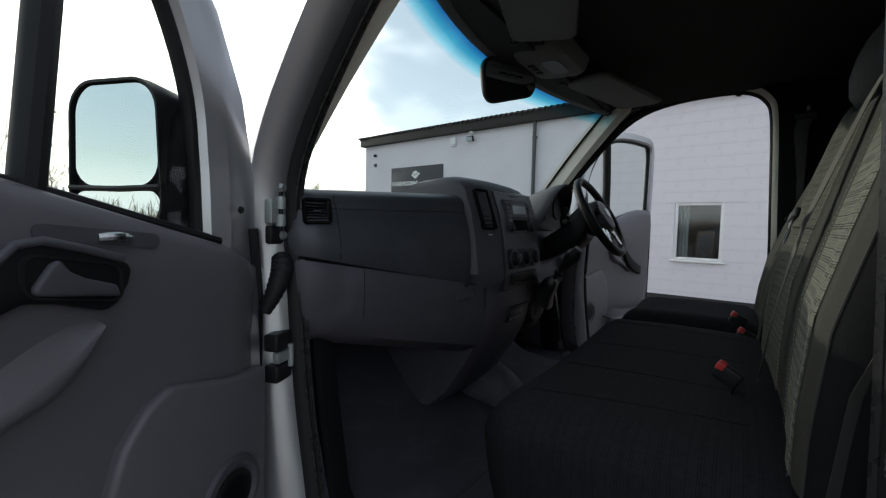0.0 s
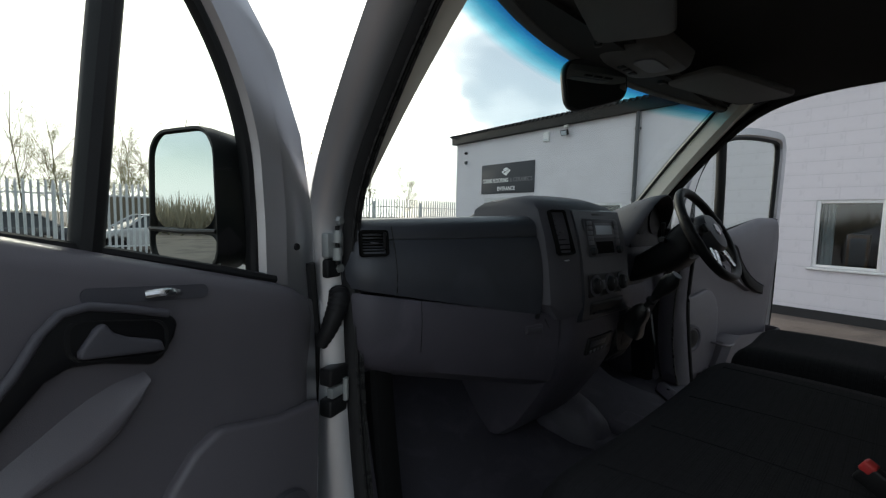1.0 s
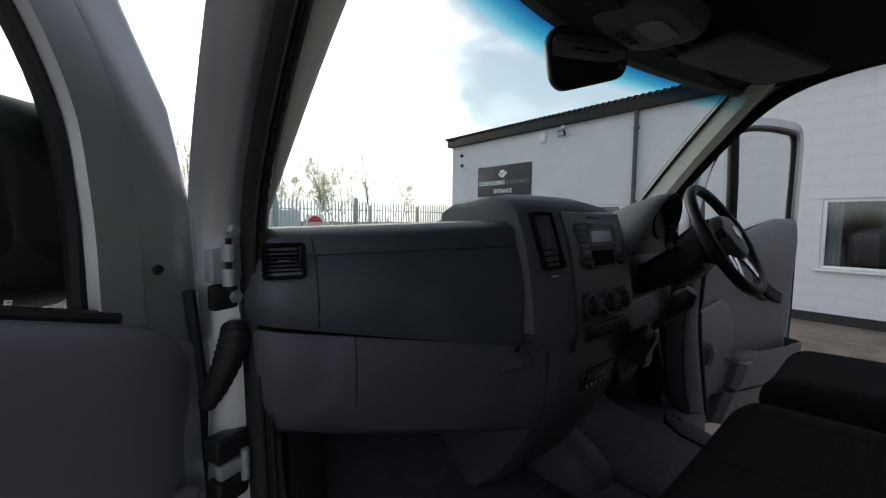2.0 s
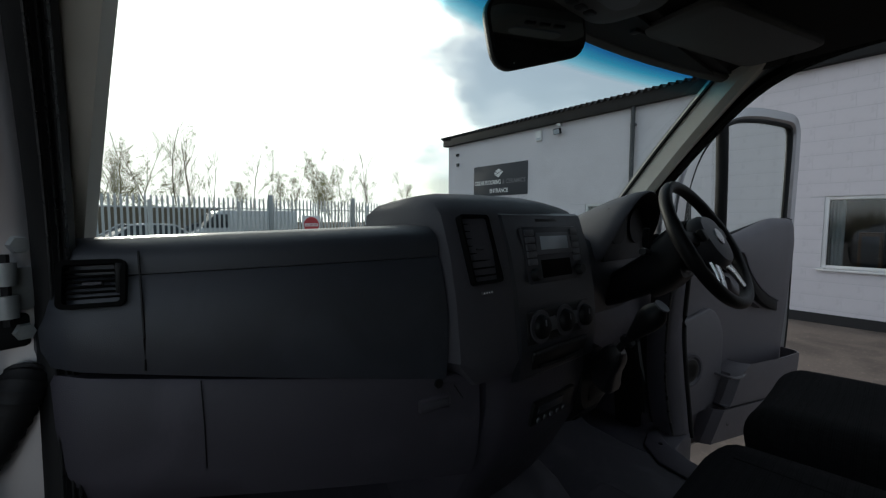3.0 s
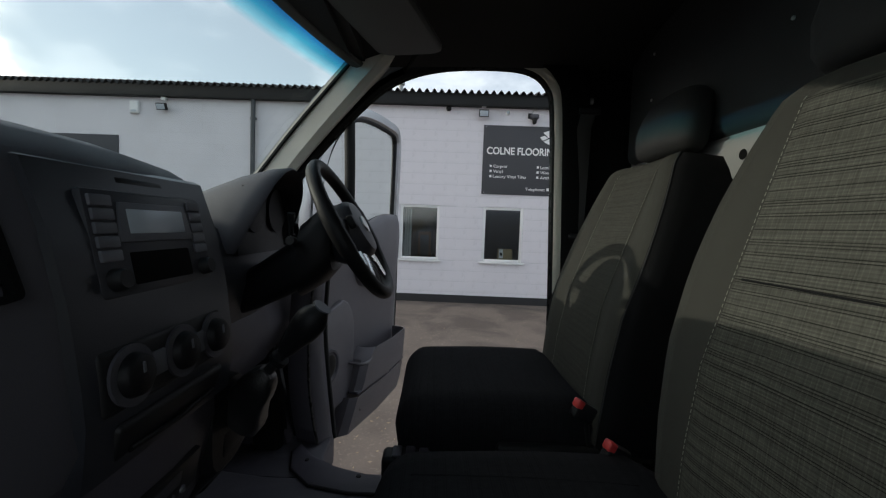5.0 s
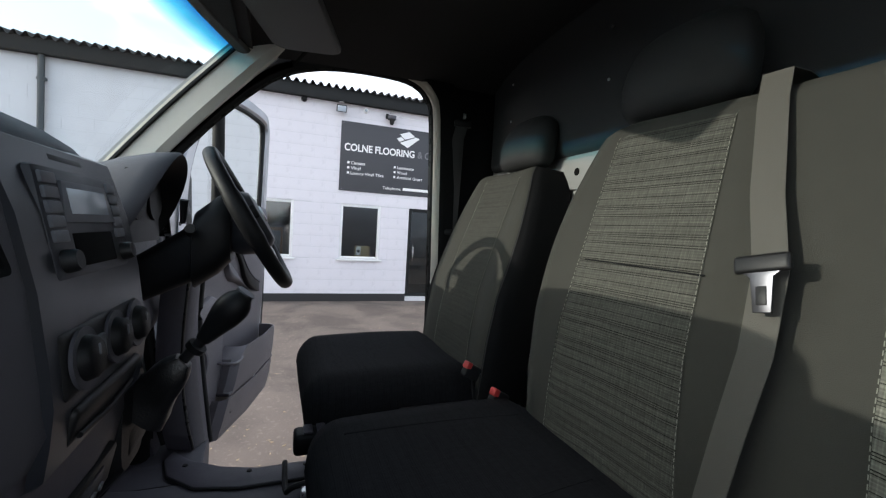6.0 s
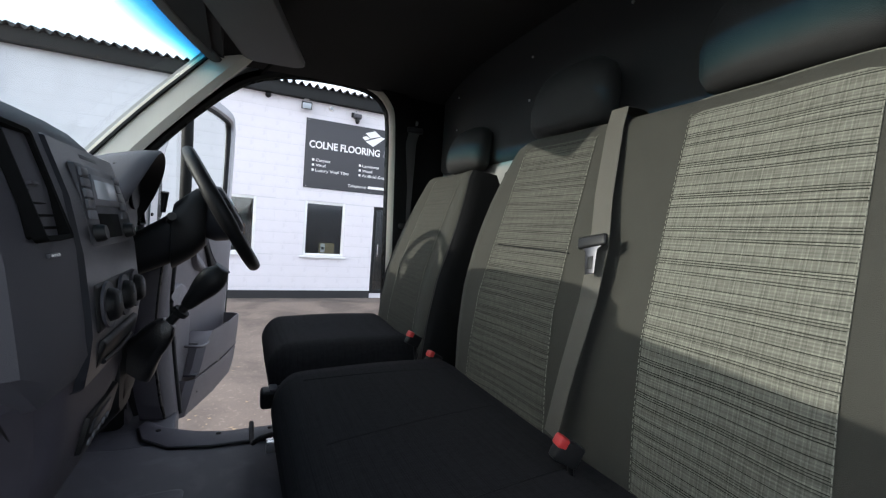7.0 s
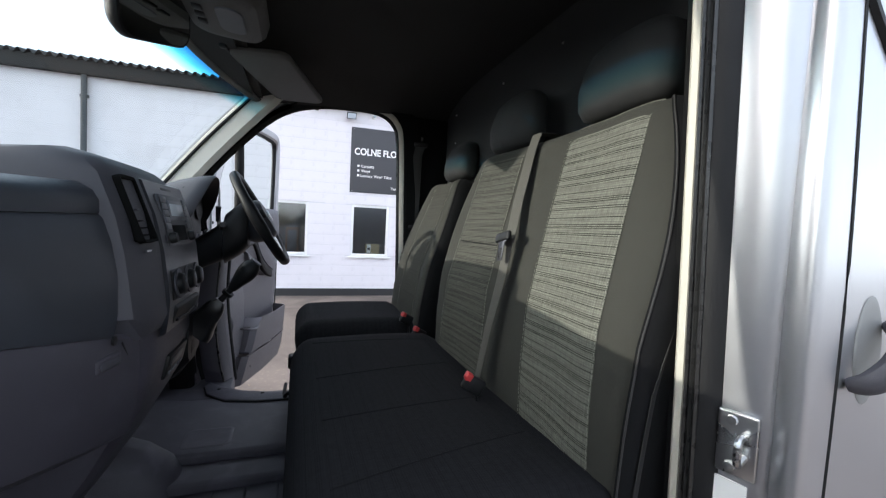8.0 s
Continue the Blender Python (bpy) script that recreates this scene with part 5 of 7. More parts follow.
part("slot", box(-0.006, -0.003, -0.046, 0.006, 0.003, -0.022, 0.001), M_black, tongue)
part("grip", box(-0.032, -0.006, -0.004, 0.032, 0.005, 0.020, 0.005, 3), M_black, tongue)
for s, nm in ((-1, "left"), (1, "right")):
    b3 = thing("seat_belt", "dark webbing belt on the door pillar with buckle tongue", "seat belt", pose(s * 0.78, 0.43, 1.9))
    bpy.context.view_layer.update()
    pillar = ((0.806, 0.345, 1.845), (0.808, 0.365, 1.855), (0.816, 0.374, 1.80), (0.822, 0.376, 1.60), (0.824, 0.380, 1.42), (0.824, 0.402, 1.30), (0.822, 0.438, 1.19), (0.812, 0.455, 1.00), (0.79, 0.458, 0.78))
    under(strap([((s * px, py, pz), 90 - s * 14) for px, py, pz in pillar], 0.047, M_belt_dark, b3), b3)
    ring = part("d_ring", box(-0.035, -0.008, -0.012, 0.035, 0.008, 0.012, 0.006, 3), M_black, b3)
    ring.matrix_basis = b3.matrix_world.inverted() @ pose(s * 0.806, 0.362, 1.858, 0, 0, 80)
    part("anchor_bolt", lathe([(0.0001, 0), (0.012, 0), (0.010, 0.01), (0.0001, 0.012)], pose(0, 0.0, 0.03, 0, -s * 90), 12), M_chrome, ring)
    tg = part("tongue_plate", loft([[(px * w, py * w, z) for px, py in ring_of(0.060, 0.024, 0.011, 4)] for z, w in ((-0.012, 0.75), (-0.006, 1.0), (0.006, 1.0), (0.012, 0.75))]), M_black, b3, "black loop on the webbing", smooth=60)
    tg.matrix_basis = b3.matrix_world.inverted() @ pose(s * 0.824, 0.380, 1.425, 0, 0, 90 - s * 14)
    part("blade", box(-0.009, -0.001, -0.05, 0.009, 0.001, -0.01, 0.0005), M_chrome, tg)
# pillar grab wire and hook near the bulkhead
hook = thing("coat_hook", "small dark hook on the bulkhead edge", "hook", pose(-0.735, 0.24, 1.82))
part("wire", tube(smooth_path([(0, 0, -0.10), (0.0, 0.012, -0.03), (0.0, 0.014, 0.05), (0, 0, 0.13)], 5), 0.004, 6), M_black, hook)
part("foot", lathe([(0.0001, 0), (0.009, 0), (0.007, 0.006), (0.0001, 0.007)], pose(0, 0, 0, -90), 10), M_chrome, hook)

# ---- overhead ----
mirror = thing("rear_view_mirror", "large dark interior mirror housing on the windscreen", "mirror", pose(-0.03, 1.315, 1.942, 8, -17, -20))
hs = ring_of(0.275, 0.165, 0.05, 5)
part("housing", loft([[(x * w, y, z * w) for x, z in hs] for y, w in ((0.045, 0.55), (0.03, 0.85), (0.008, 0.99), (-0.006, 1.0), (-0.012, 0.98))]), M_fascia_black, mirror)
part("mirror_glass", loft([[(x * w, y, z * w) for x, z in hs] for y, w in ((-0.0115, 0.93), (-0.0135, 0.93))]), M_mirror, mirror)
part("stem", loft([[(0.02 + x * w, 0.02 + 0.035 * k + y * w * 0.4, z) for x, y in ring_of(1, 1, 0.3, 4)] for k, w, z in ((0, 0.16, 0.03), (0.5, 0.14, 0.08), (1, 0.13, 0.13))]), M_fascia_black, mirror)
console = thing("roof_console", "grey overhead lamp console with switches", "roof console", pose(0.0, 1.16, 1.985, 4))
part("housing", loft([[(x, y * w2 - 0.0, z) for x, y in ring_of(0.30 * w, 0.20 * w, 0.06 * w, 5)] for z, w, w2 in ((0.03, 1.06, 1), (-0.005, 1.0, 1), (-0.02, 0.9, 1), (-0.024, 0.7, 1))]), M_visor, console)
part("lamp_lens", loft([[(x + 0.0, y - 0.02, z) for x, y in ring_of(0.15 * w, 0.07 * w, 0.03 * w, 5)] for z, w in ((-0.018, 1.0), (-0.028, 0.94))]), M_button, console)
for i in range(3):
    part("switch", box(-0.05 + i * 0.038, 0.045, -0.030, -0.022 + i * 0.038, 0.068, -0.016, 0.004), M_black, console)
for s in (-1, 1):
    vis = thing("sun_visor", "dark vinyl sun visor folded to the roof", "sun visor", pose(s * 0.42, 1.03, 1.962, 3, s * 3, -s * 19))
    part("blade", loft([[(x, y, z) for x, y in ring_of(0.44 * w, 0.20 * w, 0.035, 5)] for z, w in ((0.010, 0.97), (0.004, 1.0), (-0.006, 1.0), (-0.012, 0.96))]), M_visor, vis)
    part("rod", tube([(-s * 0.20, 0.095, -0.004), (-s * 0.24, 0.097, -0.002)], 0.006, 8), M_black, vis)
    part("clip", box(-s * 0.235 - 0.01, 0.085, -0.012, -s * 0.235 + 0.01, 0.108, 0.02, 0.004), M_black, vis)


# ---- doors ----
# local: x from the hinge along the door, y outwards from the cab (k = +1) or its mirror (k = -1), z from the cab's zero
def van_door(k, at, label):
    d = None

    def flip(bm):
        if k < 0:
            bmesh.ops.scale(bm, vec=(1, -1, 1), verts=bm.verts)
        return bm

    def dp(name, bm, mat, lab="", parent=None, smooth=38):
        return part(name, flip(bm), mat, d if parent is None else parent, lab, smooth)

    edge = [(0.004, 0.50), (0.03, 0.455), (0.92, 0.455), (0.985, 0.52), (1.02, 0.95), (1.02, 1.37), (0.92, 1.40), (0.55, 1.36), (0.30, 1.33), (0.10, 1.30), (0.004, 1.27)]
    d = part("cab_door", flip(prism(edge, "y", -0.02, 0.037, 0.008)), M_silver, cab, label)
    d.matrix_basis = Matrix.Translation((0, 0, CABZ)) @ at
    outer = [(0.0, 0.52), (0.03, 0.44), (0.93, 0.44), (1.0, 0.52), (1.035, 0.95), (1.035, 1.36), (0.92, 1.39), (0.55, 1.355), (0.30, 1.325), (0.10, 1.30), (0.0, 1.27)]
    dp("outer_skin", prism(outer, "y", 0.035, 0.07, 0.015, 3), M_silver, "silver outer door skin")
    # moulded inner trim: rows from the waist down
    rows = []
    for z, a, b2, dep in ((1.425, 0.10, 0.97, 0.0), (1.43, 0.10, 0.97, -0.02), (1.42, 0.09, 0.98, -0.042), (1.39, 0.06, 0.985, -0.052), (1.33, 0.045, 0.99, -0.052), (1.24, 0.045, 0.99, -0.046), (1.14, 0.045, 0.99, -0.040), (1.02, 0.045, 0.98, -0.040), (0.90, 0.05, 0.97, -0.036), (0.76, 0.055, 0.95, -0.036), (0.62, 0.06, 0.93, -0.034), (0.53, 0.07, 0.90, -0.028), (0.50, 0.08, 0.88, -0.01)):
        row = []
        for i in range(21):
            t = i / 20
            s = a + (b2 - a) * t
            bulge = 0.0
            if 1.08 < z < 1.40:
                bulge = -0.020 * math.exp(-((s - 0.72) / 0.22) ** 2) * math.sin(math.pi * (z - 1.08) / 0.32)
            end = 0.025 * (1 if i in (0, 20) else 0)
            waist = 0.012 * t if z > 1.38 else 0
            row.append((s, dep + bulge + end, z + (-0.110 + min(0.185, 0.24 * t)) * min(1.0, max(0.0, (z - 1.10) / 0.31))))
        rows.append(row)
    dp("inner_trim", loft(rows, closed=False), M_doortrim, "grey moulded inner door trim", smooth=50)
    # dark waist inset with the lock lever
    dp("waist_inset", loft([[(x, y, z) for x, z in [(0.385 + px, 1.352 + pz + 0.10 * px) for px, pz in ring_of(0.165, 0.022, 0.010, 4)]] for y in (-0.046, -0.056)]), M_dash_mid)
    dp("lock_lever", tube(smooth_path([(0.352, -0.058, 1.349), (0.37, -0.066, 1.353), (0.396, -0.058, 1.352)], 4), 0.006, 8), M_chrome, "chrome lock lever")
    # pull handle: a broad dark bezel that sweeps down and back
    top = [(0.358, 1.303), (0.360, 1.313), (0.372, 1.322), (0.42, 1.338), (0.465, 1.350), (0.492, 1.346), (0.512, 1.325), (0.535, 1.285), (0.562, 1.25), (0.60, 1.21), (0.65, 1.17), (0.72, 1.13), (0.80, 1.10)]
    low_line = [(0.80, 1.045), (0.72, 1.07), (0.65, 1.105), (0.60, 1.150), (0.567, 1.200), (0.540, 1.233), (0.508, 1.268), (0.485, 1.278), (0.45, 1.272), (0.393, 1.252), (0.378, 1.262), (0.363, 1.285)]
    dp("pull_handle", prism(top + low_line, "y", -0.070, -0.040, 0.007, 3), M_fascia_black, "broad dark sweeping door pull")
    dp("bezel_rim", tube([(x, -0.068, z) for x, z in top[2:]], 0.006, 10), M_dash_mid)
    dp("handle_cup", loft([[(0.432 + px * w, y, 1.300 + (pz + 0.20 * px) * w) for px, pz in ring_of(0.112, 0.050, 0.016, 5)] for y, w in ((-0.068, 1.06), (-0.0725, 1.03), (-0.0725, 0.96), (-0.062, 0.90))]), M_black)
    dp("lever", prism([(0.380, 1.271), (0.480, 1.287), (0.479, 1.297), (0.462, 1.322), (0.452, 1.328), (0.442, 1.312), (0.425, 1.302), (0.385, 1.288)], "y", -0.078, -0.060, 0.005, 3), M_dash_mid, "grey inside door lever")
    # pale hollow under the pull
    rim_a = [(0.393, 1.248), (0.45, 1.268), (0.485, 1.274), (0.508, 1.264), (0.54, 1.229), (0.567, 1.196), (0.60, 1.146), (0.65, 1.101)]
    rim_b = [(0.398, 1.232), (0.415, 1.205), (0.440, 1.180), (0.468, 1.160), (0.505, 1.148), (0.54, 1.135), (0.585, 1.110), (0.65, 1.075)]
    hollow = []
    for u, y in ((0.0, -0.034), (0.12, -0.040), (0.5, -0.050), (0.85, -0.066), (0.97, -0.070), (1.08, -0.064), (1.22, -0.034)):
        hollow.append([(xa + (xb - xa) * u, y, za + (zb - za) * u) for (xa, za), (xb, zb) in zip(rim_a, rim_b)])
    dp("arm_hollow", loft(hollow, closed=False), M_doortrim, "pale moulded armrest hollow", smooth=60)
    # map pocket: front wall, floor and ends, open at the top
    def pocket_ring(z, s0, s1, front, back):
        pts = [(s0, back), (s0, front + 0.03), (s0 + 0.03, front), ((s0 + s1) / 2, front - 0.012), (s1 - 0.03, front), (s1, front + 0.03), (s1, back)]
        return [(x, y, z) for x, y in pts]
    rows = [pocket_ring(0.84, 0.47, 0.93, -0.125, -0.034), pocket_ring(0.80, 0.40, 0.93, -0.125, -0.034), pocket_ring(0.70, 0.36, 0.925, -0.12, -0.034), pocket_ring(0.66, 0.34, 0.92, -0.115, -0.034)]
    dp("map_pocket", thick(loft(rows, closed=False), 0.006), M_doortrim, "grey door pocket")
    rows = [pocket_ring(0.652, 0.30, 0.92, -0.118, -0.034), pocket_ring(0.57, 0.26, 0.91, -0.112, -0.034), pocket_ring(0.50, 0.24, 0.885, -0.10, -0.03), pocket_ring(0.485, 0.25, 0.87, -0.06, -0.02)]
    low = dp("pocket_base", thick(loft(rows, closed=False), 0.006), M_doortrim)
    dp("pocket_floor", box(0.34, -0.115, 0.655, 0.92, -0.03, 0.668, 0.003), M_dash_mid)
    dp("pocket_screw", lathe([(0.0001, 0), (0.011, 0), (0.010, 0.004), (0.0001, 0.003)], pose(0.36, -0.112, 0.585, 90), 14), M_black)
    dp("bottle_ring", tube(smooth_path([(0.345, -0.05, 0.80), (0.36, -0.115, 0.795), (0.42, -0.125, 0.79), (0.46, -0.12, 0.80)], 4), 0.007, 8), M_doortrim)
    dp("speaker_panel", prism([(0.052, 1.06), (0.16, 1.07), (0.285, 1.105), (0.33, 1.085), (0.37, 1.04), (0.395, 0.97), (0.395, 0.64), (0.065, 0.62)], "y", -0.060, -0.03, 0.010, 3), M_doortrim)
    dp("speaker", lathe([(0.0001, 0.004), (0.055, 0.004), (0.062, 0.010), (0.072, 0.010), (0.075, 0.0), (0.0001, 0.0)], pose(0.165, -0.061, 0.84, 90), 30), M_dash_mid, "round speaker grille")
    for r in range(1, 5):
        dp("grille_ring", lathe([(0.011 * r, 0), (0.011 * r + 0.004, 0), (0.011 * r + 0.004, 0.003), (0.011 * r, 0.003)], pose(0.165, -0.0655, 0.84, 90), 24), M_black)
    # window frame
    frame_path = smooth_path([(0.110, 0.01, 1.32), (0.116, 0.01, 1.50), (0.140, 0.006, 1.64), (0.205, 0.002, 1.785), (0.31, -0.006, 1.905), (0.45, -0.012, 1.980), (0.63, -0.014, 2.005), (0.82, -0.012, 2.01), (0.93, -0.010, 2.003), (0.985, -0.004, 1.965), (1.005, 0.0, 1.86), (1.015, 0.012, 1.40)], 5)
    cen = Vector((0.55, 0, 1.66))
    rings, seal = [], []
    for i, p in enumerate(frame_path):
        a, b2 = frame_path[max(0, i - 1)], frame_path[min(len(frame_path) - 1, i + 1)]
        t = (b2 - a).normalized()
        nrm = Vector((0, 1, 0)).cross(t)
        if nrm.dot(cen - p) < 0:
            nrm = -nrm
        wid = 0.052 - 0.014 * min(1.0, max(0.0, (i - 6) / 16))
        rings.append([p + nrm * u + Vector((0, v, 0)) for u, v in ((-0.012, -0.022), (wid - 0.012, -0.022), (wid, -0.008), (wid, 0.022), (-0.006, 0.034), (-0.02, 0.02))])
        seal.append(p + nrm * (wid + 0.004))
    dp("window_frame", bevelled(loft(rings), 0.004), M_silver, "silver window frame")
    dp("glass_channel", tube(seal, 0.014, 8, flat=0.8), M_rubber, "black glass channel")
    post = [Vector((0.436, 0.004, 1.40)), Vector((0.412, -0.006, 1.68)), Vector((0.385, -0.012, 1.945))]
    dp("divider_post", tube(post, 0.025, 10, flat=0.8), M_rubber, "black quarter-light post")
    dp("waist_seal", tube([(0.13, -0.008, 1.335), (0.4, -0.004, 1.405), (0.75, -0.004, 1.485), (1.0, -0.004, 1.498)], 0.010, 8), M_rubber)
    glass = []
    for z in (1.32, 1.5, 1.62, 1.76, 1.88, 1.995):
        s0 = {1.32: 0.07, 1.5: 0.08, 1.62: 0.10, 1.76: 0.16, 1.88: 0.26, 1.995: 0.52}[z]
        glass.append([(s0 + (1.0 - s0) * i / 6, 0.012 - 0.014 * (z - 1.38) / 0.56, z) for i in range(7)])
    dp("glass", loft(glass, closed=False), M_sideglass, "clear door window")
    # rubber sealing round the door's inner edge
    dp("weather_strip", tube([(0.035, -0.014, 1.36), (0.02, -0.016, 1.2), (0.02, -0.016, 0.6), (0.06, -0.014, 0.475), (0.9, -0.014, 0.475), (0.97, -0.014, 0.54), (1.005, -0.014, 0.95), (1.01, -0.014, 1.38)], 0.010, 8), M_rubber)
    dp("trim_plug", lathe([(0.0001, 0), (0.008, 0), (0.007, 0.003), (0.0001, 0.003)], pose(0.085, -0.024, 1.40, 90), 12), M_black)
    dp("front_frame", prism([(0.004, 1.26), (0.016, 1.48), (0.048, 1.64), (0.115, 1.79), (0.225, 1.92), (0.30, 1.915), (0.195, 1.785), (0.13, 1.64), (0.108, 1.50), (0.112, 1.30)], "y", -0.006, 0.034, 0.010, 3), M_silver, "broad silver front of the window frame")
    # hinges and check strap
    for z in (1.40, 0.86) if k < 0 else ():
        dp("hinge", box(-0.034, -0.052, z - 0.028, 0.020, -0.030, z + 0.028, 0.005), M_galv, "bare metal hinge")
        for dz in (-0.02, 0.02):
            dp("knuckle", tube([(-0.006, -0.056, z + dz - 0.014), (-0.006, -0.056, z + dz + 0.014)], 0.011, 10), M_galv)
        dp("hinge_pin", tube([(-0.006, -0.056, z - 0.044), (-0.006, -0.056, z + 0.044)], 0.005, 8), M_rubber)
        dp("hinge_pocket", box(-0.030, -0.048, z - 0.075, 0.016, -0.028, z - 0.032, 0.006), M_rubber)
        for dz in (-0.055, 0.055):
            dp("hinge_bolt", lathe([(0.0001, 0), (0.012, 0), (0.010, 0.009), (0.0001, 0.010)], pose(-0.022, -0.046, z + dz, 90), 6), M_galv)
    if k < 0:
        for dz in (-0.036, 0.036):
            dp("check_strap", box(-0.030, -0.072, 1.066 + dz - 0.020, 0.034, -0.036, 1.066 + dz + 0.020, 0.006, 3), M_black, "black door check housing")
        dp("check_arm", box(-0.026, -0.074, 1.055, 0.030, -0.056, 1.079, 0.003), M_galv, "bare metal check arm")
        dp("check_pin", tube([(-0.012, -0.076, 1.040), (-0.012, -0.076, 1.092)], 0.007, 10), M_galv)
        boot_line = smooth_path([(0.026, -0.034, 1.170), (0.013, -0.046, 1.205), (-0.002, -0.054, 1.245), (-0.014, -0.054, 1.275), (-0.026, -0.042, 1.292)], 6)
        dp("wiring_boot", tube(boot_line, [0.012 + 0.011 * math.sin(math.pi * min(1.0, i / 34)) + 0.0022 * (i % 2) for i in range(25)], 14), M_rubber, "ribbed rubber wiring boot")
    # outside mirror
    dp("mirror_arm", tube(smooth_path([(0.13, 0.03, 1.39), (0.15, 0.06, 1.40), (0.17, 0.09, 1.42)], 4), 0.035, 10), M_black)
    sec = ring_of(0.208, 0.275, 0.055, 6)
    dp("mirror_housing", loft([[(0.195 + y, 0.116 + px * w * (1.0 - 0.35 * pz), 1.490 + pz * w) for px, pz in sec] for y, w in ((-0.095, 0.45), (-0.07, 0.78), (-0.025, 0.97), (0.02, 1.0), (0.043, 0.99), (0.043, 0.955), (0.03, 0.945))]), M_black, "black outside mirror housing")
    sec2 = ring_of(0.188, 0.180, 0.045, 6)
    dp("mirror_glass", loft([[(0.195 + y, 0.116 + px * (1.0 - 0.35 * (pz + 0.037)), 1.527 + pz) for px, pz in sec2] for y in (0.030, 0.038)]), M_mirror, "main mirror glass")
    sec3 = ring_of(0.190, 0.064, 0.022, 5)
    dp("wide_glass", loft([[(0.195 + y, 0.116 + px * (1.03 - 0.35 * pz), 1.395 + pz) for px, pz in sec3] for y in (0.030, 0.038)]), M_mirror, "small wide-angle mirror")
    dp("divider", tube([(0.237, 0.014, 1.434), (0.239, 0.116, 1.431), (0.237, 0.218, 1.434)], 0.005, 8), M_black)
    return d


van_door(1, pose(0.955, 1.405, 0, 0, 0, -16.5), "open silver driver door with grey trim and pocket")
van_door(-1, pose(-0.955, 1.475, 0, 0, 0, 202.5), "open silver passenger door with grey trim and mirror")

# ---- blockwork, windows, signs and roof of the unit ----
def building_part(name, bm, mat, label="", parent=None, smooth=38):
    return part(name, bm, mat, building if parent is None else parent, label, smooth)


building_part("plinth", wall_with_openings(WX0, WX1, 0, 0.16, [(1.60, 2.50, -0.01, 0.16), (-9.62, -7.62, -0.01, 0.16)], -0.012, 0.0), M_plinth, "black painted plinth", smooth=0)
building_part("end_wall", box(WX0 + 0.002, 0.222, 0, WX0 + 0.22, 5.2, EAVE, 0.0), M_mortar)
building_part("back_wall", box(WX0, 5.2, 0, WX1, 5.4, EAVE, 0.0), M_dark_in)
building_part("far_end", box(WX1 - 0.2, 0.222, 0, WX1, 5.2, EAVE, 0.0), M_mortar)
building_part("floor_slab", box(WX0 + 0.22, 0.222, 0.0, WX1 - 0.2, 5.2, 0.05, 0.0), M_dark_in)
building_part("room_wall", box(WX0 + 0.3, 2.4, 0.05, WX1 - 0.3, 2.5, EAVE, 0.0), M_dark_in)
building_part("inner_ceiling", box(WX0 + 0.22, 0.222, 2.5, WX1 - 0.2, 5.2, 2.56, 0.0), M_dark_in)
# Fascia and soffit carry the roof-edge shadow as near-black colour.
building_part("fascia_board", box(WX0 - 0.12, -0.14, EAVE - 0.02, WX1, -0.10, EAVE + 0.22, 0.006), M_fascia, "dark eaves fascia with the roof-edge shadow put into its black")
building_part("soffit", box(WX0 - 0.10, -0.10, EAVE - 0.018, WX1, 0.10, EAVE + 0.006, 0.0), M_fascia)
# corrugated roof sheet
rows = []
pitch, n = 0.15, int((WX1 - WX0 + 0.3) / 0.15 * 8)
for y, z in ((-0.20, EAVE + 0.235), (5.4, EAVE + 1.35)):
    rows.append([(WX0 - 0.2 + i * pitch / 8, y, z + 0.042 * math.sin(2 * math.pi * i / 8)) for i in range(n)])
building_part("corrugated_roof", thick(loft(rows, closed=False), 0.008), M_sheet, "dark corrugated cement roof sheets")
vent = building_part("roof_vent", lathe([(0.05, 0), (0.05, 0.22), (0.09, 0.24), (0.09, 0.3), (0.0001, 0.33)], pose(-1.75, 0.6, EAVE + 0.36), 14), M_galv)
# downpipe
pipe = thing("downpipe", "dark grey round rainwater pipe clipped to the wall", "downpipe", F @ pose(-4.72, -0.07, 0))
part("pipe", tube([(0, 0, 0.03), (0, 0, EAVE + 0.15)], 0.046, 12), M_pipe, pipe)
for z in (0.5, 2.1, 3.7):
    part("bracket", box(-0.06, -0.02, z - 0.025, 0.06, 0.062, z + 0.025, 0.006), M_pipe, pipe)


def unit_window(x0, x1, z0, z1, number, clutter):
    w = tagged(new("window_%d" % number), "white plastic-framed office window with dark room behind", "window", kind="structure")
    w.matrix_world = F @ pose((x0 + x1) / 2, 0.0, z0)
    hw, h = (x1 - x0) / 2, z1 - z0
    bm = bmesh.new()
    for a, b2, c, d in ((-hw, -hw + 0.055, 0, h), (hw - 0.055, hw, 0, h), (-hw + 0.055, hw - 0.055, 0, 0.055), (-hw + 0.055, hw - 0.055, h - 0.055, h)):
        box(a, 0.02, c, b2, 0.09, d, 0.006, 2, bm)
    part("window_frame", bm, M_upvc, w)
    part("window_sill", box(-hw - 0.05, -0.055, -0.035, hw + 0.05, 0.03, 0.0, 0.008), M_upvc, w)
    pane = part("pane", box(-hw + 0.05, 0.05, 0.05, hw - 0.05, 0.058, h - 0.05, 0), M_winglass, w)
    pane.visible_shadow = False
    return w


M_curtain = material("net_curtain", (0.55, 0.56, 0.58), 0.9, var=0.15, scale=40, bump=0.3)
M_card = material("cardboard", (0.36, 0.27, 0.15), 0.85, var=0.15, scale=10)
M_wood = material("stained_wood", (0.20, 0.10, 0.045), 0.5, var=0.25, scale=14)
for i, o in enumerate(OPENINGS[:3]):
    unit_window(*o, i + 1, i)
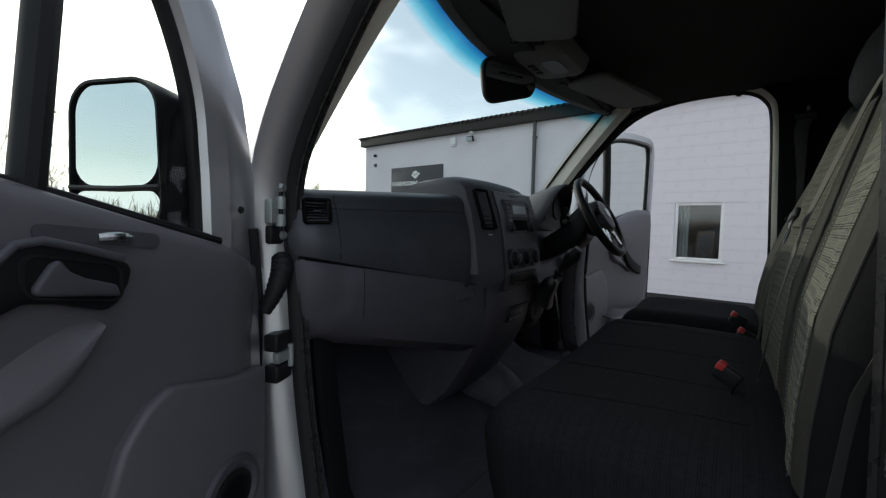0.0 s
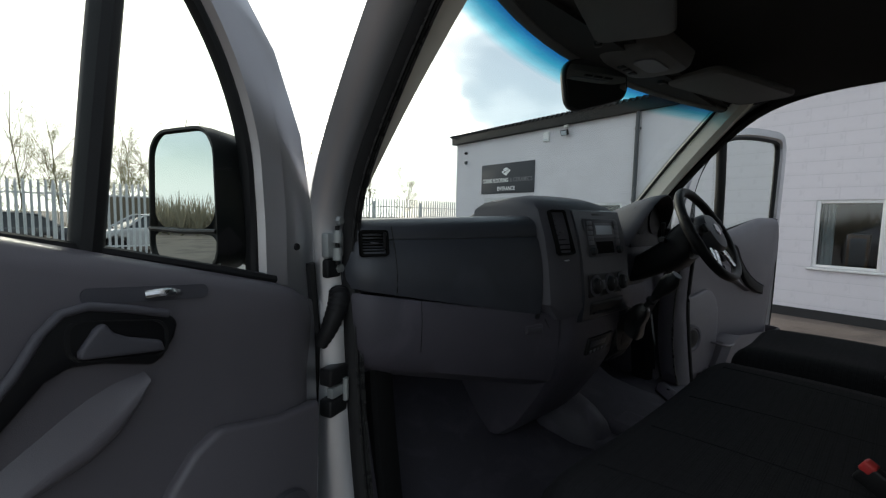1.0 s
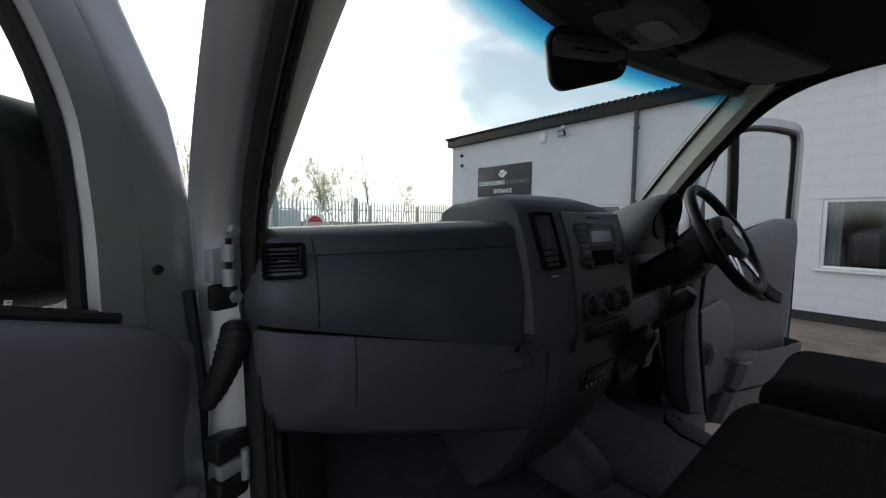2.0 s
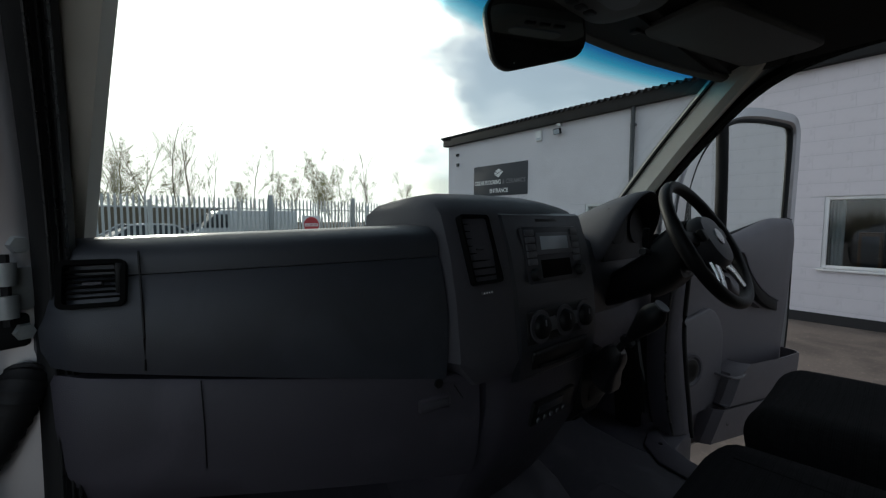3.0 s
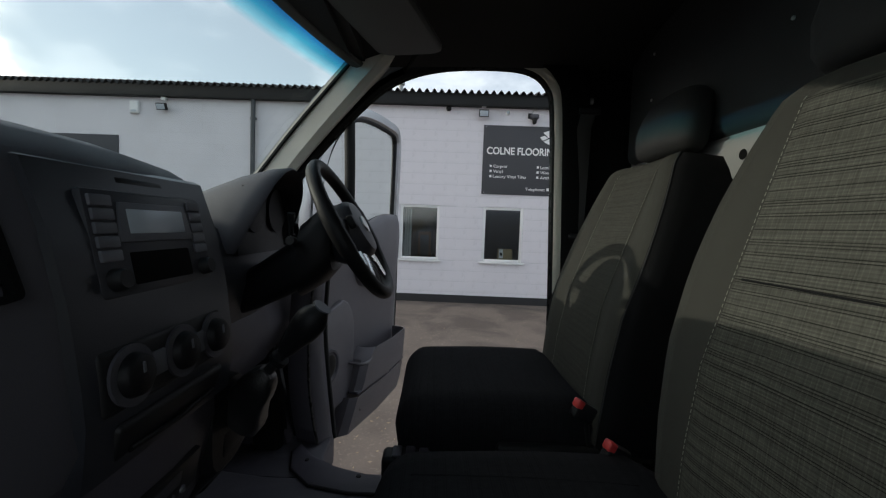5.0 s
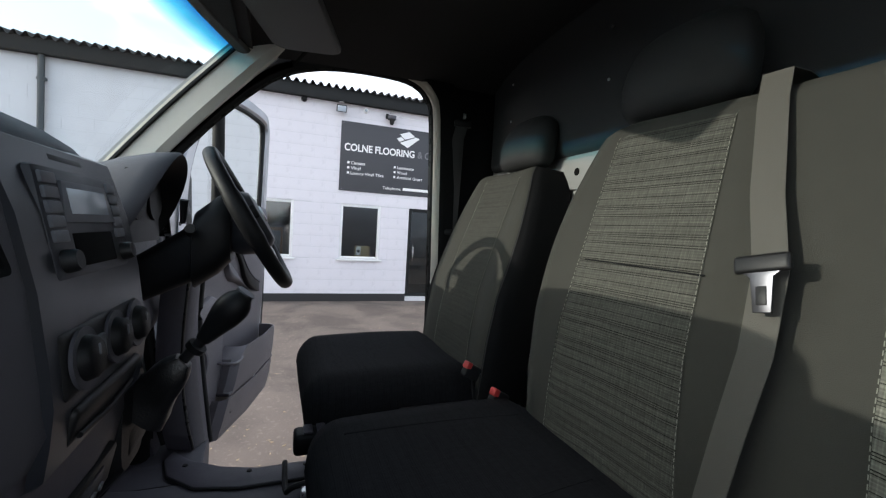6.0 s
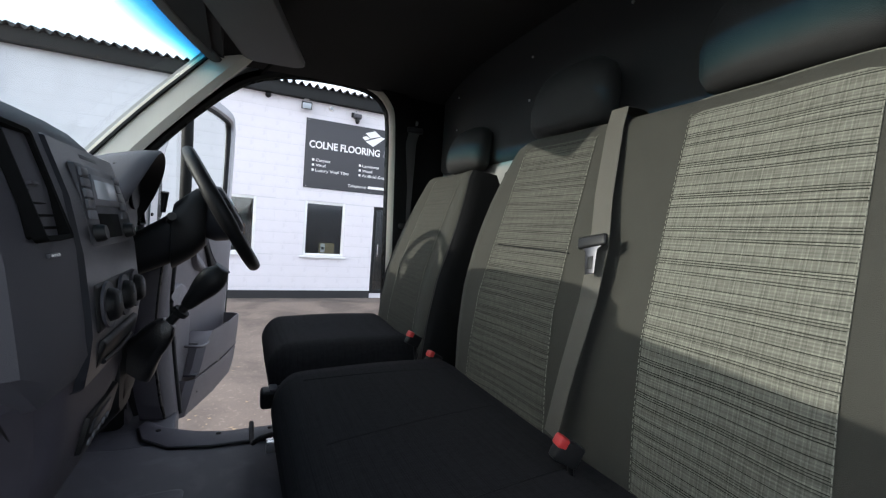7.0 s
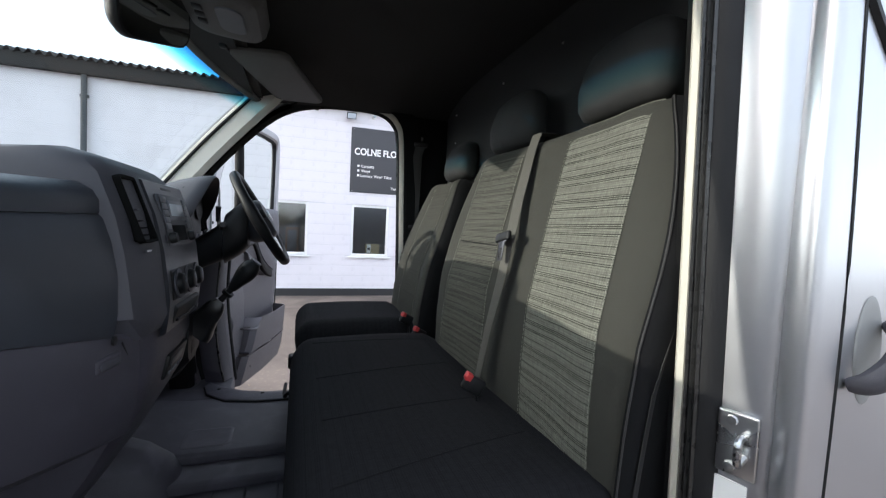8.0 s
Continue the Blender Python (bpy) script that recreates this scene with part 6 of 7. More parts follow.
# things seen behind the panes
cur = thing("curtain", "pale net curtain hanging behind the window", "curtain", F @ pose(-1.56, 0.30, 0.91))
part("drape", thick(loft([[(i * 0.012, 0.016 * math.sin(i * 1.5), z) for i in range(16)] for z in (0.0, 0.56, 1.12)], closed=False), 0.002), M_curtain, cur, smooth=60)
part("rail", tube([(-0.05, 0, 1.13), (0.85, 0, 1.13)], 0.01, 8), M_upvc, cur)
cab2 = thing("display_case", "brown wooden display stand behind the window", "display stand", F @ pose(-1.12, 0.8, 0.05))
part("carcass", box(-0.14, -0.1, 0, 0.14, 0.12, 1.42, 0.01), M_wood, cab2)
part("panel", box(-0.10, -0.112, 0.75, 0.10, -0.1, 1.35, 0.004), M_dark_in, cab2)
part("knob", lathe([(0.0001, 0), (0.015, 0), (0.012, 0.02), (0.0001, 0.022)], pose(0.11, -0.1, 1.0, 90), 12), M_chrome, cab2)
bx = thing("cardboard_box", "brown cardboard carton with a white label", "box", F @ pose(0.66, 0.31, 0.88))
part("carton", box(-0.15, -0.08, 0.0, 0.16, 0.1, 0.28, 0.004), M_card, bx)
lb = part("label", box(-0.13, -0.084, 0.08, -0.04, -0.081, 0.27, 0), M_white, bx)
part("print_bar", box(-0.115, -0.0865, 0.14, -0.055, -0.0845, 0.2, 0), M_black, lb)
tbl = thing("window_table", "dark table under the window inside", "table", F @ pose(0.56, 0.38, 0.05))
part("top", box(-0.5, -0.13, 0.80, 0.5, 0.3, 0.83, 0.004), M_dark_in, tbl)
for x in (-0.46, 0.46):
    part("leg", box(x - 0.02, 0.2, 0, x + 0.02, 0.24, 0.80, 0.003), M_dark_in, tbl)


def unit_door(x0, x1, z1, number, label, frame_mat):
    d = tagged(new("door_%d" % number), label, "door", kind="structure")
    d.matrix_world = F @ pose((x0 + x1) / 2, 0, 0.05)
    hw, h = (x1 - x0) / 2, z1 - 0.05
    bm = bmesh.new()
    for a, b2, c, e in ((-hw, -hw + 0.07, 0, h), (hw - 0.07, hw, 0, h), (-hw + 0.07, hw - 0.07, h - 0.07, h), (-hw + 0.07, hw - 0.07, 0, 0.12)):
        box(a, 0.02, c, b2, 0.09, e, 0.006, 2, bm)
    if hw > 0.6:
        for x in (-hw / 3, hw / 3):
            box(x - 0.035, 0.02, 0.12, x + 0.035, 0.088, h - 0.07, 0.006, 2, bm)
    part("door_frame", bm, frame_mat, d)
    pn = part("pane", box(-hw + 0.06, 0.05, 0.1, hw - 0.06, 0.058, h - 0.06, 0), M_winglass, d)
    pn.visible_shadow = False
    part("door_handle", tube([(-hw + 0.13, 0.0, 0.85), (-hw + 0.13, -0.02, 1.0), (-hw + 0.13, 0.0, 1.15)], 0.012, 8), M_chrome, d)
    return d


unit_door(1.60, 2.50, 2.04, 1, "dark grey framed glazed shop door", M_fascia)
unit_door(-9.62, -7.62, 2.06, 2, "white framed glazed entrance doors", M_upvc)


def text_at(t, x, z, width, cap, mat, parent, bold=0.0):
    """Lettering that starts at x on the baseline z, with the given width and capital height."""
    ob = writing(t, 0.1, mat, pose(0, 0, 0), parent, depth=0.0008, bold=bold)
    xs, ys = [v.co.x for v in ob.data.vertices], [v.co.y for v in ob.data.vertices]
    kx, ky = width / (max(xs) - min(xs)), cap / 0.0729
    for v in ob.data.vertices:
        v.co = ((v.co.x - min(xs)) * kx, v.co.y * ky, v.co.z)
    ob.matrix_basis = pose(x, -0.0045, z, 90)
    return ob


def logo(parent, x, z, s):
    """Three overlapping floor tiles as plain white four-cornered shapes."""
    for tile in (((-0.37, 0.20), (0.05, 0.35), (0.32, 0.15), (-0.15, -0.01)), ((-0.51, 0.0), (-0.31, 0.08), (-0.16, -0.03), (-0.38, -0.13)), ((-0.36, -0.17), (0.35, 0.14), (0.52, 0.09), (0.0, -0.36))):
        part("tile_mark", prism([(x + p * s, z + q * s) for p, q in tile], "y", -0.0065, -0.004), M_white, parent)


# big sign over the windows
sign = thing("shop_sign", "dark grey flooring shop sign with white lettering", "sign", F @ pose(0.08, -0.012, 2.31), group="shop signs")
SW, SH = 2.80, 1.42
part("board", box(0, -0.003, 0, SW, 0.010, SH, 0.002), M_signdark, sign)
text_at("COLNE FLOORING", 0.08, 0.83, 1.49, 0.150, M_white, sign, 0.0025)
text_at("& CERAMICS", 1.64, 0.83, 0.98, 0.150, M_grey_letters, sign, 0.0015)
for i, (a, wa, b2, wb) in enumerate((("Carpets", 0.29, "Laminate", 0.37), ("Vinyl", 0.20, "Wood", 0.22), ("Luxury Vinyl Tiles", 0.69, "Artificial Grass", 0.57))):
    z = 0.555 - i * 0.105
    for x, t, w in ((0.225, a, wa), (1.20, b2, wb)):
        part("bullet", box(x - 0.075, -0.0055, z + 0.008, x - 0.030, -0.0035, z + 0.053, 0), M_white, sign)
        text_at(t, x, z, w, 0.062, M_white, sign, 0.001)
text_at("Telephone:", 0.91, 0.10, 0.40, 0.060, M_white, sign, 0.001)
part("number_bar", box(1.345, -0.0055, 0.102, 1.93, -0.0035, 0.160, 0), M_white, sign)
logo(sign, 1.41, 1.20, 0.49)
for x in (0.05, SW / 2, SW - 0.05):
    for z in (0.03, SH - 0.03):
        part("screw", lathe([(0.0001, 0), (0.009, 0), (0.007, 0.004), (0.0001, 0.005)], pose(x, -0.003, z, 90), 8), M_galv, sign)
# entrance sign
sign2 = thing("entrance_sign", "dark grey entrance sign with white lettering", "sign", F @ pose(-9.74, -0.012, 2.37), group="shop signs")
part("board", box(0, -0.003, 0, 2.13, 0.010, 0.91, 0.002), M_signdark, sign2)
text_at("COLNE FLOORING", 0.05, 0.345, 1.09, 0.125, M_white, sign2, 0.003)
text_at("& CERAMICS", 1.20, 0.345, 0.86, 0.125, M_grey_letters, sign2, 0.0015)
text_at("ENTRANCE", 0.70, 0.095, 0.72, 0.120, M_white, sign2, 0.003)
logo(sign2, 1.05, 0.66, 0.36)


def floodlight(x, z, sensor):
    f = thing("floodlight", "small black wall floodlight tilted down the yard", "floodlight", F @ pose(x, -0.0, z), group="wall floodlights")
    part("bracket", tube(smooth_path([(0, 0.01, 0.02), (0, -0.06, 0.01), (0, -0.10, -0.03)], 4), 0.012, 8), M_black, f)
    body = part("lamp_head", box(-0.10, -0.05, -0.07, 0.10, 0.03, 0.07, 0.012), M_black, f)
    body.matrix_basis = pose(0, -0.12, -0.06, 20)
    part("lens", box(-0.085, -0.054, -0.055, 0.085, -0.05, 0.055, 0.002), M_lcd, body)
    part("sensor", box(-0.05, -0.10, 0.075, 0.05, -0.0, 0.15, 0.012), M_upvc, f, "white sensor box")
    return f


floodlight(0.06, 4.00, True)
floodlight(-6.60, 3.93, True)
al = thing("alarm_box", "white wall-mounted alarm siren box", "alarm box", F @ pose(-7.24, -0.0, 3.86))
part("cover", box(-0.09, -0.07, -0.13, 0.09, 0.004, 0.13, 0.02, 3), M_upvc, al)
part("strobe", box(-0.06, -0.075, -0.10, 0.06, -0.07, -0.06, 0.004), M_lcd, al)
for x, z, r in ((-0.66, 4.04, 0.055), (-10.5, 3.76, 0.05)):
    c = thing("dome_camera", "small dark round camera on the wall", "camera", F @ pose(x, 0, z), group="wall cameras")
    part("base", lathe([(r, 0), (r, 0.03), (r * 0.8, 0.04), (0.0001, 0.045)], pose(0, 0.002, 0, 90), 18), M_black, c)
    part("ball", lathe([(0.0001, -0.04)] + [(r * 0.9 * math.cos(radians(a)), r * 0.9 * math.sin(radians(a))) for a in range(-80, 81, 20)] + [(0.0001, r * 0.9)], pose(0, -0.055, -0.01, 60), 16), M_fascia_black, c)
c = thing("dome_camera", "small white dome camera on the wall", "camera", F @ pose(0.56, 0, 3.99), group="wall cameras")
part("base", lathe([(0.05, 0), (0.05, 0.03), (0.035, 0.05), (0.0001, 0.055)], pose(0, 0.002, 0, 90), 18), M_upvc, c)
part("dome", lathe([(0.032, 0.04), (0.028, 0.065), (0.012, 0.078), (0.0001, 0.08)], pose(0, 0.0, 0, 90), 16), M_lcd, c)
c = thing("security_camera", "dark turret camera on a bracket with loose cables", "camera", F @ pose(1.08, 0, 3.86), group="wall cameras")
part("bracket", box(-0.10, -0.05, 0.03, -0.04, 0.004, 0.13, 0.01), M_black, c)
part("shroud", box(-0.06, -0.16, 0.0, 0.10, -0.02, 0.09, 0.02, 3), M_dash_mid, c)
part("turret", lathe([(0.0001, -0.11), (0.03, -0.10), (0.045, -0.06), (0.045, 0.0), (0.0001, 0.01)], pose(0.02, -0.09, 0.0), 16), M_black, c)
part("cable", tube(smooth_path([(-0.02, -0.02, 0.12), (0.02, -0.05, 0.22), (0.06, -0.03, 0.19), (0.05, -0.01, 0.30)], 6), 0.006, 6), M_galv, c)
cb = thing("wall_cable", "thin pale cable clipped along the wall", "cable", F @ pose(0, 0, 0))
part("wire", tube(smooth_path([(1.14, -0.008, 3.98), (1.6, -0.008, 3.96), (2.1, -0.008, 3.94), (2.5, -0.008, 3.93), (2.53, -0.008, 3.78)], 6), 0.007, 6), M_upvc, cb)
jb = thing("junction_box", "small dark box under the eaves", "junction box", F @ pose(2.30, 0, 3.90))
part("cover", box(-0.04, -0.05, -0.1, 0.04, 0.004, 0.08, 0.008), M_black, jb)
jb2 = thing("junction_box", "small grey box near the corner", "junction box", F @ pose(-10.5, 0, 3.44))
part("cover", box(-0.05, -0.06, -0.05, 0.05, 0.004, 0.05, 0.01), M_pipe, jb2)

# ---- palisade fence and gate ahead ----
FY = 17.2
M_pale = material("galvanised_pale", (0.62, 0.64, 0.64), 0.6, metal=0.0, var=0.25, scale=5, bump=0.1)


def pale_mesh(h):
    """A W-section pale with a triple-pointed head."""
    out = [(-0.035, 0.012), (-0.026, 0.0), (-0.012, 0.012), (0.0, 0.0), (0.012, 0.012), (0.026, 0.0), (0.035, 0.012)]
    bm = bmesh.new()
    rows = [[(x, y, z) for x, y in out] for z in (0.06, h - 0.10)]
    rows.append([(x * 0.75, y, h - 0.06 + (0.02 if abs(x) > 0.03 else 0)) for x, y in out])
    rows.append([(x * (1.0 if abs(x) > 0.02 else 0.4), y, h + (0.0 if abs(x) > 0.02 else 0.03)) for x, y in out])
    loft(rows, closed=False, bm=bm)
    me = bpy.data.meshes.new("pale")
    thick(bm, 0.003)
    bm.to_mesh(me)
    bm.free()
    me.materials.append(M_pale)
    return me


PALE = pale_mesh(2.42)
fence = thing("palisade_fence", "tall galvanised steel palisade fence with pointed pales", "fence", pose(0, FY, GROUND))
x = -13.0
pales = 0
while x < 17.0:
    if not (4.65 < x < 8.2):
        ob = bpy.data.objects.new("pale", PALE)
        scene.collection.objects.link(ob)
        ob.parent = fence
        ob.location = (x, -0.02, 0)
        pales += 1
    x += 0.155
for x0, x1 in ((-13.0, 4.6), (8.25, 17.0)):
    for z in (0.45, 2.05):
        part("rail", box(x0, 0.0, z - 0.025, x1, 0.03, z + 0.025, 0.004), M_pale, fence)
x = -13.0
while x <= 17.2:
    if not (4.9 < x < 8.0):
        part("post", box(x - 0.05, 0.03, 0, x + 0.05, 0.14, 2.3, 0.006), M_pale, fence)
    x += 2.75
gate = thing("palisade_gate", "double galvanised palisade gate with square posts", "gate", pose(6.4, FY, GROUND))
for x in (-1.78, 1.82):
    part("gate_post", box(x - 0.075, -0.06, 0, x + 0.075, 0.09, 2.6, 0.008), M_galv, gate)
for a, b2 in ((-1.68, 0.0), (0.04, 1.72)):
    for z in (0.3, 2.05):
        part("rail", box(a, 0.0, z - 0.03, b2, 0.04, z + 0.03, 0.004), M_pale, gate)
    for x in (a, b2 - 0.06):
        part("stile", box(x, -0.01, 0.1, x + 0.06, 0.05, 2.35, 0.004), M_pale, gate)
    x = a + 0.13
    while x < b2 - 0.1:
        ob = bpy.data.objects.new("pale", PALE)
        scene.collection.objects.link(ob)
        ob.parent = gate
        ob.location = (x, -0.02, 0)
        x += 0.155
# round no-entry sign on a white plate
M_signred = material("sign_red", (0.55, 0.05, 0.06), 0.45, var=0.03, bump=0)
ns = thing("no_entry_sign", "round red no entry sign on a white plate", "sign", pose(6.25, FY - 0.04, GROUND + 1.40))
part("plate", box(-0.40, -0.004, -0.34, 0.40, 0.004, 0.42, 0.01), M_white, ns)
part("disc", lathe([(0.0001, 0), (0.33, 0), (0.33, 0.004), (0.0001, 0.004)], pose(0, -0.005, 0.03, 90), 36), M_signred, ns)
part("bar", box(-0.29, -0.013, -0.03, 0.29, -0.010, 0.09, 0), M_white, ns)
writing("NO ENTRY", 0.105, M_signred, pose(0, -0.0145, -0.008, 90), ns, depth=0.0005, align="CENTER", bold=0.002)

# ---- cars and van behind the fence ----
M_carwhite = material("white_car_paint", (0.55, 0.56, 0.57), 0.25, var=0.04, bump=0, coat=0.8)
M_cardark = material("dark_car_paint", (0.03, 0.035, 0.045), 0.25, var=0.04, bump=0, coat=0.8)
M_carglass = material("car_glass", (0.02, 0.025, 0.03), 0.08, var=0.02, bump=0)
M_lamp = material("lamp_lens", (0.6, 0.6, 0.6), 0.15, var=0.02, bump=0)


def car(m, paint, label, long=4.2, roof=1.45):
    c = thing("parked_car", label, "car", m, group="parked cars")
    k = long / 4.2
    side = [(-2.1, 0.35), (-2.12, 0.62), (-1.95, 0.80), (-1.0, 0.93), (-0.9, 0.95), (1.5, 0.98), (1.95, 0.92), (2.1, 0.70), (2.08, 0.35), (1.72, 0.30), (1.62, 0.58), (1.32, 0.68), (1.02, 0.58), (0.92, 0.28), (-0.92, 0.28), (-1.02, 0.58), (-1.32, 0.68), (-1.62, 0.58), (-1.72, 0.30)]
    part("body", prism([(x * k, z) for x, z in side], "y", -0.86, 0.86, 0.06, 3), paint, c)
    cabin = [(-1.05, 0.94), (-0.35, roof - 0.06), (0.0, roof - 0.01), (0.6, roof), (1.2, roof - 0.07), (1.75, 0.97)]
    rows = []
    for y, w in ((-0.80, 0.97), (-0.74, 0.99), (-0.62, 1.0), (0.62, 1.0), (0.74, 0.99), (0.80, 0.97)):
        lift = 1.0 if abs(y) < 0.7 else (0.93 if abs(y) < 0.78 else 0.0)
        rows.append([(x * k, y * (0.82 if z > 1.2 else 1.0), 0.94 + (z - 0.94) * (1.0 if abs(y) < 0.7 else 0.965 if abs(y) < 0.78 else 0.9)) for x, z in cabin])
    part("cabin", loft(rows), M_carglass, c)
    part("roof_panel", box(-0.35 * k, -0.56, roof - 0.03, 1.15 * k, 0.56, roof + 0.012, 0.02, 3), paint, c)
    for s in (-1, 1):
        part("pillar", tube([(-1.02 * k, s * 0.79, 0.95), (-0.36 * k, s * 0.60, roof - 0.04), (0.5 * k, s * 0.59, roof - 0.005), (1.2 * k, s * 0.60, roof - 0.06), (1.72 * k, s * 0.79, 0.97)], 0.035, 8), paint, c)
        part("headlamp", box(-2.09 * k, s * 0.55 - 0.14, 0.62, -1.98 * k, s * 0.55 + 0.14, 0.76, 0.03, 3), M_lamp, c)
        for x in (-1.32, 1.32):
            wh = part("wheel", lathe([(0.18, -0.09), (0.29, -0.1), (0.31, -0.07), (0.31, 0.07), (0.29, 0.1), (0.18, 0.09)], pose(0, 0, 0, 90), 24), M_rubber, c)
            wh.location = (x * k, s * 0.78, 0.31)
            part("rim", lathe([(0.0001, -0.05), (0.19, -0.085), (0.19, 0.085), (0.0001, 0.05)], pose(0, 0, 0, 90), 18), M_galv, wh)
    part("grille", box(-2.13 * k, -0.4, 0.42, -2.08 * k, 0.4, 0.56, 0.02), M_black, c)
    part("plate_bar", box(-2.145 * k, -0.26, 0.45, -2.128 * k, 0.26, 0.55, 0.004), M_white, c)
    return c


car(pose(0.6, 20.6, GROUND, 0, 0, 14), M_carwhite, "white parked hatchback behind the fence")
car(pose(-3.9, 20.9, GROUND, 0, 0, 8), M_cardark, "dark parked saloon behind the fence", 4.5)
car(pose(-8.2, 20.4, GROUND, 0, 0, 20), M_carwhite, "white parked car near the trees", 4.3)
car(pose(3.6, 24.5, GROUND, 0, 0, -6), M_cardark, "dark parked car further behind the fence", 4.4)
pv = thing("parked_van", "white parked panel van behind the gate", "van", pose(5.4, 24.0, GROUND, 0, 0, 4), group="parked cars")
part("body", prism([(-2.6, 0.4), (-2.6, 1.0), (-2.2, 1.15), (-1.5, 1.95), (-1.2, 2.1), (2.6, 2.15), (2.7, 0.4)], "y", -0.95, 0.95, 0.08, 3), M_carwhite, pv)
part("screen", prism([(-2.12, 1.24), (-1.56, 1.9), (-0.9, 1.9), (-0.9, 1.24)], "y", -0.965, 0.965, 0.01), M_carglass, pv)
for x in (-1.7, 1.7):
    for s in (-1, 1):
        wh = part("wheel", lathe([(0.0001, -0.1), (0.3, -0.11), (0.34, -0.08), (0.34, 0.08), (0.3, 0.11), (0.0001, 0.1)], pose(0, 0, 0, 90), 22), M_rubber, pv)
        wh.location = (x, s * 0.85, 0.34)
M_shed = material("weathered_boards", (0.17, 0.14, 0.10), 0.85, var=0.3, scale=3, bump=0.4)
skip = thing("storage_container", "weathered brown storage container behind the cars", "container", pose(1.9, 27.5, GROUND, 0, 0, 3))
part("shell", box(-3.0, -1.2, 0.0, 3.0, 1.2, 2.3, 0.03), M_shed, skip)
for i in range(25):
    part("rib", box(-2.95 + i * 0.245, -1.235, 0.15, -2.83 + i * 0.245, -1.2, 2.18, 0.01, 1), M_shed, skip)

# ---- trees ----
M_bark = material("bark", (0.27, 0.235, 0.165), 0.9, var=0.3, scale=8, bump=0.6, grain=60)
M_leaf = material("spring_leaf", (0.22, 0.23, 0.07), 0.7, var=0.4, scale=30, bump=0)


def tree(seed, height, spread, leaves, at, label):
    rng = random.Random(seed)
    t = thing("bare_tree", label, "tree", at, group="trees along the yard")
    wood, tips = bmesh.new(), []

    def limb(p, d, length, r, depth):
        n = 4 if depth < 2 else 3
        pts, rad = [p], [r]
        for i in range(n):
            d = (d + Vector((rng.gauss(0, 0.11), rng.gauss(0, 0.11), 0.05 + rng.gauss(0, 0.05)))).normalized()
            p = p + d * length / n
            pts.append(p), rad.append(r * (1 - 0.62 * (i + 1) / n))
        tube(pts, rad, 6 if depth == 0 else (4 if depth < 2 else 3), bm=wood)
        if depth >= 3:
            tips.extend(pts[1:])
            return
        k = (14, 7, 4)[depth]
        for i in range(k):
            f = (0.28 if depth == 0 else 0.25) + (0.95 - 0.28) * (i + rng.random() * 0.7) / k
            j = min(n - 1, int(f * n))
            q = pts[j].lerp(pts[j + 1], f * n - j)
            az = rng.random() * 2 * math.pi
            out = Vector((math.cos(az), math.sin(az), 0))
            nd = (d * (0.75 - 0.25 * depth * 0.3) + out * spread * (0.75 + 0.3 * rng.random())).normalized()
            limb(q, nd, length * (0.42 - 0.02 * depth) * (1.2 - 0.7 * f) * (0.8 + 0.4 * rng.random()), rad[j] * 0.5, depth + 1)

    limb(Vector((0, 0, 0)), Vector((0, 0, 1)), height, height * 0.0058, 0)
    part("trunk", wood, M_bark, t, smooth=60)
    if leaves:
        bm = bmesh.new()
        for q in tips:
            for _ in range(leaves):
                c = q + Vector((rng.gauss(0, 0.10), rng.gauss(0, 0.10), rng.gauss(0, 0.10)))
                a, b2 = Vector((rng.gauss(0, 1), rng.gauss(0, 1), rng.gauss(0, 1))).normalized(), Vector((rng.gauss(0, 1), rng.gauss(0, 1), rng.gauss(0, 1))).normalized()
                s = 0.018 + 0.02 * rng.random()
                vs = [bm.verts.new(c + a * s), bm.verts.new(c + b2 * s * 0.6), bm.verts.new(c - a * s), bm.verts.new(c - b2 * s * 0.6)]
                bm.faces.new(vs)
        tagged(part("crown", bm, M_leaf, t, "sparse yellow-green young leaves", smooth=0), kind="stuff")
    return t


birch = tree(3, 7.0, 0.55, 3, pose(2.0, 34, GROUND), "slim bare tree with the first leaves")
thorn = tree(8, 5.2, 0.95, 4, pose(10.5, 33, GROUND), "small spreading tree with young leaves")
pole = tree(14, 7.5, 0.30, 0, pose(4.9, 36, GROUND), "thin upright bare tree")
rng = random.Random(5)
for i in range(26):
    src = (birch, thorn, pole)[i % 3]
    copy_thing(src, pose(-15 + i * 1.35 + rng.uniform(-1, 1), rng.uniform(29, 42), GROUND, 0, 0, rng.uniform(0, 360)))
for i in range(10):
    copy_thing((thorn, birch)[i % 2], pose(10 + i * 1.9 + rng.uniform(-1, 1), rng.uniform(35, 46), GROUND, 0, 0, rng.uniform(0, 360)))
for i in range(9):
    copy_thing((birch, thorn, birch)[i % 3], pose(-4.2 + i * 0.75 + rng.uniform(-0.3, 0.3), rng.uniform(25.5, 29.0), GROUND, 0, 0, rng.uniform(0, 360)) @ Matrix.Scale(0.72, 4))
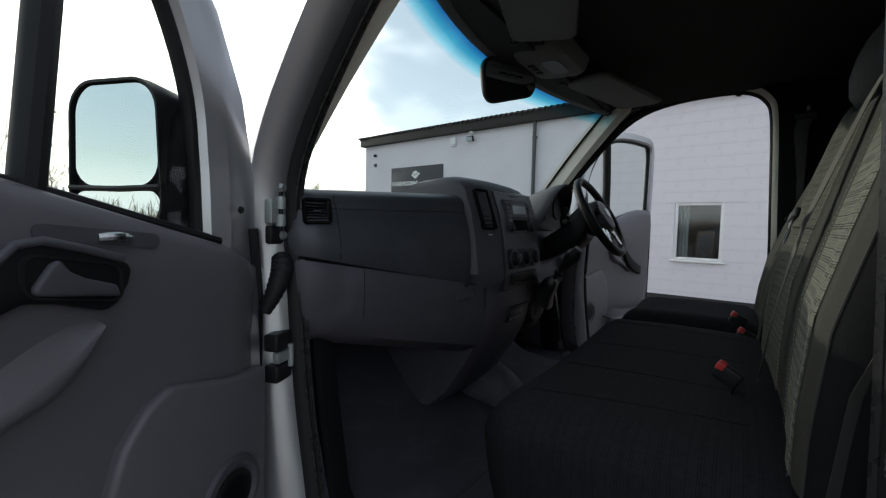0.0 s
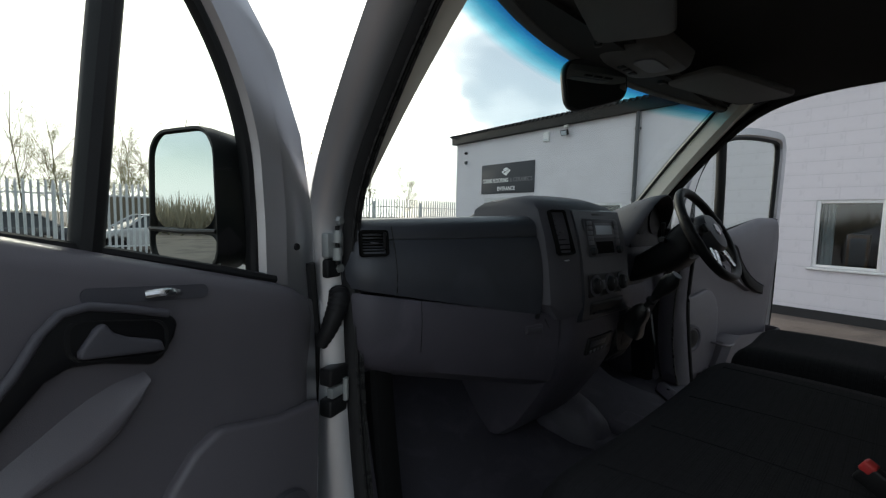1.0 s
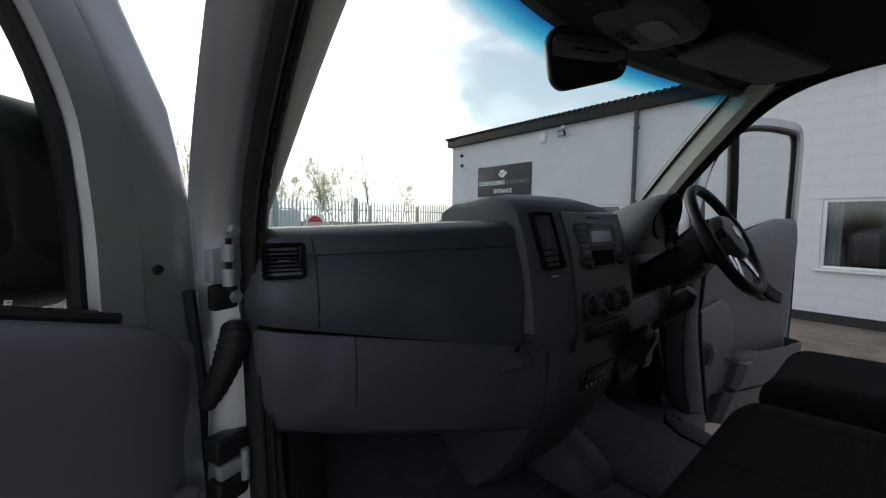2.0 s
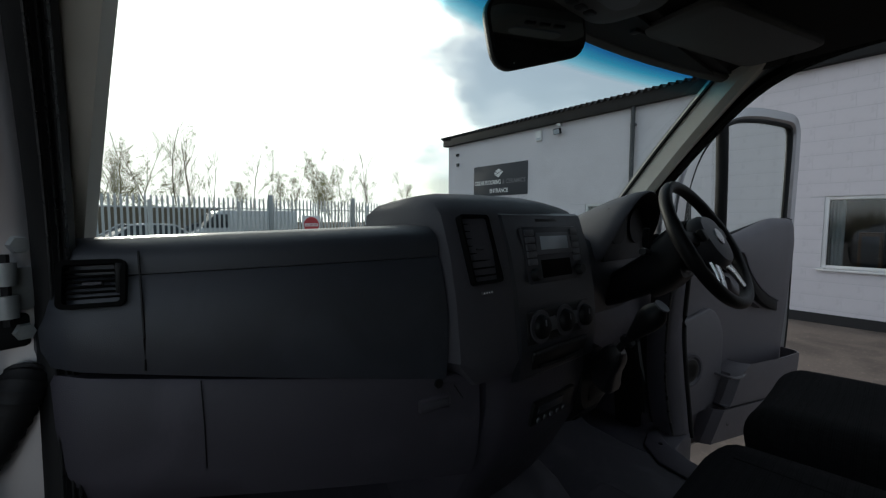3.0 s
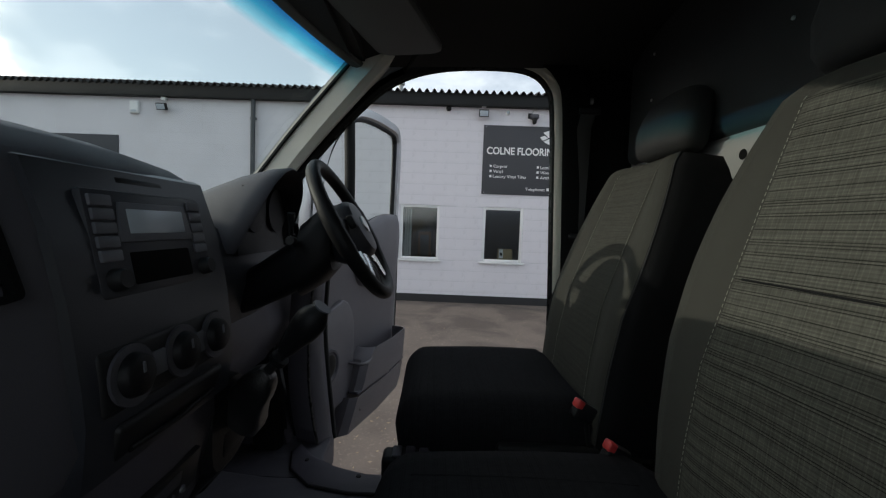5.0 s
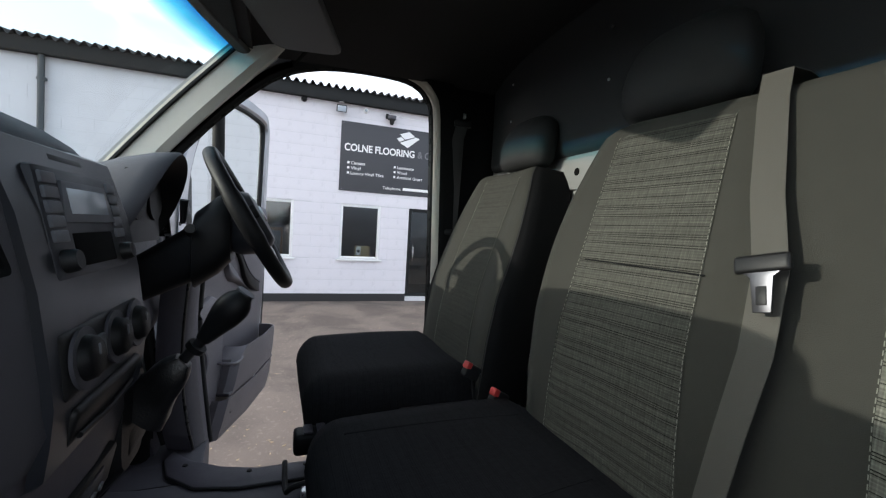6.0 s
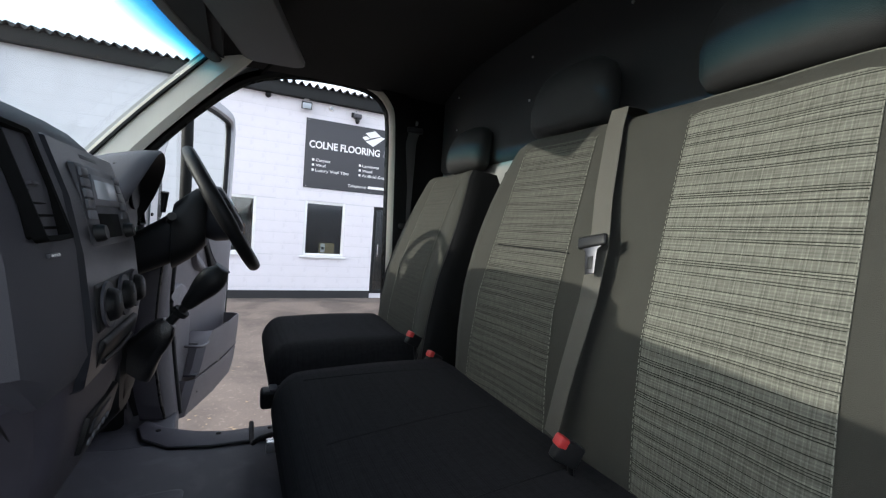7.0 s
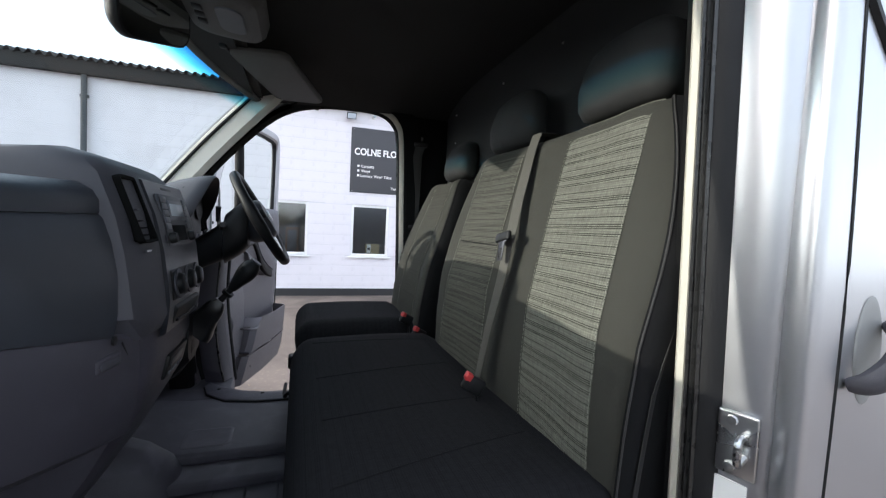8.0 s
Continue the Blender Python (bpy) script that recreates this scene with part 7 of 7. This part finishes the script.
# low scrub behind the fence
scrub = bmesh.new()
rng = random.Random(9)
for i in range(260):
    x0, y0 = rng.uniform(-26, 34), rng.uniform(30, 47)
    h = rng.uniform(1.0, 2.6)
    for _ in range(5):
        dx, dy = rng.gauss(0, 0.35), rng.gauss(0, 0.35)
        tube([(x0, y0, GROUND - 0.02), (x0 + dx * 0.4, y0 + dy * 0.4, GROUND + h * 0.5), (x0 + dx, y0 + dy, GROUND + h * rng.uniform(0.8, 1.1))], [0.03, 0.018, 0.006], 3, bm=scrub)
for i in range(520):
    x0, y0 = rng.uniform(-36, -26), rng.uniform(-6, 34)
    h = rng.uniform(1.6, 3.0)
    for _ in range(6):
        dx, dy = rng.gauss(0, 0.45), rng.gauss(0, 0.45)
        tube([(x0, y0, GROUND - 0.02), (x0 + dx * 0.5, y0 + dy * 0.5, GROUND + h * 0.5), (x0 + dx, y0 + dy, GROUND + h * rng.uniform(0.7, 1.1))], [0.05, 0.035, 0.008], 3, bm=scrub)
sc = mesh_object("scrub", scrub, M_bark, smooth=60)
tagged(sc, "bare brown scrub along two sides of the yard", "scrub", kind="stuff")

# ---- painted blocks of the front wall ----
COURSE, LONG, JOINT, PERP = 0.225, 0.45, 0.0065, 0.0018
block_meshes = {}


def block_mesh(w, h):
    key = (round(w, 3), round(h, 3))
    if key not in block_meshes:
        bm = box(-w / 2, 0.0, -h / 2, w / 2, 0.006, h / 2, 0.0012, 1)
        me = bpy.data.meshes.new("block")
        bm.to_mesh(me)
        bm.free()
        me.materials.append(M_block)
        block_meshes[key] = me
    return block_meshes[key]


near, far_cells = [], []
for c in range(19):
    z0, z1 = 0.0 + c * COURSE, min(EAVE - 0.02, (c + 1) * COURSE)
    if z1 - z0 < 0.05 or c == 0:
        z0 = 0.16 if c == 0 else z0
    if z1 - z0 < 0.03:
        continue
    x = WX0 - (LONG / 2 if c % 2 else 0)
    while x < WX1:
        spans = [(max(x, WX0), min(x + LONG, WX1))]
        for h in OPENINGS:
            if h[2] < z1 - 0.02 and h[3] > z0 + 0.02:
                spans = [q for a, b2 in spans for q in ((a, min(b2, h[0])), (max(a, h[1]), b2)) if q[1] - q[0] > 0.03]
        zz0, zz1 = z0, z1
        for h in OPENINGS:
            for a, b2 in spans:
                if a < h[1] and b2 > h[0]:
                    if abs(h[2] - z1) < 0.1 and h[2] < z1:
                        zz1 = min(zz1, h[2])
                    if abs(h[3] - z0) < 0.1 and h[3] > z0:
                        zz0 = max(zz0, h[3])
        for a, b2 in spans:
            (near if -3.4 < (a + b2) / 2 < 2.6 else far_cells).append((a + PERP / 2, b2 - PERP / 2, zz0 + JOINT / 2, zz1 - JOINT / 2))
        x += LONG
rng = random.Random(2)
spare = []
for i, (a, b2, z0, z1) in enumerate(near):
    if i >= 300 or b2 - a < 0.02 or z1 - z0 < 0.02:
        spare.append((a, b2, z0, z1))
        continue
    ob = bpy.data.objects.new("block", block_mesh(b2 - a, z1 - z0))
    scene.collection.objects.link(ob)
    ob.parent = building
    ob.location = ((a + b2) / 2, 0.0015 - rng.random() * 0.0012, (z0 + z1) / 2)
bm = bmesh.new()
for a, b2, z0, z1 in far_cells + spare:
    if b2 - a > 0.02 and z1 - z0 > 0.02:
        d = rng.random() * 0.0012 - 0.0015
        vs = [bm.verts.new(p) for p in ((a, -d, z0), (b2, -d, z0), (b2, -d, z1), (a, -d, z1), (a, 0.009, z0), (b2, 0.009, z0), (b2, 0.009, z1), (a, 0.009, z1))]
        for f in ((0, 1, 2, 3), (0, 4, 5, 1), (1, 5, 6, 2), (2, 6, 7, 3), (3, 7, 4, 0)):
            bm.faces.new([vs[k] for k in f])
tagged(part("far_blocks", bm, M_block, building, smooth=0), kind="stuff")

# fallen leaves and grit blown together in the yard
rng = random.Random(31)
litter = bmesh.new()
for k in range(420):
    if k < 260:
        x, y = 1.35 + abs(rng.gauss(0, 0.9)), 0.9 + rng.gauss(0, 0.9)
    else:
        x, y = rng.uniform(1.3, 6.6), rng.uniform(-3.0, 6.0)
    r, a = rng.uniform(0.006, 0.022), rng.uniform(0, 6.28)
    h = GROUND + 0.003 + rng.uniform(0, 0.006)
    vs = [litter.verts.new((x + r * sx * math.cos(a) - r * 0.5 * sy * math.sin(a), y + r * sx * math.sin(a) + r * 0.5 * sy * math.cos(a), h + lift * r)) for sx, sy, lift in ((-1, 0, 0.2), (-0.2, -0.8, 0), (1, 0, 0.3), (-0.1, 0.8, 0.1))]
    litter.faces.new(vs)
lit = mesh_object("leaf_litter", litter, material("dry_leaf", (0.36, 0.27, 0.17), 0.85, var=0.4, scale=3), smooth=0)
tagged(lit, "scattered dry leaves and pale grit on the yard", "leaf litter", kind="stuff")
